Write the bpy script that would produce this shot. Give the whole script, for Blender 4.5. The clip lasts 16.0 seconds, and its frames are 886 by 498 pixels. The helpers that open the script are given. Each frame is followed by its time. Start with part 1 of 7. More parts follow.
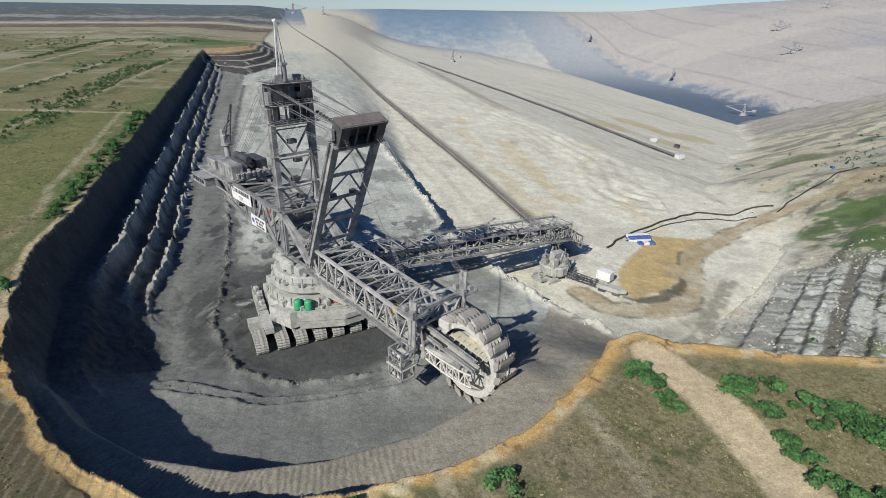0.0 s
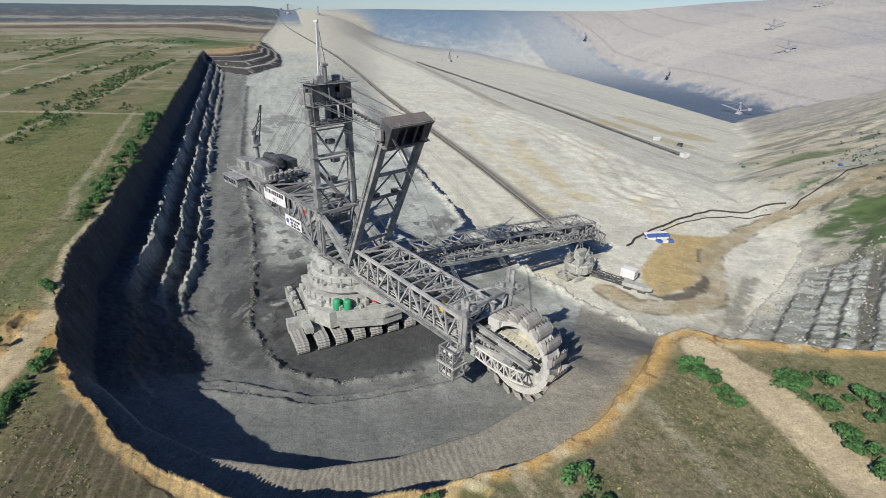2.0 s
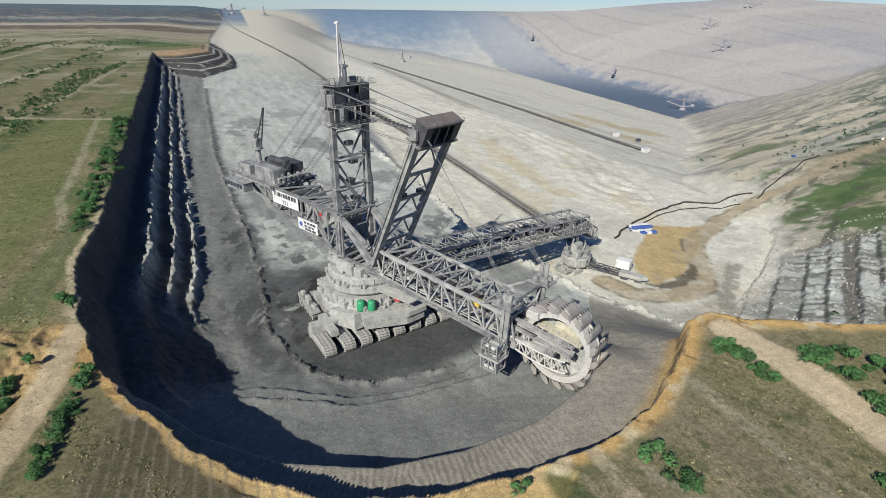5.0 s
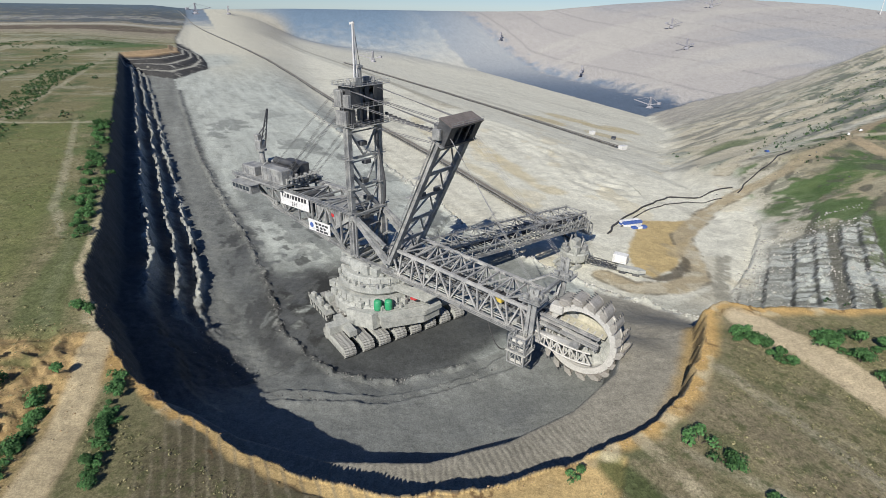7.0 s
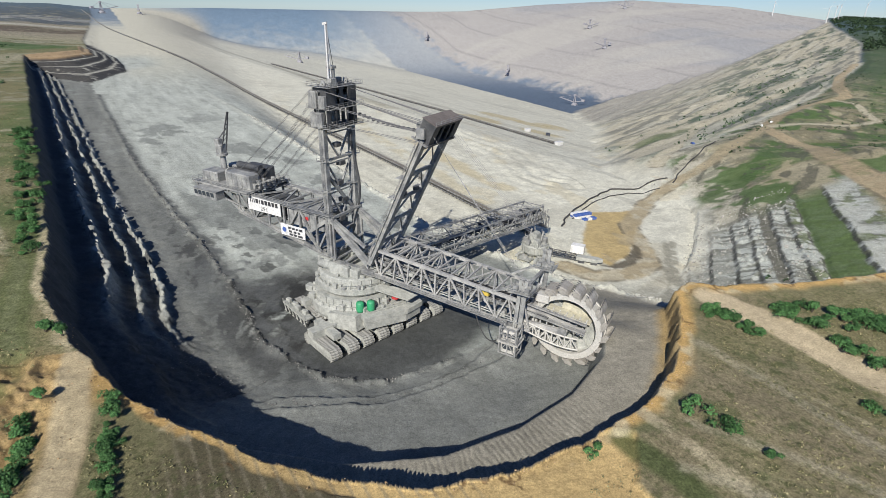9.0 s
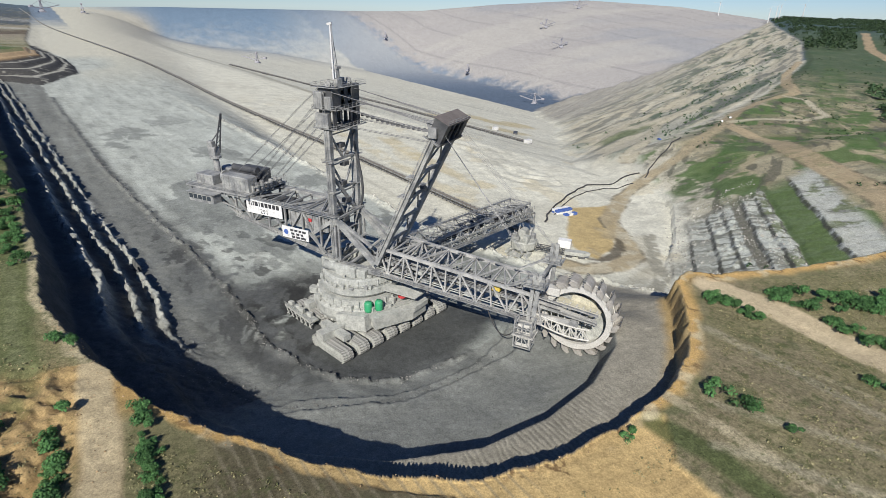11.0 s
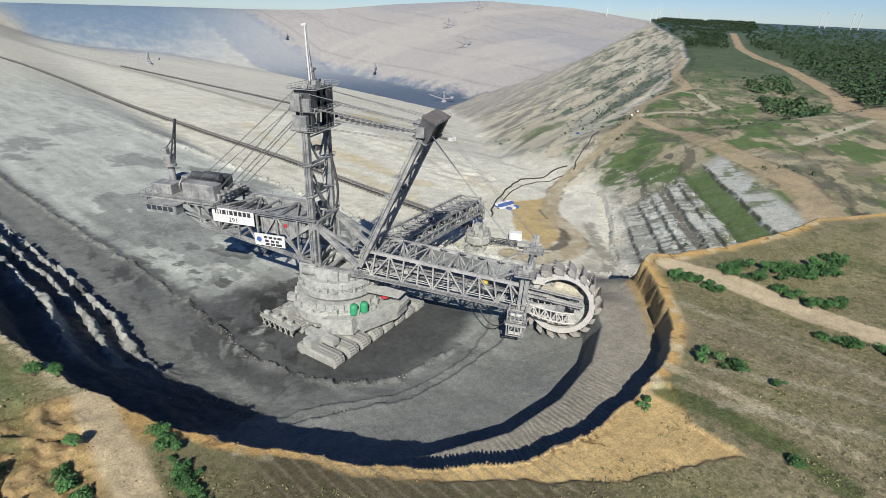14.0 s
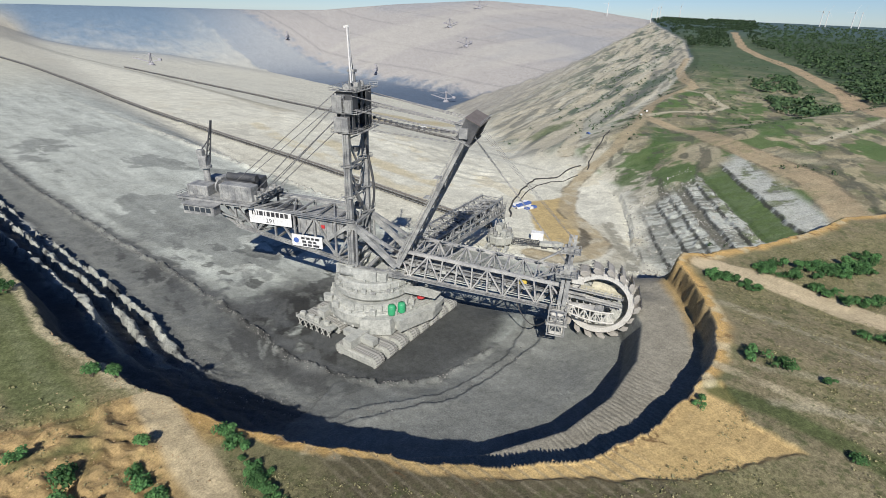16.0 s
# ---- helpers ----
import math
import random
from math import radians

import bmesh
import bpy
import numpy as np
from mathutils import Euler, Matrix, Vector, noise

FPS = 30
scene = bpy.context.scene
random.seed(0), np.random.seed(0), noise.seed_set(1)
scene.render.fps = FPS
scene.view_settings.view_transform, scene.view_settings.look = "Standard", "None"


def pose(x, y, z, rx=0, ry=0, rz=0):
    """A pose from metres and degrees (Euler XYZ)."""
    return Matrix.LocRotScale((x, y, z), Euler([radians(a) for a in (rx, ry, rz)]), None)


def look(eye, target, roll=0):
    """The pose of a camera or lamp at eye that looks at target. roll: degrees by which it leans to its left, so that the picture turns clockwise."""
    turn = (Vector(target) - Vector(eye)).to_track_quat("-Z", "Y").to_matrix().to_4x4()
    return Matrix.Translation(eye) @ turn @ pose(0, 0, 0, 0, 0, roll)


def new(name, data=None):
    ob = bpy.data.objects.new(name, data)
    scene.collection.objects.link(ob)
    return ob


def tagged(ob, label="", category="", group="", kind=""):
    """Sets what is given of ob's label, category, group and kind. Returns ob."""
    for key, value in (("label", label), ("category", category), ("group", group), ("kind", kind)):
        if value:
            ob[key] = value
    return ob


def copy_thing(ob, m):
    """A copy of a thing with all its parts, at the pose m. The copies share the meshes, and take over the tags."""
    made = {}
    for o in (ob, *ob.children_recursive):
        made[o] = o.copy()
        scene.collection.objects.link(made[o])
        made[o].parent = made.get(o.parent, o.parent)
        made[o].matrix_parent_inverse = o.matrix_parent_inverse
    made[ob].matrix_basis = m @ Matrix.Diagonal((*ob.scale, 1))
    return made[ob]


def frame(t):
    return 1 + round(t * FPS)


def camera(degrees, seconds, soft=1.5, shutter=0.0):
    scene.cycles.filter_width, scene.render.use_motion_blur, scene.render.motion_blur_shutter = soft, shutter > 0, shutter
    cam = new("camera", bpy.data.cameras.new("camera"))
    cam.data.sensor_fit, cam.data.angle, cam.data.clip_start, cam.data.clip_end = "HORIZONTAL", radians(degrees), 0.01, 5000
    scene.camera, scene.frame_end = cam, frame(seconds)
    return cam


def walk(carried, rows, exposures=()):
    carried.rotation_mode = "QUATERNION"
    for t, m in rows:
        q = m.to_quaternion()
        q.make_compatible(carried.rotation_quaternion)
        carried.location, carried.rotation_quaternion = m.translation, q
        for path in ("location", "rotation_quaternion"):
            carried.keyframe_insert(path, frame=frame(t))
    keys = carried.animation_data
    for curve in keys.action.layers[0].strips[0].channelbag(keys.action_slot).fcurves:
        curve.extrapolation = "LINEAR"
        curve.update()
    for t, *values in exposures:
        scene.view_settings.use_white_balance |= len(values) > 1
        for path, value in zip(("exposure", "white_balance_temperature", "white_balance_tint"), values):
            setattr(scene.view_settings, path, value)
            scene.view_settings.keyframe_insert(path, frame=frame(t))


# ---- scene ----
cam = camera(79.4, 16.0, soft=0.5)
METRES, EYE, TILT, LEAN, TURN = 110.0, 97.5, -24.4, -0.8, 0.0
ROWS = [
    (0.0, 0.0, 0.0, 0.0, -0.0, 0.0, -0.0),
    (0.5, -0.0306, -0.0028, -0.0004, -0.24, 0.01, 0.12),
    (1.0, -0.0613, -0.0051, -0.0009, -0.41, 0.01, 0.24),
    (1.5, -0.0925, -0.007, -0.0015, -0.53, -0.01, 0.34),
    (2.0, -0.1234, -0.0094, -0.002, -0.55, -0.02, 0.41),
    (2.5, -0.1545, -0.0118, -0.0026, -0.85, -0.03, 0.58),
    (3.0, -0.1865, -0.014, -0.0029, -1.55, -0.04, 0.88),
    (3.5, -0.2172, -0.0165, -0.003, -2.0, -0.04, 1.08),
    (4.0, -0.2498, -0.0188, -0.0033, -3.56, -0.07, 1.74),
    (6.5, -0.4108, -0.0227, -0.0025, -6.87, -0.22, 3.15),
    (7.0, -0.442, -0.0226, -0.0016, -8.45, -0.32, 3.79),
    (7.5, -0.4752, -0.0215, -0.0011, -11.06, -0.51, 4.85),
    (8.0, -0.5065, -0.02, -0.0, -12.72, -0.65, 5.5),
    (8.5, -0.5393, -0.0181, 0.0011, -14.85, -0.86, 6.38),
    (9.0, -0.5711, -0.0149, 0.003, -15.47, -0.94, 6.58),
    (11.5, -0.7256, 0.0137, 0.0179, -20.19, -1.61, 8.39),
    (12.0, -0.7567, 0.0218, 0.0219, -20.76, -1.71, 8.54),
    (12.5, -0.7876, 0.0306, 0.0264, -22.47, -2.0, 9.14),
    (13.0, -0.8173, 0.0397, 0.0309, -23.29, -2.13, 9.42),
    (13.5, -0.8483, 0.0494, 0.0363, -27.55, -2.89, 10.94),
    (14.0, -0.8788, 0.0604, 0.0419, -28.95, -3.17, 11.4),
    (14.5, -0.908, 0.0727, 0.0484, -29.22, -3.26, 11.47),
    (15.0, -0.9355, 0.0852, 0.0548, -29.24, -3.27, 11.48),
    (15.5, -0.9594, 0.0966, 0.0608, -29.12, -3.25, 11.54),
    (16.0, -0.9744, 0.1043, 0.065, -29.01, -3.2, 11.59),
]
walk(cam, [(t, pose(0, 0, EYE, TILT, LEAN, TURN) @ pose(METRES * x, METRES * y, METRES * z, 90 + pitch, roll, yaw)) for t, x, y, z, yaw, pitch, roll in ROWS],
     exposures=[(0.0, 0.15), (16.0, 0.22)])

# ---- light: late-morning sun from behind and to the west, clear sky ----
SUN_AZ = Vector((-0.54, -0.84, 0.0)).normalized()
SUN_EL = radians(36.0)
world = bpy.data.worlds.new("sky")
scene.world = world
world.use_nodes = True
wn = world.node_tree.nodes
wl = world.node_tree.links
wn.clear()
sky = wn.new("ShaderNodeTexSky")
sky.sky_type = "NISHITA"
sky.sun_disc = False
sky.sun_elevation = SUN_EL
sky.sun_rotation = math.atan2(SUN_AZ.x, SUN_AZ.y)
sky.air_density, sky.dust_density, sky.ozone_density = 0.8, 0.0, 2.0
back = wn.new("ShaderNodeBackground")
back.inputs["Strength"].default_value = 0.072
wout = wn.new("ShaderNodeOutputWorld")
cool = wn.new("ShaderNodeMix")
cool.data_type, cool.blend_type = "RGBA", "MULTIPLY"
cool.inputs[0].default_value = 1.0
cool.inputs[7].default_value = (0.58, 0.72, 1.0, 1)
wl.new(sky.outputs[0], cool.inputs[6])
wl.new(cool.outputs[2], back.inputs[0])
wl.new(back.outputs[0], wout.inputs[0])

sun = new("sun", bpy.data.lights.new("sun", "SUN"))
sun.data.energy, sun.data.angle, sun.data.color = 5.0, radians(0.5), (1.0, 0.955, 0.885)
sun.matrix_world = look(tuple(SUN_AZ * 400 * math.cos(SUN_EL) + Vector((0, 0, 400 * math.sin(SUN_EL)))), (0, 0, 0))

# ---- materials ----
def tree_of(name):
    mat = bpy.data.materials.new(name)
    mat.use_nodes = True
    nt = mat.node_tree
    return mat, nt, nt.nodes["Principled BSDF"]


def link_mix(nt, fac, a, b, blend="MIX"):
    mix = nt.nodes.new("ShaderNodeMix")
    mix.data_type, mix.blend_type = "RGBA", blend
    for sock, val in ((mix.inputs[0], fac), (mix.inputs[6], a), (mix.inputs[7], b)):
        if isinstance(val, bpy.types.NodeSocket):
            nt.links.new(val, sock)
        else:
            sock.default_value = val if not isinstance(val, tuple) else (*val, 1) if len(val) == 3 else val
    return mix.outputs[2]


def noise_node(nt, scale, detail=4.0, rough=0.6, coords="Object", stretch=(1, 1, 1)):
    tc = nt.nodes.new("ShaderNodeTexCoord")
    mp = nt.nodes.new("ShaderNodeMapping")
    mp.inputs["Scale"].default_value = stretch
    n = nt.nodes.new("ShaderNodeTexNoise")
    n.inputs["Scale"].default_value, n.inputs["Detail"].default_value, n.inputs["Roughness"].default_value = scale, detail, rough
    nt.links.new(tc.outputs[coords], mp.inputs[0])
    nt.links.new(mp.outputs[0], n.inputs["Vector"])
    return n.outputs["Fac"]


def ramp(nt, fac, stops):
    r = nt.nodes.new("ShaderNodeValToRGB")
    while len(r.color_ramp.elements) < len(stops):
        r.color_ramp.elements.new(0.5)
    for e, (pos, val) in zip(r.color_ramp.elements, stops):
        e.position = pos
        e.color = (val, val, val, 1) if not isinstance(val, tuple) else (*val, 1)
    nt.links.new(fac, r.inputs[0])
    return r.outputs[0]


def bump(nt, bsdf, height, strength, distance):
    b = nt.nodes.new("ShaderNodeBump")
    b.inputs["Strength"].default_value, b.inputs["Distance"].default_value = strength, distance
    nt.links.new(height, b.inputs["Height"])
    nt.links.new(b.outputs[0], bsdf.inputs["Normal"])


def worn(name, base, dirt, rough=0.7, metal=0.0, scale=0.35, fine=4.0, amount=0.6, coords="Object"):
    """Paint or steel with dust and streaks at two scales."""
    mat, nt, bsdf = tree_of(name)
    big = ramp(nt, noise_node(nt, scale, 5, 0.65, coords), [(0.38, 0.0), (0.66, amount)])
    c = link_mix(nt, big, base, dirt)
    small = ramp(nt, noise_node(nt, fine, 3, 0.7, coords), [(0.25, 0.62), (0.8, 1.25)])
    c = link_mix(nt, 1.0, c, small, "MULTIPLY")
    nt.links.new(c, bsdf.inputs["Base Color"])
    bsdf.inputs["Roughness"].default_value, bsdf.inputs["Metallic"].default_value = rough, metal
    bump(nt, bsdf, noise_node(nt, fine * 2, 3, 0.6, coords), 0.25, 0.05)
    return mat


def soil_material():
    """Ground: the zone's soil colour with painted haze and wall shade, broken up by clods, stains and grass tufts."""
    mat, nt, bsdf = tree_of("soil")
    tint = nt.nodes.new("ShaderNodeAttribute")
    tint.attribute_name = "soil_haze_shade"
    grassy = nt.nodes.new("ShaderNodeAttribute")
    grassy.attribute_name = "grassy"
    c = tint.outputs["Color"]
    coarse = ramp(nt, noise_node(nt, 0.09, 6, 0.65), [(0.28, 0.85), (0.72, 1.14)])
    c = link_mix(nt, 1.0, c, coarse, "MULTIPLY")
    bare = ramp(nt, noise_node(nt, 0.5, 7, 0.75), [(0.32, 0.78), (0.68, 1.18)])
    blades = ramp(nt, noise_node(nt, 1.1, 6, 0.8), [(0.3, 0.45), (0.7, 1.5)])
    c = link_mix(nt, 1.0, c, link_mix(nt, grassy.outputs["Fac"], bare, blades), "MULTIPLY")
    grit = ramp(nt, noise_node(nt, 2.6, 4, 0.8), [(0.34, 0.68), (0.66, 1.28)])
    c = link_mix(nt, 1.0, c, grit, "MULTIPLY")
    speck = ramp(nt, noise_node(nt, 0.33, 9, 0.85), [(0.60, 0.0), (0.64, 0.55)])
    c = link_mix(nt, speck, c, link_mix(nt, 1.0, c, (0.33, 0.32, 0.30), "MULTIPLY"))
    tuft = ramp(nt, noise_node(nt, 0.4, 7, 0.75), [(0.50, 0.0), (0.64, 0.75)])
    both = nt.nodes.new("ShaderNodeMath")
    both.operation = "MULTIPLY"
    nt.links.new(tuft, both.inputs[0])
    nt.links.new(grassy.outputs["Fac"], both.inputs[1])
    c = link_mix(nt, both.outputs[0], c, (0.07, 0.085, 0.032))
    nt.links.new(c, bsdf.inputs["Base Color"])
    bsdf.inputs["Roughness"].default_value = 0.95
    bsdf.inputs["Specular IOR Level"].default_value = 0.15
    bump(nt, bsdf, noise_node(nt, 0.5, 9, 0.72), 0.6, 0.45)
    return mat


SOIL = soil_material()
STEEL = worn("weathered_grey_steel", (0.20, 0.205, 0.208), (0.46, 0.46, 0.43), 0.6, 0.1, 0.3, 3.0, 0.9)
DARK_STEEL = worn("dark_steel", (0.07, 0.073, 0.08), (0.17, 0.17, 0.165), 0.6, 0.3, 0.3, 3.0)
DUSTY = worn("dust_caked_steel", (0.46, 0.465, 0.425), (0.20, 0.215, 0.20), 0.9, 0.0, 0.5, 2.4, 0.6)
LIGHT_STEEL = worn("dusty_light_steel", (0.30, 0.30, 0.295), (0.56, 0.55, 0.51), 0.7, 0.05, 0.3, 3.0, 0.9)
TRACK = worn("clay_clogged_tracks", (0.52, 0.515, 0.47), (0.10, 0.10, 0.095), 0.95, 0.0, 1.1, 3.5, 0.95)
RUBBER = worn("belt_rubber", (0.035, 0.035, 0.037), (0.1, 0.095, 0.085), 0.85, 0.0, 0.3, 2.0)
LOADED = worn("spoil_laden_belt", (0.24, 0.215, 0.17), (0.12, 0.11, 0.095), 0.95, 0.0, 0.2, 1.5)
ROPE = worn("steel_rope", (0.22, 0.22, 0.22), (0.3, 0.3, 0.29), 0.5, 0.5, 0.5, 3.0)
WHITE = worn("white_sign_paint", (0.8, 0.8, 0.78), (0.62, 0.6, 0.56), 0.5, 0.0, 0.3, 1.5, 0.4)
BLACK = worn("black_lettering", (0.03, 0.03, 0.035), (0.07, 0.07, 0.07), 0.6)
GREEN = worn("green_paint", (0.03, 0.36, 0.15), (0.1, 0.3, 0.18), 0.5)
RED = worn("red_paint", (0.55, 0.03, 0.04), (0.4, 0.08, 0.07), 0.5)
YELLOW = worn("yellow_paint", (0.7, 0.5, 0.05), (0.6, 0.5, 0.2), 0.55)
BLUE = worn("blue_paint", (0.05, 0.12, 0.4), (0.15, 0.2, 0.4), 0.5)
PALE = worn("scoured_pale_steel", (0.60, 0.585, 0.54), (0.44, 0.43, 0.39), 0.7, 0.1, 0.4, 2.5)
BUCKET = worn("bucket_steel", (0.44, 0.415, 0.37), (0.30, 0.285, 0.26), 0.65, 0.3, 0.6, 3.0)
LIGHT_PAINT = worn("light_grey_paint", (0.66, 0.66, 0.65), (0.5, 0.5, 0.48), 0.5)
SANDY = worn("sand_covered_steel", (0.56, 0.53, 0.41), (0.36, 0.34, 0.27), 0.95, 0.0, 0.8, 2.5)
RUSTY = worn("rusty_sheet", (0.15, 0.13, 0.12), (0.24, 0.21, 0.19), 0.8, 0.1, 0.3, 2.0)


def glass_material():
    mat, nt, bsdf = tree_of("cabin_glass")
    bsdf.inputs["Base Color"].default_value = (0.05, 0.06, 0.07, 1)
    bsdf.inputs["Roughness"].default_value = 0.08
    return mat


GLASS = glass_material()
# steel of far-off machines, with haze worked into a paler, bluer colour
HAZED = worn("haze_grey_steel", (0.30, 0.30, 0.33), (0.38, 0.37, 0.38), 0.9, 0.0, 0.05, 0.3)


def leaf_material(name, dark, light):
    mat, nt, bsdf = tree_of(name)
    geo = nt.nodes.new("ShaderNodeNewGeometry")
    info = nt.nodes.new("ShaderNodeObjectInfo")
    c = ramp(nt, geo.outputs["Random Per Island"], [(0.0, dark), (1.0, light)])
    hue = nt.nodes.new("ShaderNodeHueSaturation")
    rng = nt.nodes.new("ShaderNodeMapRange")
    rng.inputs["To Min"].default_value, rng.inputs["To Max"].default_value = 0.65, 1.35
    nt.links.new(info.outputs["Random"], rng.inputs["Value"])
    nt.links.new(rng.outputs[0], hue.inputs["Value"])
    nt.links.new(c, hue.inputs["Color"])
    nt.links.new(hue.outputs[0], bsdf.inputs["Base Color"])
    bsdf.inputs["Roughness"].default_value = 0.75
    bsdf.inputs["Specular IOR Level"].default_value = 0.2
    return mat


LEAF = leaf_material("shrub_leaf", (0.028, 0.075, 0.026), (0.085, 0.19, 0.06))
FOREST_LEAF = leaf_material("forest_leaf", (0.022, 0.047, 0.022), (0.07, 0.115, 0.05))
WEED = leaf_material("dry_weed", (0.07, 0.075, 0.03), (0.27, 0.24, 0.13))
ROCK = leaf_material("pale_rubble", (0.22, 0.21, 0.185), (0.5, 0.49, 0.44))
CLOD = leaf_material("dark_clods", (0.05, 0.05, 0.05), (0.24, 0.235, 0.22))
SAND_CLOD = leaf_material("sandy_clods", (0.17, 0.115, 0.06), (0.40, 0.29, 0.17))
BARK = worn("bark", (0.09, 0.07, 0.05), (0.14, 0.12, 0.09), 0.9)

# ---- noise and line arithmetic for the ground ----
def hash2(ix, iy, seed):
    v = np.sin(ix * 127.1 + iy * 311.7 + seed * 74.7) * 43758.5453
    return v - np.floor(v)


def value_noise(x, y, seed=0):
    ix, iy = np.floor(x), np.floor(y)
    fx, fy = x - ix, y - iy
    fx, fy = fx * fx * (3 - 2 * fx), fy * fy * (3 - 2 * fy)
    a, b = hash2(ix, iy, seed), hash2(ix + 1, iy, seed)
    c, d = hash2(ix, iy + 1, seed), hash2(ix + 1, iy + 1, seed)
    return (a * (1 - fx) + b * fx) * (1 - fy) + (c * (1 - fx) + d * fx) * fy


def fbm(x, y, size, octaves=4, seed=0):
    """Noise from -1 to 1 with its coarsest features of that size."""
    total, amp, norm = 0.0, 1.0, 0.0
    for k in range(octaves):
        total = total + amp * (2 * value_noise(x / size + 17.3 * k, y / size - 9.1 * k, seed + k) - 1)
        norm += amp
        amp, size = amp * 0.55, size / 2.1
    return total / norm


def step(a, b, v):
    s = np.clip((v - a) / (b - a), 0, 1)
    return s * s * (3 - 2 * s)


def line_distance(x, y, pts):
    """Signed distance to a polyline (positive to its left-hand side) and the running length at the nearest place."""
    best = np.full(x.shape, 1e12)
    sign = np.ones(x.shape)
    along = np.zeros(x.shape)
    run = 0.0
    for (ax, ay), (bx, by) in zip(pts[:-1], pts[1:]):
        dx, dy = bx - ax, by - ay
        ln = math.hypot(dx, dy)
        s = np.clip(((x - ax) * dx + (y - ay) * dy) / ln ** 2, 0, 1)
        d2 = (x - ax - s * dx) ** 2 + (y - ay - s * dy) ** 2
        side = np.where(dx * (y - ay) - dy * (x - ax) >= 0, 1.0, -1.0)
        near = d2 < best * 0.9999
        sign = np.where(near, side, sign)
        along = np.where(near, run + s * ln, along)
        best = np.where(near, d2, best)
        run += ln
    return np.sqrt(best) * sign, along


def within(x, y, poly):
    """Distance to a closed outline, negative inside it."""
    d = np.abs(line_distance(x, y, list(poly) + [poly[0]])[0])
    inside = np.zeros(x.shape, bool)
    for (ax, ay), (bx, by) in zip(poly, list(poly[1:]) + [poly[0]]):
        crosses = (ay > y) != (by > y)
        inside ^= crosses & (x < (bx - ax) * (y - ay) / (by - ay + 1e-9) + ax)
    return np.where(inside, -d, d)


# Plan of the pit, in metres: the rim of the plain, the crest of the upper cut, the bench's edge, the foot of the east hill.
RIM = [(-1500, 5600), (-1010, 3700), (-545, 1750), (-430, 1350), (-390, 1150), (-372, 1085), (-395, 1030), (-418, 990), (-275, 583), (-210, 392), (-157, 241), (-139, 190), (-130, 155),
       (-116, 127), (-104, 106), (-90, 91), (-75, 78.5), (-62, 68), (-46, 61), (-31, 60), (-13, 63.5), (4, 69), (16, 77),
       (29, 90), (36, 99), (42, 108), (50, 112), (58, 107), (80, 104), (118, 102), (143, 104), (190, 92), (330, 60), (900, -150), (3000, -900)]
CREST = [(-92, 100), (-75, 86), (-57, 77), (-38, 74), (-21, 77), (-4, 84), (11, 95), (20, 108), (24, 120)]
RIDGES = [[(-72, 116), (-46, 112), (-19, 117), (-5, 126), (4, 137)], [(-72, 111), (-44, 107.5), (-9, 115), (2, 122)]]
EDGE = [(-1380, 5600), (-890, 3700), (-400, 1750), (-153, 762), (-32, 362), (6, 233), (28, 190), (45, 165), (60, 148), (70, 130), (76, 106)]
HILL = [(3650, 3080), (3000, 2500), (1900, 1480), (1134, 890), (663, 590), (409, 456), (242, 372), (205, 310), (175, 245), (135, 200), (100, 170), (82, 140), (84, 104)]
SAND_SHEET = [(-80, 82), (-74, 75), (-64, 65.5), (-48, 57.5), (-34, 49), (-10, 42), (-11, 52), (-4, 62), (-13, 66), (-46, 64), (-75, 82)]
SPUR_FOOT = [(-440, 960), (-345, 868), (-300, 818), (-278, 830), (-271, 980), (-337, 1195), (-475, 1570), (-640, 1600), (-640, 960)]
SPUR_TOP = [(-640, 1000), (-418, 990), (-395, 1030), (-372, 1085), (-390, 1150), (-425, 1300), (-640, 1500)]
LEFT_PROFILE = ([0, 1.2, 5, 12, 14, 16, 21, 23, 25, 28, 29.5, 31, 35], [25, 22, 11.0, 10.2, 9.6, 6.0, 3.6, 3.2, 2.0, 1.0, 0.8, 0.4, 0])


# lines across the spoil terraces: place, breadth and height of each low scarp
TERRACES = [(-30, 7, 0.5), (-21, 8, 1.0), (-11.5, 9, 1.3), (-4.5, 4.5, 0.9), (4.6, 7, 1.5), (11.5, 6, 1.0), (17, 3, -0.8), (30.5, 9, 1.4)]


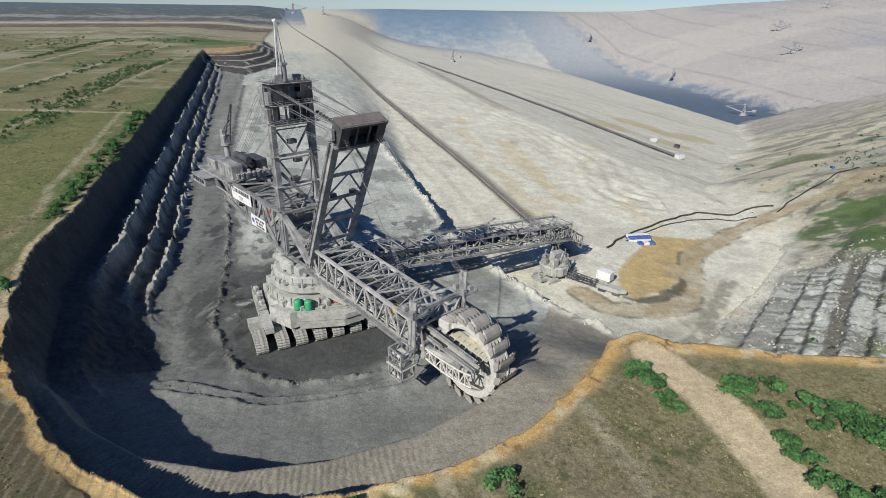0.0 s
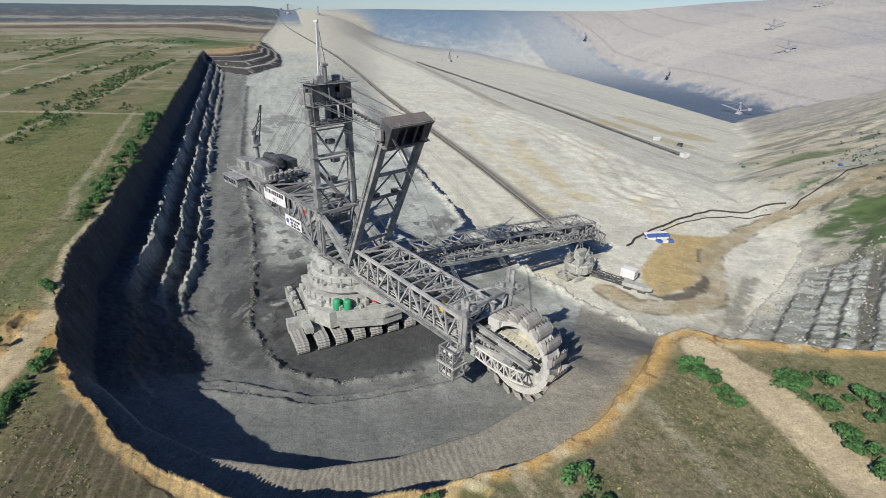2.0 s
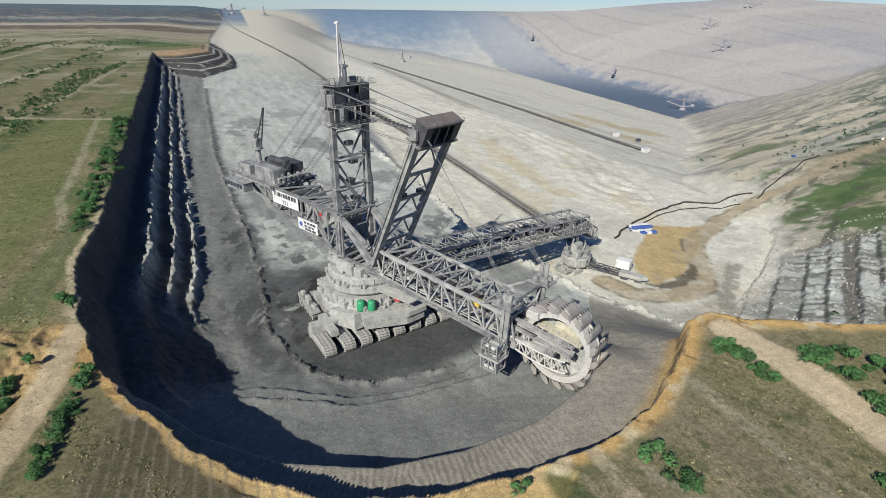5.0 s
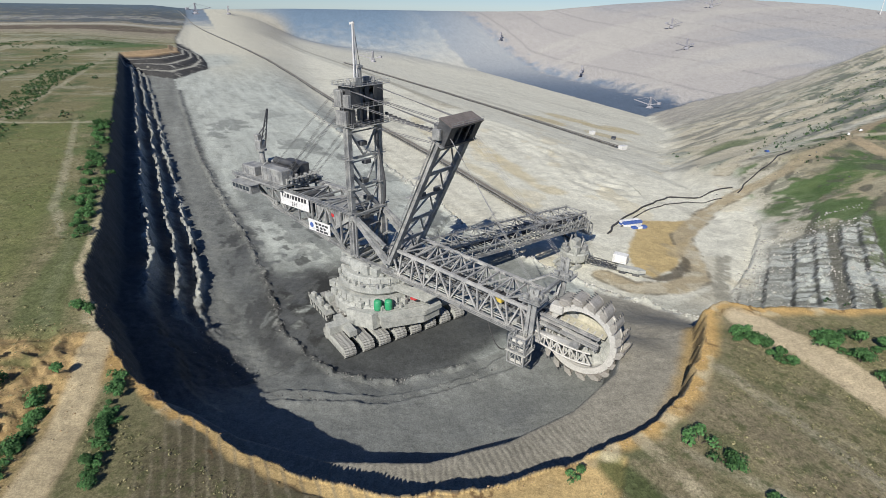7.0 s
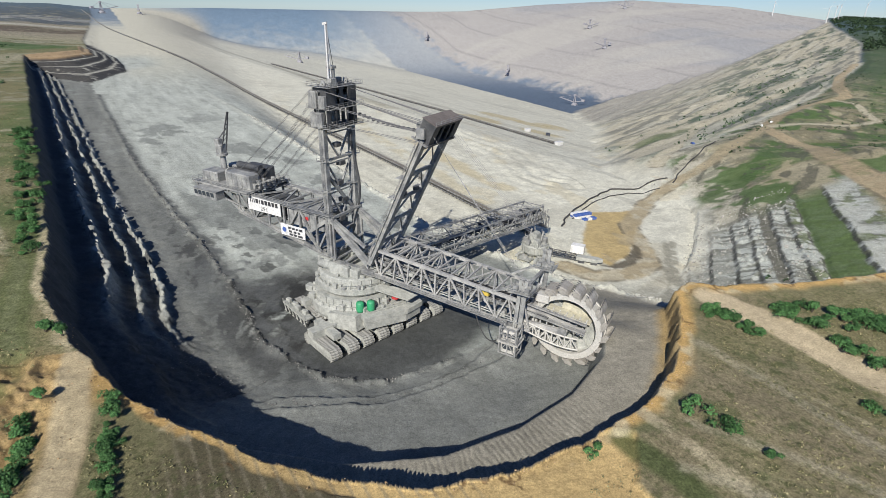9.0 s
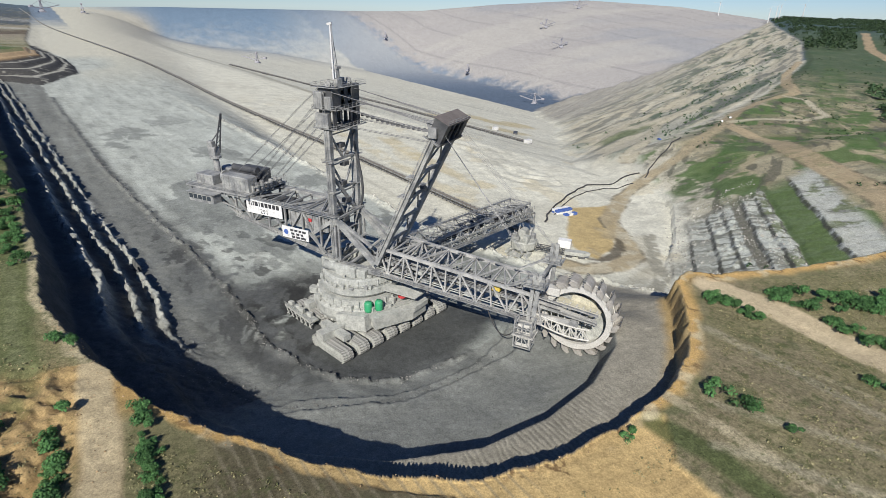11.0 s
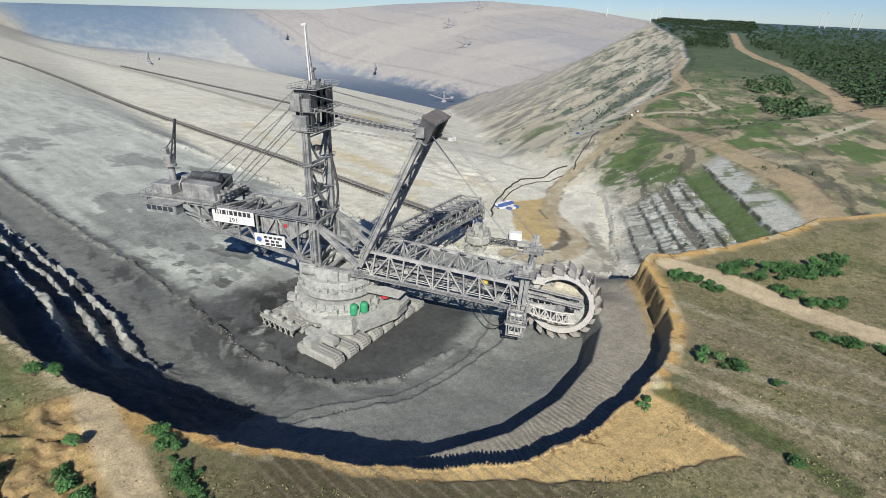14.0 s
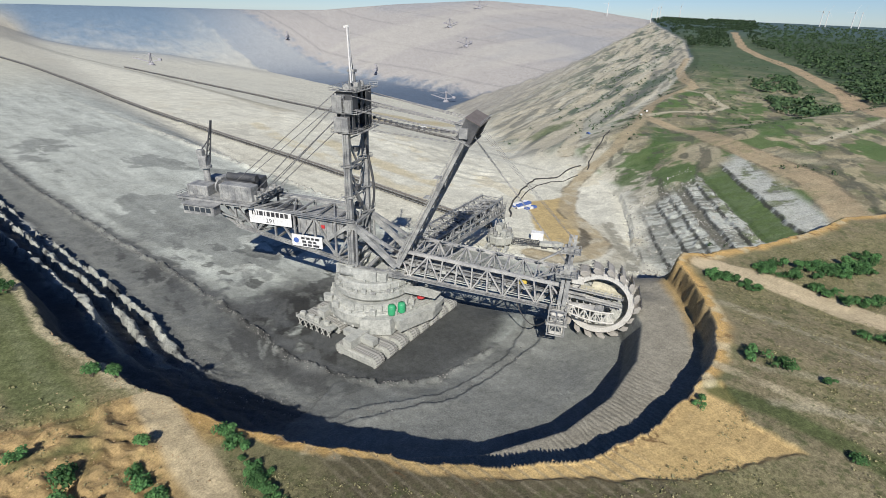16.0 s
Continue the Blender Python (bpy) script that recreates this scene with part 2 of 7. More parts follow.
def lay_of_land(x, y):
    """Height of the ground, with the signed distances that its zones follow."""
    rough = fbm(x, y, 14, 4, 3)
    # plan edges are ragged
    ragged = 1.6 - 1.0 * step(-75, -55, x) * step(150, 125, y)
    nearby = step(240, 160, np.hypot(x + 50, y - 5))
    wx, wy = x + ragged * fbm(x, y, 9, 3, 11) + 0.55 * nearby * fbm(x, y, 2.4, 2, 13), y + ragged * fbm(x, y, 9, 3, 12) + 0.55 * nearby * fbm(x, y, 2.4, 2, 14)
    rim, along = line_distance(wx, wy, RIM)
    rim_exact, _ = line_distance(x, y, RIM)
    crest, _ = line_distance(x, y, CREST)
    edge, _ = line_distance(wx, wy, EDGE)
    hill, hill_run = line_distance(x, y, HILL)
    along_left = 0.0
    for (ax, ay), (bx, by) in zip(RIM[:14], RIM[1:15]):
        along_left += math.hypot(bx - ax, by - ay)
    front = step(along_left - 15, along_left + 22, along)
    far = np.hypot(x + 50, y - 5)

    plain = 25 + 0.9 * fbm(x, y, 60, 3, 21) + 0.25 * fbm(x, y, 5, 3, 22) + 62 * step(2200, 4900, far) ** 1.5
    plain = plain - 3.0 * step(20, 60, x) * step(120, 60, y)
    plain = plain - 18.75 * step(1160, 1380, y) * step(-260, 0, rim_exact) * step(0, -100, x)
    lift = 62 * step(2200, 4900, far) ** 1.5
    sheet = within(wx, wy, SAND_SHEET)
    plain = plain - 0.7 * step(0.6, -0.8, sheet) * step(-75, -55, x)
    gully = step(-108, -116, x) * step(126, 112, y) * step(-1, -8, rim)
    plain = plain - gully * (3.2 * np.abs(fbm(x, y, 16, 4, 23)) * 2 - 0.6) - 1.2 * gully * np.abs(fbm(x, y, 4, 3, 24))

    # the west wall: benches with crumbling lips
    flakes = fbm(0.2 * x, y + 0.35 * x, 2.6, 3, 31)
    jag = 0.55 * flakes + 0.7 * fbm(x, y, 1.6, 2, 34) + 2.2 * fbm(x, y, 70, 3, 32)
    d_left = np.maximum(rim + jag * step(4, 10, rim), 0)
    reach_in = step(148, 184, y + 0.4 * x + 40)
    left = np.interp(d_left, *LEFT_PROFILE)
    for at, half, high, seed in ((13.0, 0.9, 13.7, 35), (21.6, 0.95, 8.3, 36), (28.6, 0.7, 4.5, 37)):
        thick = half * (0.65 + 0.6 * fbm(0.3 * x, y, 40, 3, seed + 40)) + 1.0 * flakes + 0.4 * fbm(x, y, 1.5, 2, seed + 50)
        gap = step(-0.36, -0.28, fbm(0.35 * x, y + 0.3 * x, 30, 5, seed))
        shelf = step(at - thick - 0.5, at - thick, d_left) * step(at + thick + 0.5, at + thick, d_left)
        left = np.maximum(left, left + (high - 0.5 + 0.2 * flakes - left) * shelf * gap * reach_in)
    # the spur at the far end is cut in level benches
    to_foot, to_top = np.maximum(-within(wx, wy, SPUR_FOOT), 0), np.maximum(within(wx, wy, SPUR_TOP), 0)
    level = 5.0 * to_foot / (to_foot + to_top + 0.1) + 0.12 * fbm(x, y, 30, 3, 38)
    cut = np.clip((np.floor(level) + step(0.3, 0.85, level - np.floor(level))) * 5.0, 0, 25)
    spur = (to_foot > 0) * step(800, 830, y)
    left = np.maximum(left, cut * spur)
    ramp_down = 1 - 0.75 * step(1160, 1380, y)
    left = left * ramp_down + 0.5 * fbm(x, y, 3, 3, 33) * step(3, 8, rim) * step(40, 30, rim)
    # the front cut: upper terrace, step, lower terrace, ridges, floor
    comb_ridge = np.sin(along * 4.6 + 1.5 * fbm(x, y, 4, 3, 83))
    upper = 17.5 + 7.5 * step(1.9, 0, rim) + 0.15 * rough + 0.06 * comb_ridge * step(-16, -9, crest) * step(0.2, -0.6, crest) * step(10, -10, x)
    run = np.maximum(crest, 0)
    fall = step(100, 146, 0.75 * x + 0.66 * y)
    lower = np.interp(run, [0, 0.6, 3.4, 12, 30, 42, 50], [17.5, 16.5, 8.0, 7.2, 4.0, 1.0, 0.0])
    frontal = np.where(crest < 0, upper, lower)
    common = np.clip(17.5 - 0.33 * (rim - 3), 0, 17.5) + 7.5 * step(2.4, 0, rim)
    merge = step(84, 100, 0.75 * x + 0.66 * y)
    frontal = frontal * (1 - merge) + common * merge
    frontal = frontal + (0.8 * np.where(frontal > 0.3, 1, 0) * -frontal - 1.5) * fall * step(0.5, 6, rim)
    bench = left * (1 - front) + frontal * front
    for pts in RIDGES:
        rd, _ = line_distance(wx, wy, pts)
        rd = rd + 0.5 * fbm(x, y, 2.5, 2, 43)
        bench = bench + 1.1 * np.exp(np.minimum(rd, 0) / 3.5) * step(0.9, -0.1, rd) * step(-8, 0, rd + 7)
    flat = step(24, 36, np.where(front > 0.5, run, rim))
    bench = bench + 0.35 * rough * (0.4 + flat) * step(-2, 3, rim)
    # heaps left along the bench
    heap, _ = line_distance(wx, wy, [(-262, 726), (-167, 419), (-117, 276), (-98, 229), (-84, 185), (-75, 151), (-58, 125), (-41, 120.5), (-20, 125)])
    bench = bench + 1.5 * np.exp(-(heap / 0.9) ** 2) * np.clip(0.5 + 1.3 * fbm(x, y, 3, 3, 41), 0, 2)
    bench = bench + lift

    # the lower levels to the east, down to the seam, and the dump beyond
    p = 0.96 * (x - 50) + 0.28 * (y - 282)
    p = p - 0.11 * np.clip(y - 2000, -600, 4000) * step(700, 1200, p)
    low = np.interp(p, [-400, 0, 150, 220, 300, 480, 1340, 1360, 1660, 1700], [-9, -12.5, -21.5, -37, -55, -89, -246, -252, -252, -246])
    low = low + 1.0 * fbm(x, y, 90, 4, 51) + 0.3 * fbm(x, y, 8, 3, 52)
    low = low + lift * (1 - step(200, 900, p))
    azi = np.degrees(np.arctan2(x + 50, y - 5))
    cap = np.interp(azi, [-30, 0, 8, 12, 18.8, 26.4, 34.6, 42.8, 46, 51, 60], [72, 74, 70, 72, 90, 150, 190, 158, 124, 66, 60])
    reach = np.maximum(4750 * (0.96 * np.sin(np.radians(azi)) + 0.17 * np.cos(np.radians(azi))) + 45, 1900)
    dump_t = np.clip((p - 1690) / (reach - 1690), 0, 1)
    dump = -246 + (cap + 246) * dump_t ** 0.9 + 5 * fbm(x, y, 420, 3, 53)
    low = np.where(p > 1690, np.maximum(low, dump), low)
    low = np.maximum(low, -252 + (75 + 252) * step(3300, 4850, far))
    # spoil ribs east of the belt
    ribs, _ = line_distance(x, y, [(-20, 640), (70, 690), (130, 571), (162, 450), (150, 360)])
    low = low + 1.5 * np.exp(-((ribs + 26) / 30) ** 2) * (0.7 + 0.25 * np.sin(ribs * 0.5 + 3 * fbm(x, y, 60, 2, 54)) + 0.8 * fbm(x, y, 14, 3, 55))
    # hill and side wall of the pit
    foot = np.interp(hill_run, [0, 871, 2371, 3338, 3896, 4183, 4370, 4442, 4514, 4574, 4620, 4655, 4691], [72, 50, 15, 4, -5.5, -11, -13.5, -14, -14.5, -15, -13.5, -9, -2])
    top = np.interp(y, [60, 100, 150, 240, 330, 420, 600, 1200, 3000], [23, 24, 24, 13, 3, 2, 8, 16, 50])
    top = top + 45 * step(1800, 4800, far)
    cross = 0.76 * x - 0.65 * y
    slope = np.interp(cross, [-45, -40, -23, -9, 1, 25, 45, 70, 110], [-16, -15, -10, -4, 2, 10.5, 17, 23, 24])
    up = np.minimum(foot + 0.36 * np.maximum(hill, 0), np.maximum(top, foot)) + 1.5 * fbm(x, y, 40, 4, 61) * step(0, 25, hill)
    up = up * (1 - step(310, 225, y)) + slope * step(310, 225, y)
    row = cross + 1.1 * fbm(x, y, 16, 3, 63) + 0.5 * fbm(x, y, 3, 2, 66)
    terraces = sum(h * step(at - 0.5, at + 0.5, row) * step(at + w, at + 0.5, row) for at, w, h in TERRACES)
    striped = step(-42, -34, cross) * step(50, 43, cross) * step(216, 198, y + 6 * fbm(x, y, 20, 2, 65)) * step(0, 4, rim)
    crumbs = np.maximum(fbm(x, y, 2.2, 3, 64), 0) * (0.5 + 1.6 * step(-13, -9, row) * step(1, -2, row) + 0.9 * step(4, 7, row) * step(18, 14, row))
    up = up + (terraces + crumbs) * striped
    wall = foot + 0.32 * np.minimum(hill, 0)
    gullies = fbm(0.25 * (0.83 * x + 0.55 * y), 0.55 * x - 0.83 * y, 40, 4, 62)
    wall = wall + 9 * gullies * step(-10, -90, hill) * step(300, 500, y)
    east = np.where(hill > 0, up, np.maximum(low, wall))
    east = np.where(hill > 0, east, east * (1 - step(-25, 0, hill)) + np.maximum(east, foot) * step(-25, 0, hill))
    fade = 7 + 0.16 * np.maximum(y - 330, 0)
    inside = bench * (1 - step(0, fade, edge)) + east * step(0, fade, edge) + 2.0 * np.exp(-((edge + 0.5) / 1.8) ** 2) * step(900, 300, y) * np.clip(0.5 + 1.2 * fbm(x, y, 5, 3, 42), 0, 2)
    z = np.where(rim < 0, plain, inside)
    z = np.where((rim > 0) & (rim < 6) & (x > 60), plain * step(6, 0, rim) + inside * (1 - step(6, 0, rim)), z)
    return z, dict(rim=rim, front=front, crest=crest, run=run, edge=edge, hill=hill, heap=heap, p=p, far=far, azi=azi, striped=striped, along=along, low=low, row=row, cross=cross, d_left=d_left, spur=spur, share=level - np.floor(level), sheet=sheet, gully=gully)


def blend(colour, new_colour, weight):
    w = np.clip(weight, 0, 1)[:, None]
    return colour * (1 - w) + np.asarray(new_colour) * w


def path_band(x, y, pts, half, soft=1.5):
    d, _ = line_distance(x + 0.8 * fbm(x, y, 8, 2, 71), y + 0.8 * fbm(x, y, 8, 2, 72), pts)
    return step(half + soft, half - 0.3, np.abs(d))


SAND_ROAD, PALE_TRACK, CLAY_ROAD = (0.40, 0.32, 0.21), (0.52, 0.45, 0.335), (0.44, 0.335, 0.215)
HAUL_ROADS = [([(374, 395), (460, 457), (539, 494), (596, 506), (637, 523), (734, 612), (904, 746), (1176, 930)], 6.5, CLAY_ROAD),
              ([(374, 395), (356, 365), (330, 305), (275, 251), (241, 201), (220, 168), (204, 145), (176, 119), (145, 97), (128, 83)], 6.5, CLAY_ROAD),
              ([(2525, 1662), (1686, 1095), (1347, 832), (1139, 650), (937, 494), (795, 387), (476, 220)], 13, (0.43, 0.31, 0.20)),
              ([(225, 352), (270, 390), (437, 550), (506, 581), (667, 682), (771, 734), (972, 873)], 6, PALE_TRACK),
              ([(322, 566), (397, 589), (523, 668), (796, 879), (994, 1063)], 6, PALE_TRACK),
              ([(288, 188), (353, 196), (451, 210)], 2.5, PALE_TRACK),
              ([(374, 395), (420, 400), (470, 380), (520, 395), (590, 470), (596, 506)], 3.5, PALE_TRACK),
              ([(60, 199), (68, 186), (86, 184), (103, 193), (112, 210), (127, 245), (171, 287), (207, 304), (247, 316), (302, 347), (374, 395)], 4.5, SAND_ROAD)]
POOL = [(78, 196), (82, 194), (94, 200), (102, 207), (111, 217), (111, 211), (103, 201), (93, 194), (82, 191)]


def soil_colours(x, y, z, k):
    """Base colour of the ground by zone, with distance haze and wall shade painted in."""
    rim, front, run, edge, hill, p, far = k["rim"], k["front"], k["run"], k["edge"], k["hill"], k["p"], k["far"]
    n1, n2, n3 = fbm(x, y, 45, 4, 81), fbm(x, y, 12, 4, 82), fbm(x, y, 4, 3, 83)
    # the plain: dry meadow with greener patches
    c = np.tile((0.20, 0.175, 0.095), (len(x), 1))
    c = blend(c, (0.13, 0.15, 0.065), step(-0.1, 0.5, n1))
    c = blend(c, (0.27, 0.23, 0.14), step(0.1, 0.6, n2))
    west = (rim < 0) & (x < -60)
    meadow = west & (y > 150) & (y < 390)
    c = blend(c, (0.160, 0.165, 0.064), meadow * 0.75 * step(-14, -22, rim))
    # tracks, strips and cross roads on the western plain
    for pts, half, w in (([(-700, 405), (-222, 392)], 1.8, 0.8), ([(-263, 300), (-285, 416), (-386, 837), (-420, 985)], 2.0, 0.7), ([(-340, 300), (-383, 480), (-421, 638), (-511, 1062), (-600, 1500)], 3.0, 0.85),
                         ([(-440, 430), (-511, 661), (-652, 1176), (-800, 1700)], 3.0, 0.8), ([(-900, 905), (-430, 915)], 2.5, 0.6), ([(-560, 500), (-640, 800), (-820, 1300)], 4.0, 0.6), ([(-1500, 1250), (-470, 1130)], 4, 0.7),
                         ([(-235, 400), (-182, 262), (-165, 214), (-141, 172), (-133, 140), (-124, 118)], 1.1, 0.5)):
        c = blend(c, (0.40, 0.35, 0.25), west * path_band(x, y, pts, half) * w)
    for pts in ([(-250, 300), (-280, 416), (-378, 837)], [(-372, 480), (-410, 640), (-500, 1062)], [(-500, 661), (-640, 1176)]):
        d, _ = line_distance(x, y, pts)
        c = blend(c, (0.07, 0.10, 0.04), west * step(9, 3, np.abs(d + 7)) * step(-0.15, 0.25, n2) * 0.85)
    c = blend(c, (0.05, 0.065, 0.03), west * path_band(x, y, [(-214, 390), (-170, 262), (-150, 205), (-146, 185)], 3.5, 3) * step(-0.3, 0.2, n3))
    c = blend(c, (0.115, 0.13, 0.055), west * path_band(x, y, [(-152, 215), (-139, 172), (-134, 140), (-128, 122)], 4.5, 3) * 0.8)
    # far plain: strips of field
    strips = np.sin(y / 55 + 0.3 * n1) * np.sin(x / 90 - y / 240)
    c = blend(c, (0.36, 0.32, 0.23), west * step(0.1, 0.6, strips + 0.4 * n1) * step(500, 900, y) * 0.75)
    c = blend(c, (0.40, 0.36, 0.28), west * step(1100, 1500, y) * step(-0.2, 0.3, n1) * 0.7)
    c = blend(c, (0.16, 0.13, 0.10), west * path_band(x, y, [(-2400, 2050), (-700, 2250)], 40, 20) * 0.8)
    c = blend(c, (0.10, 0.12, 0.06), west * step(0.25, 0.5, n2 - 0.3 * strips) * step(380, 500, y) * 0.8)
    # ploughed ground by the front rim, bare sand along it
    near = (rim < 0) & (y < 120)
    c = blend(c, (0.235, 0.19, 0.12), near * step(-35, -5, x) * step(-0.6, 0.1, n1 + 0.3 * n2) * 0.85)
    c = blend(c, (0.10, 0.115, 0.05), near * step(0.15, 0.4, fbm(x, y, 9, 4, 95)) * 0.6)
    c = blend(c, (0.115, 0.094, 0.060), near * step(-92, -84, x) * step(-32, -42, x) * 0.9)
    c = blend(c, (0.37, 0.28, 0.17), near * path_band(x, y, [(-112, 120), (-108, 100), (-105.5, 87), (-103, 60)], 2.8) * 0.95)
    c = blend(c, (0.42, 0.29, 0.14), near * step(-104, -112, x) * step(-0.2, 0.25, n2 + 0.3) * step(128, 118, y))
    road_east = near * path_band(x, y, [(50, 103), (57, 90), (60, 78), (64, 60), (72, 30)], 4.6)
    c = blend(c, (0.52, 0.41, 0.275), road_east * 0.95)
    c = blend(c, (0.53, 0.335, 0.135), near * step(-2.6 - 1.6 * n2 - 4 * step(-97, -105, x) - 2 * step(-30, 0, x), -1.0, rim))
    c = blend(c, (0.45, 0.37, 0.24), (rim < 0) * step(112, 124, y) * step(260, 180, y) * step(-100, -112, x) * step(-3.4 - 1.5 * n2, -1.6, rim) * 0.9)
    c = blend(c, (0.53, 0.365, 0.17), near * step(0.8, -0.6, k["sheet"]) * 0.95)
    c = blend(c, (0.36, 0.31, 0.22), near * path_band(x, y, [(30, 84), (36, 60), (44, 30)], 1.2) * 0.6)
    c = blend(c, (0.40, 0.33, 0.22), near * path_band(x, y, [(1.0, 67.0), (4.0, 54.0), (7.0, 42.0), (9.0, 32.0)], 1.1, 1.0) * step(-0.6, 0.1, n3) * 0.85)
    c = blend(c, (0.075, 0.10, 0.035), near * path_band(x, y, [(-7.0, 62.0), (-3.0, 50.0), (-1.0, 38.0), (-1.0, 29.0)], 1.8, 2.0) * 0.8)
    c = blend(c, (0.33, 0.28, 0.18), near * path_band(x, y, [(29.0, 82.0), (36.0, 70.0), (43.0, 58.0), (48.0, 47.0)], 0.7, 1.0) * step(-0.5, 0.2, n3) * 0.7)
    crack = np.abs(fbm(0.6 * x - 0.3 * y, x * 0.3 + y, 5, 3, 109))
    c = blend(c, (0.17, 0.10, 0.05), near * step(-5, -3, rim) * step(0.07, 0.03, crack) * step(-0.1, 0.2, n2) * 0.85)
    c = blend(c, (0.55, 0.46, 0.31), near * step(-4, -2.4, rim) * step(0.15, 0.4, fbm(x, y, 8, 3, 110)) * 0.7)
    furrow = 0.5 + 0.5 * np.sin(2.6 * x + 0.7 * y + 2 * n2)
    c = blend(c, (0.24, 0.20, 0.14), near * step(-92, -84, x) * step(-32, -42, x) * step(0.7, 1.0, furrow) * 0.5)
    c = blend(c, (0.46, 0.31, 0.15), k["gully"] * step(-0.5, 0.0, n2) * 0.85)
    c = blend(c, (0.19, 0.12, 0.055), k["gully"] * step(0.1, 0.02, np.abs(fbm(x, y, 7, 3, 104))) * 0.8)
    c = blend(c, (0.50, 0.47, 0.41), k["gully"] * step(0.25, 0.5, n1 + 0.4 * n3) * 0.8)
    c = blend(c, (0.10, 0.125, 0.05), (rim < 0) * step(-118, -124, x) * step(0.1, 0.4, n2) * step(140, 110, y) * 0.7)
    for q in (0.0, 9.0):
        c = blend(c, (0.36, 0.31, 0.22), near * path_band(x, y, [(8 - q, 62 - q), (24 - q, 44 - q), (40, 22 - q)], 0.7) * 0.6)
    c = c * (1 - 0.14 * (near & (x < -60)))[:, None]
    c = blend(c, (0.42, 0.36, 0.26), west * step(1300, 1900, y) * step(-0.25, 0.1, np.sin(y / 130 + 1.5 * n1)) * 0.8)
    c = blend(c, (0.13, 0.12, 0.10), west * step(1500, 2000, y) * step(0.75, 0.95, np.sin(y / 170 + 0.8 * n1)) * 0.8)
    c = blend(c, (0.47, 0.37, 0.235), near * path_band(x, y, [(-112, 119), (-108, 100), (-105.5, 87), (-103, 60)], 2.4) * 0.95)
    flat_far = west * step(1700, 2000, far)
    c = blend(c, (0.30, 0.25, 0.19), flat_far * 0.8)
    c = blend(c, (0.12, 0.085, 0.07), flat_far * step(2050, 2100, far + 120 * n1) * step(2420, 2350, far + 120 * n1) * 0.85)
    c = blend(c, (0.47, 0.43, 0.37), flat_far * step(2440, 2480, far) * step(2640, 2600, far) * 0.8)
    # beyond 2.7 km the plain goes blue-grey, haze put into its colour
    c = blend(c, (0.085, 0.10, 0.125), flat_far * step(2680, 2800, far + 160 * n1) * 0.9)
    c = blend(c, (0.36, 0.34, 0.32), flat_far * step(3050, 3120, far + 260 * n1) * step(3330, 3250, far + 260 * n1) * 0.7)
    c = blend(c, (0.075, 0.125, 0.045), west * step(25, -15, within(x, y, [(-405, 1130), (-470, 1090), (-600, 1180), (-640, 1420), (-500, 1480)]) + 25 * n2) * 0.9)
    c = blend(c, (0.30, 0.27, 0.19), west * step(0.28, 0.36, fbm(0.4 * x, y, 26, 4, 108)) * step(380, 520, y) * 0.7)
    grassy = np.where(rim < 0, 1.0, 0.0) * (1 - 0.9 * near * np.clip(step(-7, -3, rim) + step(0.8, -0.6, k["sheet"]) + 0.7 * k["gully"] + road_east + path_band(x, y, [(-112, 119), (-108, 100), (-105.5, 87), (-103, 60)], 3.2), 0, 1))

    # the cut: clay, coal dust and sand, with shade painted on the walls
    g = np.tile((0.205, 0.203, 0.189), (len(x), 1))
    g = blend(g, (0.44, 0.44, 0.40), step(0, 10, k["heap"]) * step(135, 165, y) * 0.95)
    g = blend(g, (0.27, 0.275, 0.255), step(0, 10, k["heap"]) * step(215, 175, y + 0.6 * (x + 60)) * 0.9)
    g = blend(g, (0.17, 0.17, 0.165), step(0.05, 0.5, n2) * 0.5 * step(320, 200, y))
    g = blend(g, (0.33, 0.335, 0.31), step(0.2, 0.6, n1) * step(200, 300, y) * 0.6)
    # upper terrace with browner overburden, sand-coloured top face
    streaks = fbm((0.96 * x + 0.28 * y), (0.96 * y - 0.28 * x) * 0.12, 5, 4, 93)
    g = g * (1 + 0.35 * streaks[:, None] * step(30, 44, rim)[:, None])
    g = blend(g, (0.15, 0.15, 0.145), (1 - front) * step(36, 44, rim) * step(0.12, 0.3, fbm(x, y, 7, 4, 94) - 0.1) * step(260, 190, y) * 0.8)
    g = blend(g, (0.50, 0.47, 0.395), step(700, 1150, y) * step(90, 140, rim) * 0.9)
    upper = front * step(0.5, -0.5, k["crest"])
    g = blend(g, (0.30, 0.265, 0.215), upper * 0.9)
    # groove shading of the combed terrace, put into the colour as stripes
    comb = 0.5 + 0.5 * np.sin(k["along"] * 4.6 + 1.5 * n3)
    g = g * (1 - 0.15 * (upper * step(10, -10, x) * step(-16, -9, k["crest"]) * step(0.3, -0.4, k["crest"]) * comb)[:, None])
    g = blend(g, (0.36, 0.25, 0.12), upper * step(0, 30, x) * step(6, 2.5, rim))
    # west wall's shade put into its colour, nearly black
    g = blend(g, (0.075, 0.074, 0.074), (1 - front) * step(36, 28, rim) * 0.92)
    # sunlight on the shelf lips, painted as paler bands
    lips = np.exp(-((k["d_left"] - 13.4) / 2.4) ** 2) + np.exp(-((k["d_left"] - 22.0) / 2.0) ** 2) + np.exp(-((k["d_left"] - 28.8) / 1.8) ** 2)
    g = blend(g, (0.40, 0.39, 0.355), (1 - front) * np.clip(lips, 0, 1) * step(-0.7, -0.1, n3) * step(140, 180, y + 0.4 * x + 40) * 0.95)
    # face just below the rim darkened to carry its shade
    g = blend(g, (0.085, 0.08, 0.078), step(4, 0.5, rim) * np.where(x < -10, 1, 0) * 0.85)
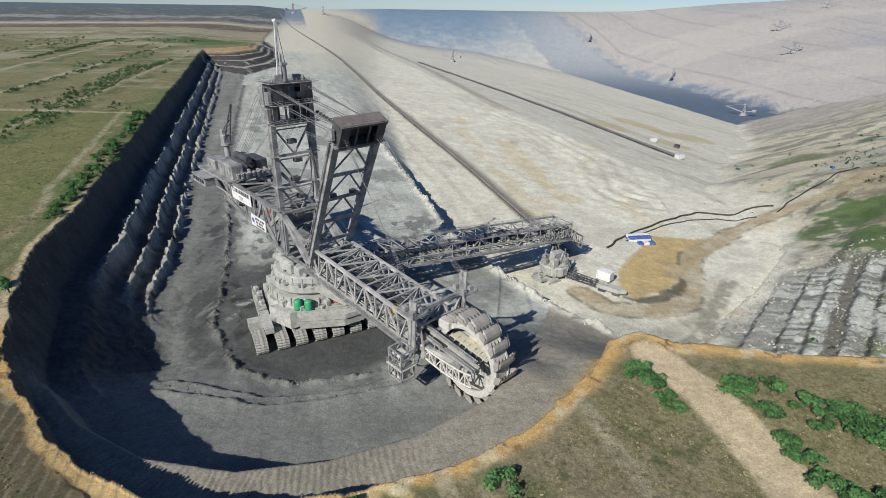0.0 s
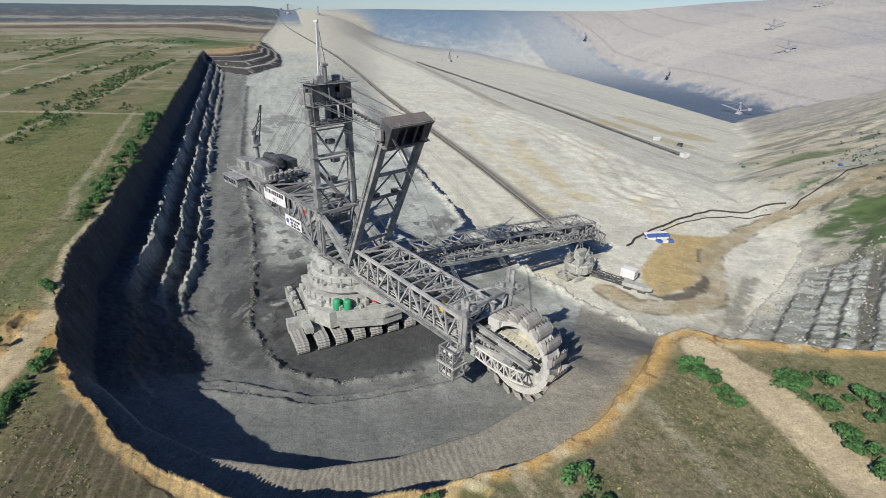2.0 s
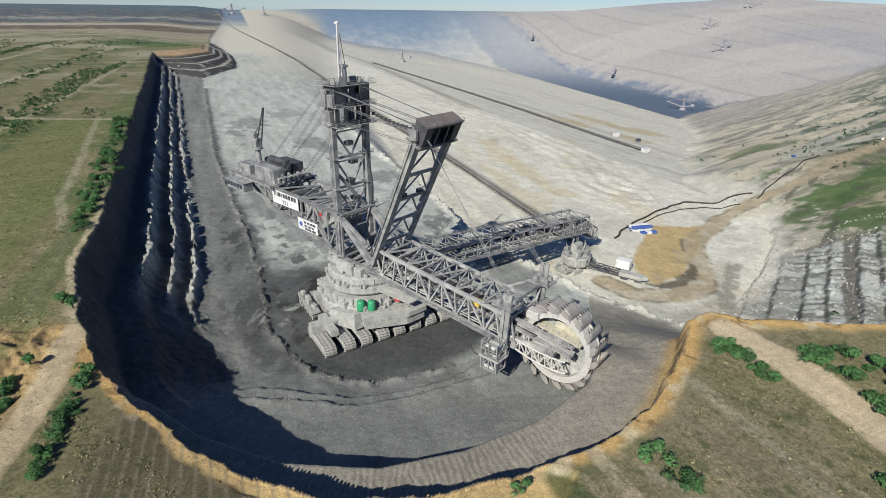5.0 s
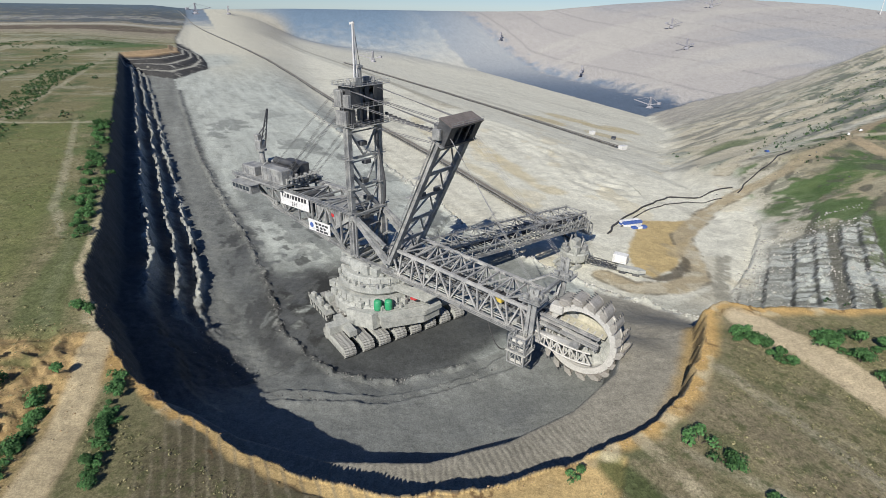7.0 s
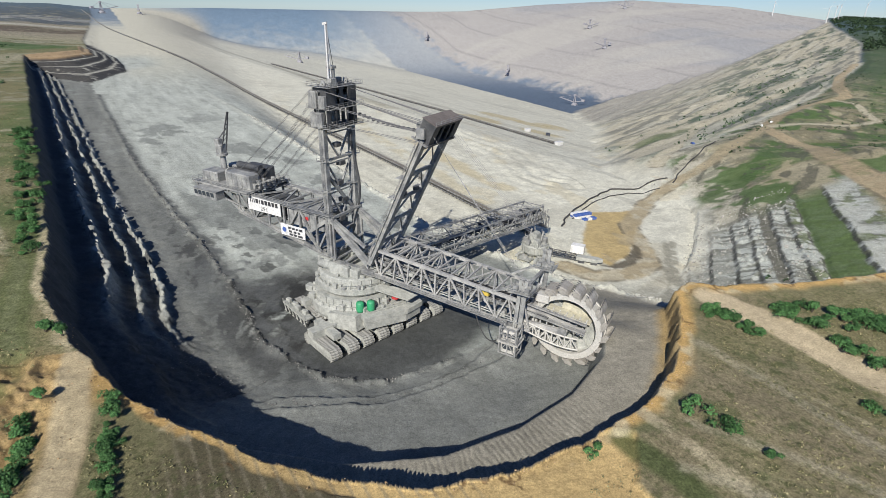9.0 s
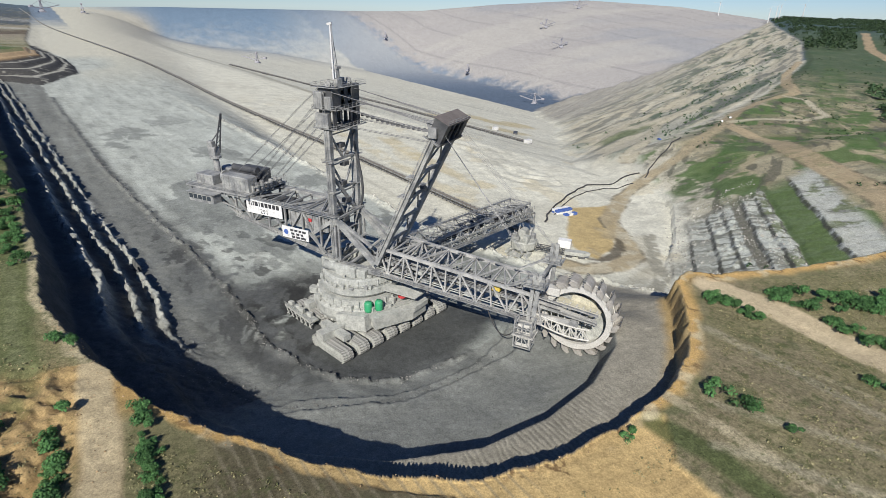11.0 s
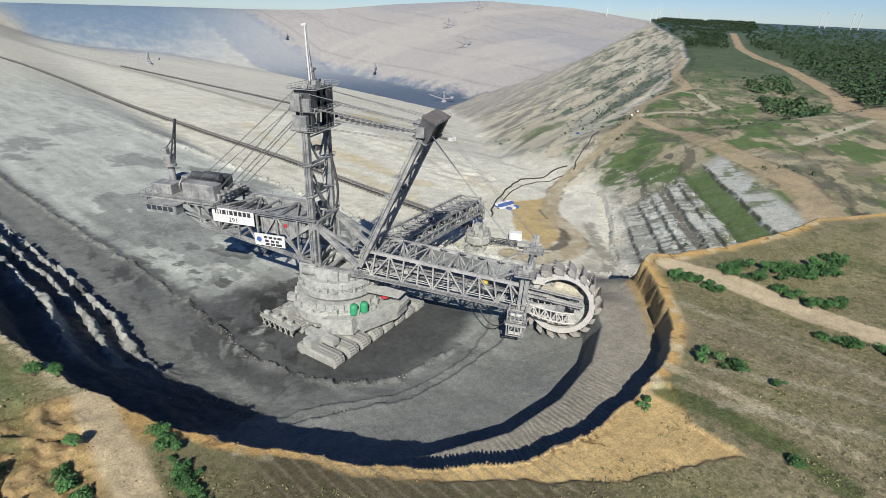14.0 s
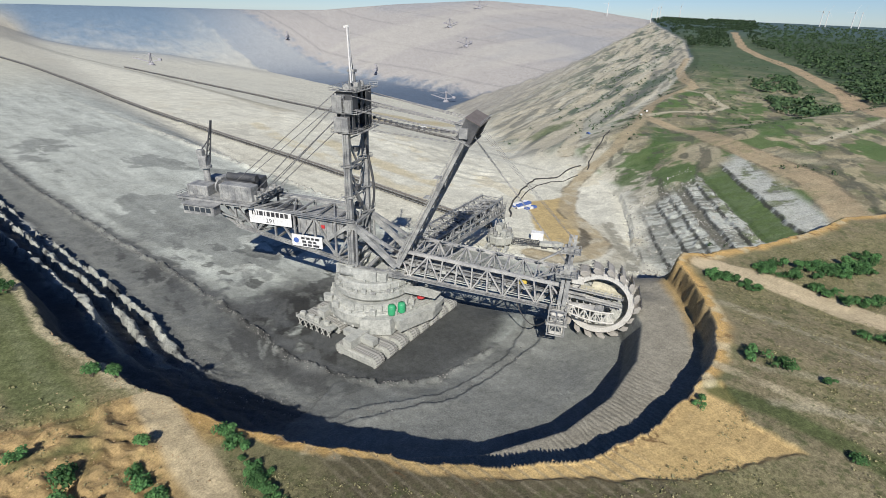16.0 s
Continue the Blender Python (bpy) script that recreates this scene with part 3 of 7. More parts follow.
    wedge = k["spur"] * (z > 0.4)
    g = blend(g, (0.36, 0.335, 0.29), wedge * 0.95)
    g = blend(g, (0.05, 0.047, 0.048), wedge * step(0.22, 0.34, k["share"] + 0.12 * n3) * step(20.5, 19.5, z) * step(-0.55, -0.25, n2) * 0.95)
    g = blend(g, (0.42, 0.28, 0.155), wedge * step(16.5, 20.5, z + 1.5 * n2) * 0.85)
    g = blend(g, (0.56, 0.515, 0.425), (1 - front) * step(1180, 1360, y) * step(-2, 6, rim) * (1 - k["spur"]) * 0.95)
    smear = fbm(0.75 * x + 0.3 * y, 0.5 * y - 0.2 * x, 7, 5, 113)
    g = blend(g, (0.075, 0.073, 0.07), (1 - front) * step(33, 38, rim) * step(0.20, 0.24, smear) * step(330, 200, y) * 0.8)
    g = blend(g, (0.34, 0.33, 0.30), (1 - front) * step(35, 40, rim) * step(0.22, 0.26, fbm(0.5 * x - 0.2 * y, y, 9, 5, 114)) * step(330, 220, y) * 0.7)
    g = blend(g, (0.11, 0.112, 0.11), step(5, 14, k["heap"]) * step(0.17, 0.21, fbm(0.5 * x + 0.15 * y, 0.35 * y, 16, 5, 115)) * step(700, 450, y) * step(160, 190, y) * 0.5)
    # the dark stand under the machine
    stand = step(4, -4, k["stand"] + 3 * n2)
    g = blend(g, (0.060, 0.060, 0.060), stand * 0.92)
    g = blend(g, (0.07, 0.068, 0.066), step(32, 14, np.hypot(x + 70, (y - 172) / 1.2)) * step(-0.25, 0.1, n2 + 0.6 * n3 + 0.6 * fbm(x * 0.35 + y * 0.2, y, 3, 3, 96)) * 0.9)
    g = blend(g, (0.125, 0.125, 0.121), (1 - front) * step(34, 40, rim) * step(1, -3, k["heap"]) * step(360, 240, y) * 0.6)
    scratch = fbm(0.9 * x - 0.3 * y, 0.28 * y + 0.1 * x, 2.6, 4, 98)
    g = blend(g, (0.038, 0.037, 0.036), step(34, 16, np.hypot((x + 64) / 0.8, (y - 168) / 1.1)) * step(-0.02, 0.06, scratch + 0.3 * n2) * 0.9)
    g = blend(g, (0.075, 0.074, 0.073), (1 - front) * step(36, 42, rim) * step(0, -4, k["heap"]) * step(0.14, 0.18, fbm(0.8 * x, 0.35 * y, 3.2, 3, 99) + 0.3 * n1) * step(330, 230, y) * 0.85)
    g = blend(g, (0.09, 0.09, 0.09), step(2.2, 0.8, np.abs(k["heap"] - 2.4)) * 0.75 * step(-0.4, 0.1, n3))
    g = blend(g, (0.11, 0.11, 0.11), (1 - front) * step(38, 50, rim) * step(74, 62, rim) * step(0.1, 0.35, n2) * step(300, 220, y) * 0.8)

    # east: sand, dump, seam
    e = np.tile((0.655, 0.61, 0.515), (len(x), 1))
    e = blend(e, (0.60, 0.555, 0.465), step(-0.1, 0.5, n1))
    e = blend(e, (0.47, 0.43, 0.36), step(0.1, 0.6, n2) * 0.35)
    e = blend(e, (0.56, 0.45, 0.26), path_band(x, y, [(57, 300), (40, 400), (22, 520), (20, 600)], 4, 6) * 0.45 * step(-0.5, 0.1, n2))
    e = blend(e, (0.56, 0.45, 0.27), path_band(x, y, [(84, 330), (66, 420), (60, 500)], 6, 6) * 0.6 * step(-0.4, 0.2, n2))
    e = blend(e, (0.50, 0.36, 0.17), step(1.5, -1.5, k["patch"] + 1.5 * n3) * 0.95)
    e = blend(e, (0.37, 0.34, 0.28), step(0.2, 0.7, fbm(x * 0.25 + y * 0.06, y * 0.02, 9, 3, 86)) * step(300, 900, far) * 0.5)
    for px, py, rad in ((258, 830, 40), (345, 960, 45), (318, 735, 30), (380, 880, 40), (430, 900, 35)):
        e = blend(e, (0.50, 0.40, 0.23), step(1.0, 0.6, np.hypot(x - px, (y - py) / 1.6) / rad + 0.5 * n2) * 0.7)
    e = blend(e, (0.30, 0.275, 0.235), step(0.30, 0.36, fbm(0.5 * x + 0.15 * y, 0.16 * y, 9, 4, 106)) * step(1000, 600, far) * 0.3)
    e = blend(e, (0.58, 0.46, 0.27), step(0.28, 0.36, fbm(x, 0.5 * y, 30, 4, 107)) * step(900, 500, far) * 0.28)
    belt, _ = line_distance(x, y, BELT)
    e = blend(e, (0.24, 0.21, 0.16), step(8, 2, np.abs(belt + 3)) * 0.7)
    e = blend(e, (0.36, 0.32, 0.25), path_band(x, y, [(80, 700), (-60, 1420), (-400, 2600)], 9, 8) * 0.6)
    for pts, half, w in (([(58, 158), (80, 166), (104, 178), (112, 196), (125, 214)], 3.0, 0.35),):
        e = blend(e, (0.31, 0.255, 0.175), path_band(x, y, pts, half, 3) * w)
    for off, w in ((22, 0.35), (34, 0.25), (60, 0.3), (95, 0.25)):
        e = blend(e, (0.40, 0.365, 0.30), step(3.2, 0.8, np.abs(belt - off - 4 * n1)) * w * step(1500, 700, far))
    e = blend(e, (0.36, 0.345, 0.30), step(30, 8, np.hypot(x - 70, y - 158)) * 0.7)
    seam = step(1335, 1365, p + 30 * n1) * step(1830, 1780, p + 60 * n1)
    # dark coal with blue haze mixed into the colour, paler further off
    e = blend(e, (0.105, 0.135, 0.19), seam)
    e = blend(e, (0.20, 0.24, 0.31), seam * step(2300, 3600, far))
    dump = step(1640, 1760, p + 90 * n1 + 40 * n2)
    e = blend(e, (0.395, 0.36, 0.345), dump)
    lines = np.abs(((p + 40 * fbm(x, y, 500, 2, 87)) / 260) % 1.0 - 0.5)
    e = blend(e, (0.27, 0.25, 0.25), dump * step(0.455, 0.495, lines) * 0.75)
    e = blend(e, (0.33, 0.30, 0.30), dump * step(0.2, 0.7, fbm(x * 0.3, y, 130, 3, 88)) * 0.4)
    e = blend(e, (0.30, 0.30, 0.325), dump * step(0.05, 0.4, fbm(0.35 * x, y, 420, 5, 111)) * 0.55)
    e = blend(e, (0.46, 0.42, 0.385), dump * step(0.1, 0.4, fbm(0.3 * x, 0.9 * y, 260, 5, 112)) * 0.6)
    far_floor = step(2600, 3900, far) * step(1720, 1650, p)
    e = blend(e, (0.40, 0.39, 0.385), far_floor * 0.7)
    # painted haze: the furthest pit floor fades to blue
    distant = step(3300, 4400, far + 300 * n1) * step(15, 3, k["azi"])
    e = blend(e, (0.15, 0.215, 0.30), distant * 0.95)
    # hill: stripes of pale spoil, meadow, tracks
    hl = step(0, 12, hill + 6 * n2)
    h = np.tile((0.25, 0.215, 0.14), (len(x), 1))
    h = blend(h, (0.11, 0.15, 0.055), step(-0.05, 0.4, n1 + 0.3 * n2))
    h = blend(h, (0.44, 0.375, 0.26), step(0.0, 0.4, fbm(x, y, 34, 4, 89)) * 0.8)
    h = blend(h, (0.10, 0.17, 0.05), step(0.12, 0.3, fbm(x, y, 70, 3, 91)) * step(900, 500, far) * 0.6)
    h = blend(h, (0.42, 0.35, 0.23), step(0.06, 0.14, fbm(0.4 * x + 0.5 * y, 1.2 * y - 0.9 * x, 22, 5, 103)) * step(1500, 900, far) * 0.8)
    h = blend(h, (0.56, 0.50, 0.40), step(45, 15, hill + 14 * n2) * step(150, 200, y) * step(620, 420, y) * 0.9)
    h = blend(h, (0.17, 0.16, 0.12), step(0.12, 0.3, fbm(x * 0.4, y * 1.2, 9, 4, 92)) * 0.6)
    h = blend(h, (0.085, 0.145, 0.045), step(0.10, 0.2, fbm(0.55 * x + 0.3 * y, 0.8 * y - 0.5 * x, 26, 4, 101)) * step(1300, 700, far) * 0.85)
    h = blend(h, (0.10, 0.095, 0.075), step(0.2, 0.3, fbm(0.3 * x + 0.35 * y, 1.3 * y - 1.1 * x, 12, 4, 102)) * 0.7)
    h = blend(h, (0.065, 0.10, 0.055), step(650, 1300, far + 200 * n1) * 0.85)
    row = k["row"]
    broken = fbm(0.25 * k["cross"], 0.65 * x + 0.76 * y, 2.4, 4, 97)
    pale = blend(np.tile((0.50, 0.495, 0.45), (len(x), 1)), (0.22, 0.215, 0.19), step(0.05, 0.22, broken))
    pale = blend(pale, (0.30, 0.29, 0.255), step(-9, -14, row) * step(-0.2, 0.3, n2) * 0.8)
    pale = blend(pale, (0.13, 0.15, 0.07), step(9, 13, row) * step(0.0, 0.25, n3 + 0.4 * n2) * 0.8)
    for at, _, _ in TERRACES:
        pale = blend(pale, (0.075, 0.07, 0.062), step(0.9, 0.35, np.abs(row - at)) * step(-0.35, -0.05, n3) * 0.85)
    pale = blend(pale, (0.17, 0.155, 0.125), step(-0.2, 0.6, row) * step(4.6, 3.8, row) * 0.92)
    pale = blend(pale, (0.105, 0.15, 0.055), step(17.2, 18, row) * step(30.4, 29.6, row) * 0.93)
    pale = blend(pale, (0.49, 0.475, 0.43), step(31, 32, row) * step(0.25, 0.0, n2) * 0.8)
    pale = blend(pale, (0.21, 0.20, 0.175), step(2.2, 1.2, np.abs(row + 35)) * 0.8)
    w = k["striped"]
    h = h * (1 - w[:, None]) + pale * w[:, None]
    side = step(8, -4, hill) * step(290, 420, y) * np.clip((z - k["low"] - 1) / 14, 0, 1)
    streak = fbm(0.22 * (0.83 * x + 0.55 * y), 0.55 * x - 0.83 * y, 34, 5, 90)
    wallc = blend(np.tile((0.52, 0.455, 0.345), (len(x), 1)), (0.14, 0.165, 0.12), step(-0.05, 0.3, streak) * step(-700, -150, hill))
    wallc = blend(wallc, (0.19, 0.185, 0.16), step(0.08, 0.2, fbm(0.10 * (0.83 * x + 0.55 * y), 0.55 * x - 0.83 * y, 13, 5, 116)) * 0.75)
    wallc = blend(wallc, (0.60, 0.545, 0.44), step(0.12, 0.24, fbm(0.10 * (0.83 * x + 0.55 * y), 0.55 * x - 0.83 * y, 17, 5, 117)) * 0.6)
    wallc = blend(wallc, (0.38, 0.345, 0.31), step(-250, -600, hill) * 0.7)
    e = e * (1 - side[:, None]) + wallc * side[:, None]
    woods = step(0, 40, k["wood"]) * step(700, 900, far)
    h = blend(h, (0.05, 0.075, 0.04), woods * 0.9)
    # hill colour shifts to blue with range, in place of haze
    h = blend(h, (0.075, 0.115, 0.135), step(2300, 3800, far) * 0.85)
    for poly, w in (([(226, 270), (289, 317), (333, 347), (333, 331), (267, 279), (220, 247)], 0.9), ([(158, 231), (187, 252), (191, 244), (221, 261), (225, 279), (193, 268)], 0.85),
                    ([(1069, 788), (985, 692), (737, 522), (492, 360), (330, 262), (310, 270), (511, 400), (693, 537)], 0.45)):
        h = blend(h, (0.085, 0.135, 0.048), step(4, -3, within(x, y, poly) + 6 * n2) * step(-0.5, 0.0, n3 + n2) * w)
    e = e * (1 - hl[:, None]) + h * hl[:, None]
    e = blend(e, (0.10, 0.135, 0.055), step(5, -8, within(x, y, [(326, 527), (453, 571), (428, 536), (300, 480)]) + 8 * n2) * 0.7)
    rut = 1 - 0.3 * step(-0.1, 0.3, fbm(x, y, 6, 3, 105))
    for pts, half, tone in HAUL_ROADS:
        e = blend(e, tone, path_band(x, y, pts, half, 2.5) * rut * 0.95)
        d, _ = line_distance(x, y, pts)
        e = blend(e, (0.17, 0.14, 0.10), step(1.6, 0.5, np.abs(np.abs(d + 0.8 * n3) - half - 1.0)) * step(0.0, 0.3, n2 + 0.4 * n3) * 0.7)
    e = blend(e, (0.13, 0.105, 0.075), step(1.5, -0.5, within(x, y, POOL) + 1.5 * n3) * 0.9)
    e = blend(e, (0.29, 0.265, 0.215), path_band(x, y, [(133, 216), (118, 196), (108, 184), (99, 168), (86, 158), (70, 156)], 2.6, 2) * step(-0.5, -0.1, n3) * 0.85)
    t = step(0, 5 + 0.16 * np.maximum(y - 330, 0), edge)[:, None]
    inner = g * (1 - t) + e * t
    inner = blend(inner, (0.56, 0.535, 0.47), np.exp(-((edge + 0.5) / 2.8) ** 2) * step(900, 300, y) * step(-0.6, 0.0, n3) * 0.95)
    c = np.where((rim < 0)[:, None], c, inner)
    # horizon haze as colour: last of the plain and the far bench turn blue
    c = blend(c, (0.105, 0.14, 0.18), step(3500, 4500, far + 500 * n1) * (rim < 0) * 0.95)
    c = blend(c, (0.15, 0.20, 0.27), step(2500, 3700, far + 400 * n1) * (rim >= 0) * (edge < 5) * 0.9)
    grassy = np.where((rim > 0) & (hill > 10) & (edge > 0), 0.75 * (1 - w), grassy)
    return np.clip(c * (1 + 0.10 * n3[:, None]) * np.array((0.95, 1.0, 0.985)), 0.01, 0.9), grassy


STAND = [(-72, 140), (-58, 124.5), (-41, 120), (-12, 130), (0, 141), (-8, 158), (-40, 168), (-62, 160)]
# belt line on the sand level; wooded ground to the east
BELT = [(62, 238), (50, 282), (21, 386), (-54, 637), (-215, 1174), (-469, 1956), (-896, 3292), (-1160, 4100)]
WOOD = [(3300, 2020), (1976, 1210), (1088, 590), (826, 400), (615, 268), (480, 170), (420, 60)]
PATCH = [(117, 273), (146, 271), (136, 248), (113, 220), (100, 205), (82, 194), (80, 198), (79, 207), (83, 222), (97, 243)]


def build_ground():
    """One sheet from under the camera to the horizon, finer where the camera looks."""
    spans = ((8, 34, 30), (34, 130, 210), (130, 420, 300), (420, 800, 90), (800, 1220, 130), (1220, 4930, 170))
    rings = np.concatenate([[0.0]] + [a * np.exp(np.linspace(0, math.log(b / a), n, endpoint=False)) for a, b, n in spans] + [[4930.0]])
    fine = np.arange(-47, 76, 0.155)
    rest = np.linspace(76, 313, 80)[1:-1]
    ang = np.radians(np.concatenate([fine, rest]))
    rr, aa = np.meshgrid(rings[1:], ang, indexing="ij")
    x = (-50 + rr * np.sin(aa)).ravel()
    y = (5 + rr * np.cos(aa)).ravel()
    x, y = np.append(x, -50.0), np.append(y, 5.0)
    z, k = lay_of_land(x, y)
    k["stand"] = within(x, y, STAND)
    k["wood"] = line_distance(x, y, WOOD)[0]
    k["patch"] = within(x, y, PATCH)
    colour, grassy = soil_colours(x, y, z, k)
    nr, na = len(rings) - 1, len(ang)
    i = np.arange(nr - 1)[:, None] * na
    j = np.arange(na)[None, :]
    jn = (j + 1) % na
    quads = np.stack([i + j, i + na + j, i + na + jn, i + jn], -1).reshape(-1, 4)[:, ::-1]
    tip = len(x) - 1
    tris = np.stack([np.arange(na), (np.arange(na) + 1) % na, np.full(na, tip)], -1)[:, ::-1]
    me = bpy.data.meshes.new("ground")
    me.vertices.add(len(x))
    me.vertices.foreach_set("co", np.stack([x, y, z], -1).ravel())
    loops = np.concatenate([quads.ravel(), tris.ravel()])
    me.loops.add(len(loops))
    me.loops.foreach_set("vertex_index", loops.astype(np.int32))
    starts = np.concatenate([np.arange(len(quads)) * 4, len(quads) * 4 + np.arange(na) * 3])
    me.polygons.add(len(starts))
    me.polygons.foreach_set("loop_start", starts.astype(np.int32))
    me.polygons.foreach_set("use_smooth", np.ones(len(starts), bool))
    me.update(calc_edges=True)
    me.validate()
    a = me.attributes.new("soil_haze_shade", "FLOAT_COLOR", "POINT")
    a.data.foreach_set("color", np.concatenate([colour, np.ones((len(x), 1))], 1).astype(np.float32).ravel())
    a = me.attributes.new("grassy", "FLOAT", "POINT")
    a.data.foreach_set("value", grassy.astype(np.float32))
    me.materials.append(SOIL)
    return tagged(new("ground", me), "open-cast mine ground of grey clay, sand and dry meadow", "ground", kind="structure")


ground = build_ground()


def ground_height(x, y):
    z, _ = lay_of_land(np.array([float(x)]), np.array([float(y)]))
    return float(z[0])

# ---- mesh tools ----
def finish(name, bm, mat, parent=None, label="", smooth=False):
    me = bpy.data.meshes.new(name)
    bm.normal_update()
    bm.to_mesh(me)
    bm.free()
    me.materials.append(mat)
    if smooth:
        for p in me.polygons:
            p.use_smooth = True
    ob = new(name, me)
    ob.parent = parent
    if label:
        tagged(ob, label)
    return ob


def part(name, bm, material, parent, label="", smooth=False):
    """One mesh under a thing or under a part."""
    return finish(name, bm, material, parent, label, smooth)


def thing(name, m, label, category, group=""):
    ob = new(name)
    ob.matrix_world = m
    ob.empty_display_size = 0.5
    return tagged(ob, label, category, group)


def add_beam(bm, a, b, w, h=None, up=(0, 0, 1)):
    """A box beam from a to b, w wide and h deep."""
    h = w if h is None else h
    a, b = Vector(a), Vector(b)
    ax = (b - a).normalized()
    upv = Vector(up)
    if abs(ax.dot(upv)) > 0.97:
        upv = Vector((1, 0, 0))
    side = ax.cross(upv).normalized()
    top = side.cross(ax)
    vs = []
    for p in (a, b):
        for s, t in ((-1, -1), (1, -1), (1, 1), (-1, 1)):
            vs.append(bm.verts.new(p + side * (s * w / 2) + top * (t * h / 2)))
    for f in ((3, 2, 1, 0), (4, 5, 6, 7), (0, 1, 5, 4), (1, 2, 6, 5), (2, 3, 7, 6), (3, 0, 4, 7)):
        bm.faces.new([vs[i] for i in f])


def add_tube(bm, a, b, r, r2=None, n=10, caps=True):
    a, b = Vector(a), Vector(b)
    r2 = r if r2 is None else r2
    ax = (b - a).normalized()
    side = ax.cross(Vector((0, 0, 1)) if abs(ax.z) < 0.95 else Vector((1, 0, 0))).normalized()
    top = side.cross(ax)
    rings = []
    for p, q in ((a, r), (b, r2)):
        rings.append([bm.verts.new(p + (side * math.cos(2 * math.pi * i / n) + top * math.sin(2 * math.pi * i / n)) * q) for i in range(n)])
    for i in range(n):
        bm.faces.new((rings[0][i], rings[0][(i + 1) % n], rings[1][(i + 1) % n], rings[1][i]))
    if caps:
        bm.faces.new(rings[0][::-1])
        bm.faces.new(rings[1])


def add_box(bm, lo, hi, chamfer=0.0):
    x0, y0, z0 = lo
    x1, y1, z1 = hi
    c = chamfer
    if c <= 0:
        vs = [bm.verts.new(p) for p in ((x0, y0, z0), (x1, y0, z0), (x1, y1, z0), (x0, y1, z0), (x0, y0, z1), (x1, y0, z1), (x1, y1, z1), (x0, y1, z1))]
        for f in ((3, 2, 1, 0), (4, 5, 6, 7), (0, 1, 5, 4), (1, 2, 6, 5), (2, 3, 7, 6), (3, 0, 4, 7)):
            bm.faces.new([vs[i] for i in f])
        return
    rings = []
    for z, s in ((z0, 0), (z1 - c, 0), (z1, c)):
        rings.append([bm.verts.new(p) for p in ((x0 + c + s, y0 + s, z), (x1 - c - s, y0 + s, z), (x1 - s, y0 + c + s, z), (x1 - s, y1 - c - s, z),
                                                (x1 - c - s, y1 - s, z), (x0 + c + s, y1 - s, z), (x0 + s, y1 - c - s, z), (x0 + s, y0 + c + s, z))])
    for r0, r1 in zip(rings[:-1], rings[1:]):
        for i in range(8):
            bm.faces.new((r0[i], r0[(i + 1) % 8], r1[(i + 1) % 8], r1[i]))
    bm.faces.new(rings[0][::-1])
    bm.faces.new(rings[-1])


def add_prism(bm, pts, lo, hi, place):
    """A flat outline (pts) pushed from lo to hi; place(a, b, c) gives the corner."""
    r0 = [bm.verts.new(place(a, b, lo)) for a, b in pts]
    r1 = [bm.verts.new(place(a, b, hi)) for a, b in pts]
    n = len(pts)
    for i in range(n):
        bm.faces.new((r0[i], r0[(i + 1) % n], r1[(i + 1) % n], r1[i]))
    bm.faces.new(r0[::-1])
    bm.faces.new(r1)
    bmesh.ops.recalc_face_normals(bm, faces=bm.faces[:])


def add_lathe(bm, centre, profile, n=48, a0=0.0, a1=2 * math.pi):
    """A turned shape about the upright axis through centre: profile of (radius, height)."""
    full = abs(a1 - a0 - 2 * math.pi) < 1e-6
    m = n if full else n + 1
    rings = [[bm.verts.new((centre[0] + r * math.cos(a0 + (a1 - a0) * i / n), centre[1] + r * math.sin(a0 + (a1 - a0) * i / n), z)) for i in range(m)] for r, z in profile]
    for r0, r1 in zip(rings[:-1], rings[1:]):
        for i in range(n):
            bm.faces.new((r0[i], r0[(i + 1) % m], r1[(i + 1) % m], r1[i]))


def add_sweep(bm, line, r, n=8):
    """One bent tube through the points of a line."""
    line = [Vector(p) for p in line]
    rings = []
    for i, p in enumerate(line):
        ax = (line[min(i + 1, len(line) - 1)] - line[max(i - 1, 0)]).normalized()
        side = ax.cross(Vector((0, 0, 1)) if abs(ax.z) < 0.95 else Vector((1, 0, 0))).normalized()
        top = side.cross(ax)
        rings.append([bm.verts.new(p + (side * math.cos(2 * math.pi * k / n) + top * math.sin(2 * math.pi * k / n)) * r) for k in range(n)])
    for r0, r1 in zip(rings[:-1], rings[1:]):
        for k in range(n):
            bm.faces.new((r0[k], r0[(k + 1) % n], r1[(k + 1) % n], r1[k]))
    bm.faces.new(rings[0][::-1])
    bm.faces.new(rings[-1])


def beam_part(name, parent, a, b, w, h=None, mat=None, label=""):
    bm = bmesh.new()
    add_beam(bm, a, b, w, h)
    return part(name, bm, mat or STEEL, parent, label)


def handrail(parent, pts, height=1.1, mat=None, pitch=2.5):
    """Posts and two rails along a line."""
    bm = bmesh.new()
    for a, b in zip(pts[:-1], pts[1:]):
        a, b = Vector(a), Vector(b)
        for lift in (height, height * 0.5):
            add_beam(bm, a + Vector((0, 0, lift)), b + Vector((0, 0, lift)), 0.09)
        n = max(1, int((b - a).length / pitch))
        for i in range(n + 1):
            q = a.lerp(b, i / n)
            add_beam(bm, q, q + Vector((0, 0, height)), 0.09)
    return part("handrail", bm, mat or STEEL, parent)


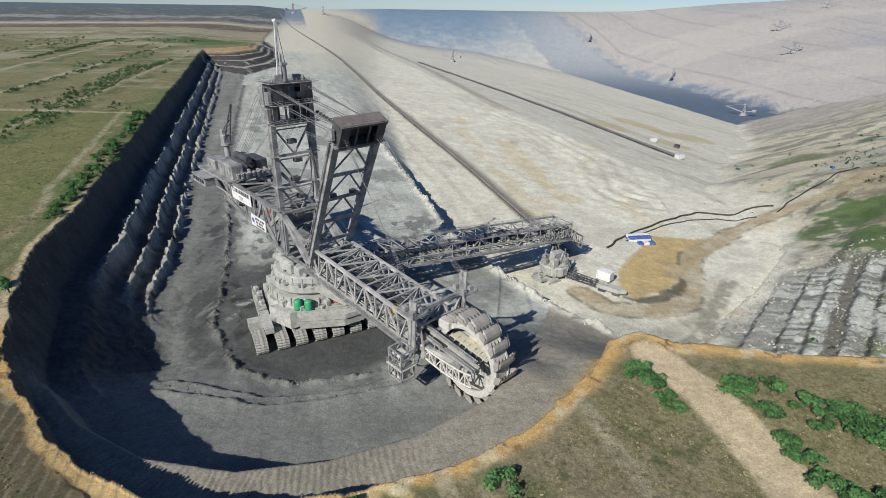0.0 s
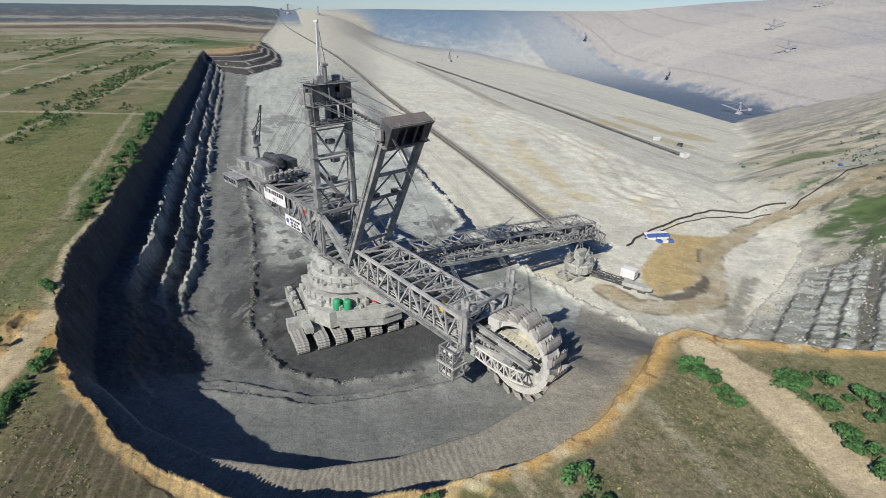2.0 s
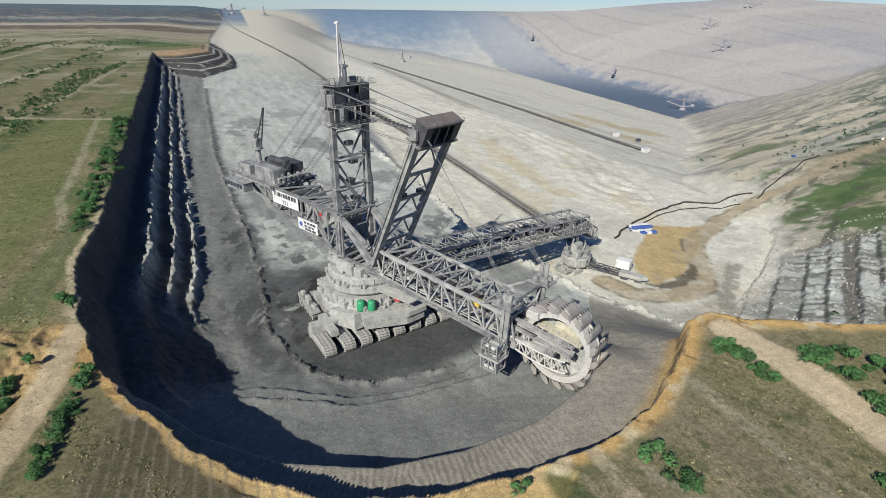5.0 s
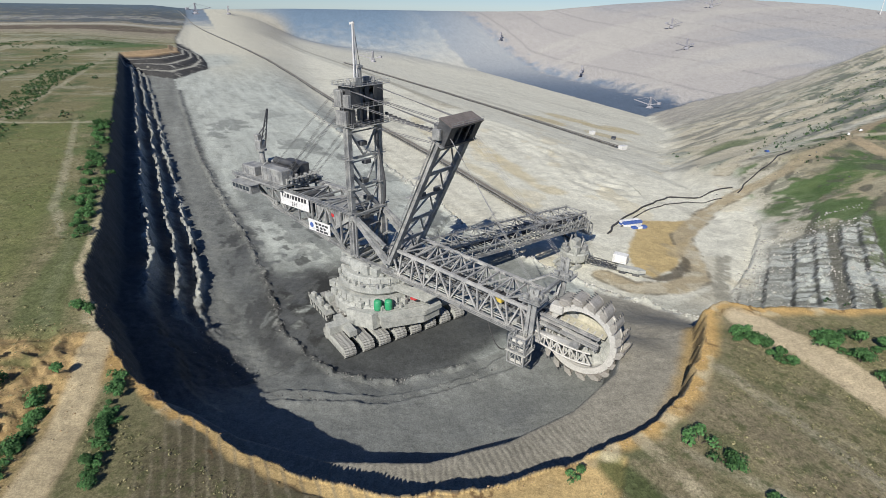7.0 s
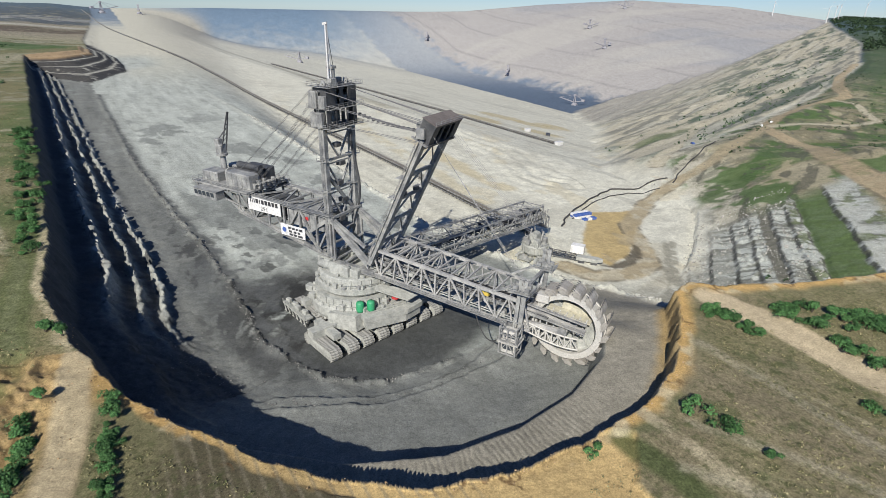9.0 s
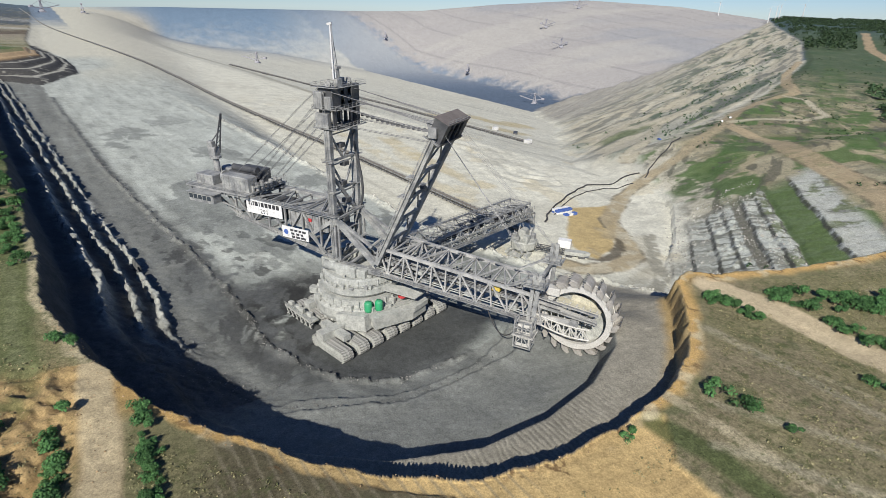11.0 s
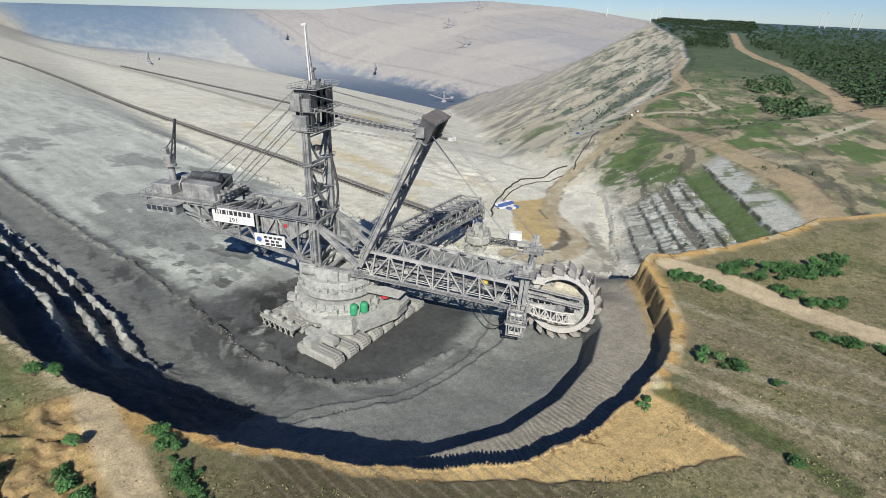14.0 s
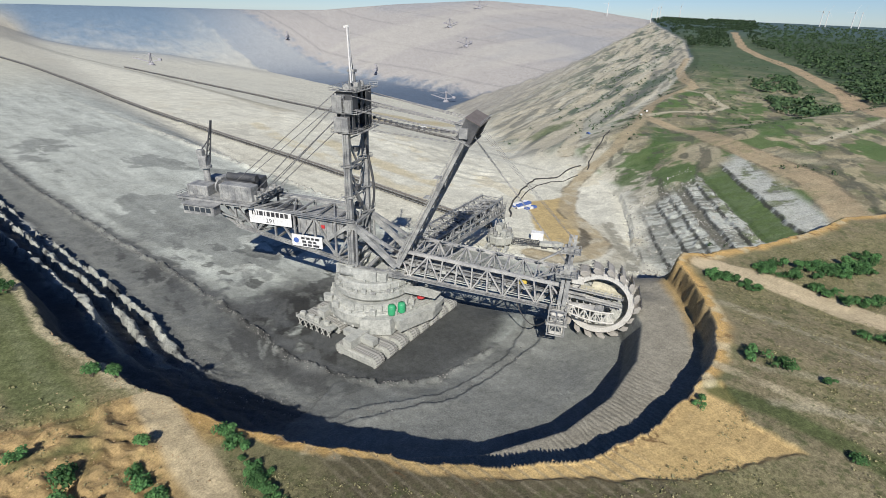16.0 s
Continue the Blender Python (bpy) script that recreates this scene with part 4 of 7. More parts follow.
def truss(parent, stations, chord=0.8, brace=0.45, mat=None, tops=True, bottoms=True, flip=0, name_chord="chord", name_brace="brace"):
    """A box truss. stations: (near-low, far-low, near-high, far-high) points along it; every chord bay and brace is a piece."""
    mat = mat or STEEL
    for k in range(4):
        beam_part(name_chord, parent, stations[0][k], stations[-1][k], chord, chord * 1.15, mat)
    for i, s in enumerate(stations):
        for a, b in ((0, 2), (1, 3), (2, 3), (0, 1)):
            beam_part(name_brace, parent, s[a], s[b], brace, brace, mat)
        if i + 1 < len(stations):
            n = stations[i + 1]
            odd = (i + flip) % 2
            for a, b in ((0, 2), (1, 3)):
                beam_part(name_brace, parent, s[a if odd else b], n[b if odd else a], brace, brace, mat)
            if tops:
                beam_part(name_brace, parent, s[2 if odd else 3], n[3 if odd else 2], brace * 0.85, brace * 0.85, mat)
            if bottoms:
                beam_part(name_brace, parent, s[0 if odd else 1], n[1 if odd else 0], brace * 0.85, brace * 0.85, mat)


def lerp(a, b, t):
    return tuple(p + (q - p) * t for p, q in zip(a, b))


def bays(near_low, far_low, near_high, far_high, n):
    """Stations between end frames given as pairs of points."""
    return [(lerp(*near_low, i / n), lerp(*far_low, i / n), lerp(*near_high, i / n), lerp(*far_high, i / n)) for i in range(n + 1)]

def lettering(parent, words, at, size):
    """Raised black characters on a board that faces along -y."""
    cu = bpy.data.curves.new("characters", "FONT")
    cu.body, cu.size, cu.extrude, cu.align_x, cu.space_character = words, size, 0.02, "CENTER", 1.15
    ob = new("characters", cu)
    me = bpy.data.meshes.new_from_object(ob.evaluated_get(bpy.context.evaluated_depsgraph_get()))
    bpy.data.objects.remove(ob)
    me.materials.clear()
    me.materials.append(BLACK)
    out = new("characters", me)
    out.parent = parent
    out.matrix_basis = Matrix.Translation(at) @ Matrix.Rotation(math.pi / 2, 4, "X")
    return out


# ---- the bucket-wheel excavator: x along the wheel boom, y to its right, z up ----
EX = Matrix(((0.68, 0.733, 0, -34.3), (-0.733, 0.68, 0, 152.0), (0, 0, 1, 0), (0, 0, 0, 1)))
excavator = thing("bucket_wheel_excavator", EX, "giant grey steel bucket-wheel excavator standing on the dark mine bench", "excavator")


def uc(d, r, z):
    """A place on the undercarriage, which stands askew to the superstructure."""
    return (-12 + 0.955 * d + 0.297 * r, -0.5 - 0.297 * d + 0.955 * r, z)


def crawler_mesh():
    """A long crawler: rounded belt of thick plates over a side frame with rollers."""
    bm = bmesh.new()
    outline = []
    for i in range(9):
        a = math.radians(-90 + 180 * i / 8)
        outline.append((6.3 + 1.75 * math.cos(a), 1.95 + 1.75 * math.sin(a)))
    for i in range(9):
        a = math.radians(90 + 180 * i / 8)
        outline.append((-6.3 + 1.75 * math.cos(a), 1.95 + 1.75 * math.sin(a)))
    add_prism(bm, outline, -1.55, 1.55, lambda a, b, c: (a, c, b))
    return bm


def crawler_plate():
    bm = bmesh.new()
    add_box(bm, (-0.34, -1.85, 0), (0.34, 1.85, 0.3), 0.08)
    return bm


crawler_body_mesh, crawler_plate_mesh = None, None


def crawler(parent, d, r):
    global crawler_body_mesh, crawler_plate_mesh
    bm = crawler_mesh()
    body = part("crawler", bm, DUSTY, parent, "dust-caked crawler track")
    if crawler_body_mesh:
        body.data = crawler_body_mesh
    crawler_body_mesh = body.data
    x, y, _ = uc(d, r, 0)
    ang = math.atan2(-0.297, 0.955)
    body.matrix_basis = Matrix.Translation((x, y, 0.02)) @ Matrix.Rotation(ang, 4, "Z")
    # plates round the belt
    length = 2 * 12.6 + 2 * math.pi * 1.78
    count = 46
    for i in range(count):
        s = length * i / count
        if s < 12.6:
            px, pz, rot = -6.3 + s, 3.72, 0.0
        elif s < 12.6 + math.pi * 1.78:
            a = (s - 12.6) / 1.78
            px, pz, rot = 6.3 + 1.77 * math.sin(a), 1.95 + 1.77 * math.cos(a), a
        elif s < 25.2 + math.pi * 1.78:
            continue
        else:
            a = math.pi + (s - 25.2 - math.pi * 1.78) / 1.78
            px, pz, rot = -6.3 + 1.77 * math.sin(a), 1.95 + 1.77 * math.cos(a), a
        if crawler_plate_mesh is None:
            plate = part("track_plate", crawler_plate(), TRACK, body)
            crawler_plate_mesh = plate.data
        else:
            plate = new("track_plate", crawler_plate_mesh)
            plate.parent = body
        plate.matrix_basis = Matrix.Translation((px, 0, pz)) @ Matrix.Rotation(rot, 4, "Y")
    bm = bmesh.new()
    for i in range(7):
        add_tube(bm, (-5.4 + i * 1.8, -1.75, 0.95), (-5.4 + i * 1.8, 1.75, 0.95), 0.6, n=12)
    add_box(bm, (-5.5, -1.72, 1.6), (5.5, 1.72, 2.7), 0.15)
    part("roller_frame", bm, DUSTY, body)
    return body


def undercarriage():
    bm = bmesh.new()
    # portal body: broad ring girder on a three-armed frame
    add_lathe(bm, uc(0, 0, 0)[:2], [(9.5, 4.6), (14.6, 5.2), (15.4, 7.0), (15.4, 9.8), (14.2, 11.4), (14.0, 13.4), (0.5, 13.6)], 56)
    base = part("ring_girder", bm, DUSTY, excavator, "broad dust-covered ring girder")
    bm = bmesh.new()
    add_lathe(bm, uc(0, 0, 0)[:2], [(9.6, 4.62), (9.4, 4.0), (0.3, 4.0)], 40)
    part("underside", bm, DUSTY, base)
    for i in range(30):
        a = math.radians(12 * i)
        c = uc(0, 0, 0)
        p0 = (c[0] + 14.9 * math.cos(a), c[1] + 14.9 * math.sin(a), 5.4)
        p1 = (c[0] + 14.15 * math.cos(a), c[1] + 14.15 * math.sin(a), 13.2)
        beam_part("rib", base, p0, p1, 0.35, 0.9, DUSTY)
    # front cross beam over the eight crawlers, rear yoke
    bm = bmesh.new()
    for r0, r1, z in ((-23, -11, 5.4), (-11, 11, 6.2), (11, 23, 5.4)):
        add_beam(bm, uc(8, r0, z), uc(8, r1, z), 3.4, 2.6)
    for r in (-17.4, 17.4):
        add_beam(bm, uc(2.5, r, 5.35), uc(14.5, r, 5.35), 2.6, 1.9)
    front = part("cross_beam", bm, DUSTY, excavator, "heavy cross beam over the crawlers")
    for r in (-11.5, -5.7, 0.2, 5.8, 11.6):
        beam_part("yoke", front, uc(5.5, r, 4.6), uc(12, r, 4.6), 1.2, 1.0, DUSTY)
    for r in (-20.6, -14.3, -8.7, -2.7, 2.9, 8.7, 14.6, 20.4):
        crawler(excavator, 10.8, r)
    bm = bmesh.new()
    add_beam(bm, uc(-11, -15, 5.2), uc(-11, 15, 5.2), 3.0, 2.4)
    part("rear_beam", bm, DUSTY, excavator)
    for r in (-13.0, -7.4, 7.4, 13.0):
        crawler(excavator, -11.0, r)
    # sloping deck plate towards the front right with its skirt, and the triangular arm towards the front
    bm = bmesh.new()
    add_prism(bm, [(4, -3), (12, -8.5), (17.5, -9), (21, 5), (20, 12), (11, 13), (4, 12)], 9.4, 11.0, lambda a, b, c: uc(a, b, c - 0.12 * max(0, a - 8)))
    deck = part("apron_deck", bm, DUSTY, excavator, "dusty apron deck")
    bm = bmesh.new()
    add_prism(bm, [(13.2, -7.8), (17.3, -8.6), (20.6, 4.6), (19.6, 11.4), (15.5, 11.0), (15.4, 3.0)], 6.4, 9.3, lambda a, b, c: uc(a, b, c - 0.1 * max(0, a - 8)))
    part("skirt", bm, DUSTY, deck)
    bm = bmesh.new()
    add_prism(bm, [(12, -1), (20.2, 11.8), (21, 5), (14, -2.5)], 0.0, 0.35, lambda a, b, c: uc(a, b, 17.0 - 0.5 * (a - 12) + c))
    part("chute_plate", bm, DUSTY, deck, "sloping dusty plate")
    for i in range(7):
        d = 8.5 + 1.2 * i
        beam_part("deck_step", deck, uc(d, -7.2, 11.3 - 0.12 * max(0, d - 8)), uc(d + 2.5, 6.5, 11.3 - 0.12 * max(0, d - 6)), 0.25, 0.4, DUSTY)
    bm = bmesh.new()
    add_prism(bm, [(8, -16), (16, -11), (15, -5.5), (9, -6)], 5.0, 10.2, lambda a, b, c: uc(a - 0.1 * c, b, c))
    part("portal_leg", bm, DUSTY, excavator)
    for k, (d, r) in enumerate(((11.0, -8.0), (12.6, -5.0))):
        bm = bmesh.new()
        x, y, _ = uc(d + 2.4, r, 0)
        add_lathe(bm, (x, y), [(0.05, 10.4), (1.15, 10.4), (1.25, 10.8), (1.25, 13.2), (1.0, 13.7), (0.05, 13.8)], 20)
        part("tank", bm, GREEN, excavator, "round green tank", True)
    bm = bmesh.new()
    x, y, _ = uc(16.2, 3.8, 0)
    add_tube(bm, (x, y, 12.1), (x, y, 14.1), 1.3, 1.1, 14)
    add_tube(bm, (x + 0.9, y + 0.5, 14.1), (x + 0.9, y + 0.5, 14.6), 0.5, 0.4, 10)
    part("drive_housing", bm, RED, excavator, "red drive housing")
    for d, r, s in ((4, -12.2, 1.4), (-4, -14.6, 1.2), (-9, -12.5, 1.5), (14.5, 1.0, 1.0), (17.8, 7.5, 0.8), (9, -11.8, 1.0)):
        bm = bmesh.new()
        x, y, _ = uc(d, r, 0)
        add_box(bm, (x - s, y - s * 0.8, 10.4), (x + s, y + s * 0.8, 11.9 + s * 0.4), 0.15)
        part("cabinet", bm, DUSTY, excavator)
    # rear platform beside the rear crawlers
    bm = bmesh.new()
    add_beam(bm, uc(-19, -17, 3.6), uc(-3, -17.5, 3.6), 3.2, 0.5)
    rear = part("rear_platform", bm, DUSTY, excavator)
    for i in range(6):
        d = -18 + 2.6 * i
        beam_part("platform_frame", rear, uc(d, -18.6, 0.9), uc(d + 1.3, -15.6, 3.4), 0.28, 0.28, DUSTY)
        beam_part("platform_frame", rear, uc(d, -18.6, 3.4), uc(d + 1.3, -18.6, 0.9), 0.28, 0.28, DUSTY)
    for d, r, h in ((-17, -17.2, 1.6), (-13.5, -16.6, 1.1), (-10, -17.6, 1.9), (-6.5, -16.8, 1.3)):
        bm = bmesh.new()
        x, y, _ = uc(d, r, 0)
        add_box(bm, (x - 0.9, y - 0.7, 3.85), (x + 0.9, y + 0.7, 3.85 + h), 0.12)
        part("pump_box", bm, DUSTY, rear)
    handrail(rear, [uc(-19, -18.5, 3.9), uc(-3, -19, 3.9)], 1.1, DUSTY)
    handrail(base, [uc(15 * math.cos(a), 15 * math.sin(a), 10.4) for a in (math.radians(-150 + 10 * i) for i in range(16))], 1.1, DUSTY)


def slewing_deck():
    c = (-12, -0.5)
    bm = bmesh.new()
    add_lathe(bm, c, [(0.3, 14.0), (12.6, 14.0), (13.3, 14.8), (13.3, 16.6), (12.4, 16.9), (12.2, 19.2), (11.6, 19.6), (0.3, 19.8)], 56)
    deck = part("slewing_deck", bm, DUSTY, excavator, "round dust-covered slewing deck")
    for i in range(24):
        a = math.radians(15 * i)
        beam_part("rib", deck, (c[0] + 12.25 * math.cos(a), c[1] + 12.25 * math.sin(a), 16.9), (c[0] + 12.1 * math.cos(a), c[1] + 12.1 * math.sin(a), 19.3), 0.3, 0.7, DUSTY)
    handrail(deck, [(c[0] + 12.9 * math.cos(a), c[1] + 12.9 * math.sin(a), 16.8) for a in (math.radians(10 * i) for i in range(37))], 1.1, DUSTY)
    for i, (x, y, sx, sy, h) in enumerate(((-20, -4.5, 2.6, 3.0, 3.2), (-12, -8.5, 3.4, 1.8, 2.2), (-6.5, -7.6, 2.0, 1.6, 2.6), (-4.0, -3.0, 1.6, 2.2, 3.0), (-15, 5.5, 4.0, 2.4, 3.2), (-2.5, 4.5, 1.6, 2.6, 2.4), (-8.5, -9.6, 1.0, 0.8, 3.4), (-17, -8.4, 1.2, 1.0, 3.6))):
        bm = bmesh.new()
        add_box(bm, (x - sx, y - sy, 19.7), (x + sx, y + sy, 19.7 + h), 0.2)
        part("machine_house", bm, DUSTY, deck)
    rnd = random.Random(31)
    for i in range(46):
        a, q = rnd.uniform(0, 2 * math.pi), rnd.choice((12.8, 13.0, 9.5, 10.8, 8.0))
        z = 16.9 if q > 12 else 19.75
        w, d, h = rnd.uniform(0.2, 0.8), rnd.uniform(0.2, 0.7), rnd.uniform(0.4, 1.8)
        bm = bmesh.new()
        x, y = c[0] + q * math.cos(a), c[1] + q * math.sin(a)
        add_box(bm, (x - w, y - d, z), (x + w, y + d, z + h), 0.06)
        part("fitting", bm, DUSTY if i % 4 else STEEL, deck)
    for i in range(26):
        d, r = rnd.uniform(-14, 16), rnd.uniform(-13, 13)
        if math.hypot(d, r) < 14.6:
            continue
        bm = bmesh.new()
        x, y, _ = uc(d, r, 0)
        h = rnd.uniform(0.5, 1.4)
        add_box(bm, (x - h * 0.6, y - h * 0.5, 9.0), (x + h * 0.6, y + h * 0.5, 10.4 + h), 0.06)
        part("fitting", bm, DUSTY, deck)
    bm = bmesh.new()
    add_tube(bm, (-20, -8.8, 21.4), (-9, -8.8, 21.4), 1.5, n=18)
    part("air_duct", bm, DUSTY, deck, "", True)


def wheel_boom():
    bm = bmesh.new()
    add_box(bm, (-2, -2.2, 21.5), (52, 2.2, 21.9))
    boom = part("wheel_boom", bm, STEEL, excavator, "long lattice wheel boom of grey girders")
    st = bays(((-3, -6, 21.6), (52, -6, 18.2)), ((-3, 6, 21.6), (52, 6, 18.2)), ((-1, -6, 30.0), (50, -6, 26.2)), ((-1, 6, 30.0), (50, 6, 26.2)), 11)
    truss(boom, st, 0.8, 0.42, LIGHT_STEEL)
    # tapering hood of inner frames that carries the belts
    for k in range(12):
        s = st[k]
        beam_part("cross_member", boom, lerp(s[0], s[2], 0.45), lerp(s[1], s[3], 0.45), 0.5, 0.6)
    for v, w, z0, z1, mat in ((-2.6, 2.0, 25.2, 21.6, RUBBER), (1.4, 2.4, 25.6, 22.0, RUBBER)):
        bm = bmesh.new()
        add_beam(bm, (-6, v, z0), (56, v, z1), w, 0.25)
        belt = part("belt", bm, mat, boom, "dark rubber conveyor belt")
    for v in (-4.0, -1.1, 0.0, 2.9):
        bm = bmesh.new()
        add_beam(bm, (-6, v, 25.5), (56, v, 21.9), 0.3, 0.8)
        part("belt_stringer", bm, STEEL, boom)
    for i in range(40):
        x = -5 + i * 1.5
        z = 25.2 - 3.6 * (x + 6) / 62
        beam_part("idler", boom, (x, -3.6, z - 0.4), (x, 2.9, z - 0.2), 0.22, 0.22, DARK_STEEL)
    for v in (-7.3, 7.3):
        bm = bmesh.new()
        add_beam(bm, (-3, v, 21.7), (50, v, 18.6), 1.3, 0.12)
        part("walkway", bm, STEEL, boom)
        handrail(boom, [(-3, v * 1.08, 21.8), (50, v * 1.08, 18.7)])
    for v in (-4.9, 4.6):
        handrail(boom, [(-1, v, 25.9), (50, v, 22.3)])
    bm = bmesh.new()
    add_box(bm, (36.2, -4.6, 24.0), (38.6, -2.6, 25.6), 0.15)
    part("winch_box", bm, YELLOW, boom, "yellow winch housing")
    for x, v, s in ((8, 4.4, 1.2), (14.5, -4.8, 0.9), (22, 4.5, 1.3), (29, -4.6, 1.0), (33, 3.9, 1.1), (43, -4.2, 1.2), (45, 3.8, 1.4), (19, 0.2, 0.9), (4, -3.8, 1.3)):
        bm = bmesh.new()
        z = 22.2 - 3.2 * x / 52
        add_box(bm, (x - s, v - s * 0.7, z), (x + s, v + s * 0.7, z + 1.3 * s), 0.12)
        part("junction_box", bm, STEEL, boom)
    rnd = random.Random(21)
    for i in range(60):
        x, v = rnd.uniform(-1, 49), rnd.choice((-5.2, -4.4, 3.6, 4.4, 5.2, -3.4)) + rnd.uniform(-0.3, 0.3)
        z = 22.0 - 3.2 * x / 52 + rnd.uniform(0.1, 3.5)
        a, b, h = rnd.uniform(0.3, 1.1), rnd.uniform(0.2, 0.6), rnd.uniform(0.3, 1.0)
        bm = bmesh.new()
        add_box(bm, (x - a, v - b, z), (x + a, v + b, z + h), 0.06)
        part("fitting", bm, (STEEL, DUSTY, DARK_STEEL)[i % 3], boom)
    for v, dz in ((-5.4, 0.5), (-5.1, 1.0), (5.2, 0.6), (3.3, 0.4)):
        bm = bmesh.new()
        add_tube(bm, (-2, v, 22.2 + dz), (50, v, 18.9 + dz), 0.16, n=6)
        part("pipe", bm, DUSTY, boom)
    for i in range(8):
        x = 2 + 6.2 * i
        z = 29.8 - 3.8 * x / 51
        beam_part("top_frame", boom, (x, 6, z), (x + 1.6, 3.2, z + 1.6), 0.35, 0.35)
        beam_part("top_frame", boom, (x + 3.0, 6, z - 0.2), (x + 1.6, 3.2, z + 1.6), 0.35, 0.35)
    # head of the boom: posts for the hoist ropes
    for v, z0, z1 in ((-8.2, 19.5, 34.0), (8.6, 19.5, 36.5)):
        bm = bmesh.new()
        for du in (-0.75, 0.75):
            add_beam(bm, (49.4 + du, v, z0), (50.2 + du, v, z1), 0.42, 1.0)
        add_beam(bm, (49.6, v + 0.4, z0), (50.2, v + 0.4, z1), 1.2, 0.2)
        post = part("rope_post", bm, STEEL, boom, "tall grey rope post")
    for v, z in ((-8.2, 31.0), (8.6, 31.0)):
        bm = bmesh.new()
        add_box(bm, (47.0, v - 2.4, z - 0.15), (53.0, v + 2.4, z + 0.1))
        for du, dv in ((-1.5, -1), (1.5, 1), (0, 0.2), (1.8, -1.4), (-1.6, 1.3)):
            add_box(bm, (50 + du - 0.6, v + dv - 0.5, z + 0.1), (50 + du + 0.6, v + dv + 0.5, z + 1.5))
        part("platform", bm, STEEL, boom)
        handrail(boom, [(47, v - 2.3, z), (53, v - 2.3, z), (53, v + 2.3, z), (47, v + 2.3, z), (47, v - 2.3, z)])
    for v in (-8.2, 8.6):
        beam_part("stay", boom, (40, math.copysign(6, v), 26.8), (49.8, v, 32.5), 0.55, 0.55)
        beam_part("stay", boom, (50, math.copysign(6, v), 26.2), (49.8, v, 30.5), 0.55, 0.55)
    beam_part("cross_member", boom, (50, -8.2, 30.6), (50, 8.6, 30.6), 0.8, 0.9)
    # driver's cab in its hanging frame
    bm = bmesh.new()
    add_box(bm, (46.8, -12.6, 13.6), (50.8, -9.6, 16.6), 0.25)
    cab = part("drivers_cab", bm, PALE, excavator, "driver's cab in a hanging lattice frame")
    bm = bmesh.new()
    add_box(bm, (47.2, -12.72, 14.7), (50.4, -12.6, 16.1))
    part("cab_window", bm, GLASS, cab)
    for x in (46.4, 48.8, 51.2):
        for y in (-13.0, -9.0):
            beam_part("frame_post", cab, (x, y, 13.3), (x, y, 21.5), 0.3)
    for z in (13.4, 17.2, 19.4, 21.4):
        for a, b in (((46.4, -13), (51.2, -13)), ((46.4, -9), (51.2, -9)), ((46.4, -13), (46.4, -9)), ((51.2, -13), (51.2, -9))):
            beam_part("frame_rail", cab, (*a, z), (*b, z), 0.28)
    for a, b in (((46.4, -13, 13.4), (48.8, -13, 17.2)), ((48.8, -13, 17.2), (51.2, -13, 13.4)), ((46.4, -13, 21.4), (48.8, -13, 17.2)), ((48.8, -13, 17.2), (51.2, -13, 21.4)), ((46.4, -9, 13.4), (51.2, -9, 21.4)), ((51.2, -13, 17.2), (51.2, -9, 21.4)), ((46.4, -13, 17.2), (46.4, -9, 21.4))):
        beam_part("frame_brace", cab, a, b, 0.22)
    bm = bmesh.new()
    add_box(bm, (47.0, -12.5, 17.4), (50.7, -9.6, 20.2), 0.2)
    upper = part("upper_cabin", bm, PALE, cab, "pale cabin above the driver's cab")
    for x in (47.4, 48.6, 49.8):
        bm = bmesh.new()
        add_box(bm, (x, -12.56, 18.4), (x + 0.8, -12.48, 19.6))
        part("cab_window", bm, GLASS, upper)
    bm = bmesh.new()
    add_box(bm, (45.9, -13.5, 16.9), (51.9, -8.7, 17.1))
    part("cab_deck", bm, PALE, cab)
    handrail(cab, [(45.8, -13.4, 17.3), (51.8, -13.4, 17.3), (51.8, -8.6, 17.3)])
    # slack hose loop to the cab
    bm = bmesh.new()
    pts = [(36.5 + 9.5 * t, -7.5 - 4.0 * t, 19.0 - 2 * t - 7.5 * (1 - (2 * t - 1) ** 2) * 0.55) for t in (i / 12 for i in range(13))]
    add_sweep(bm, pts, 0.16, 6)
    part("hose", bm, RUBBER, cab)


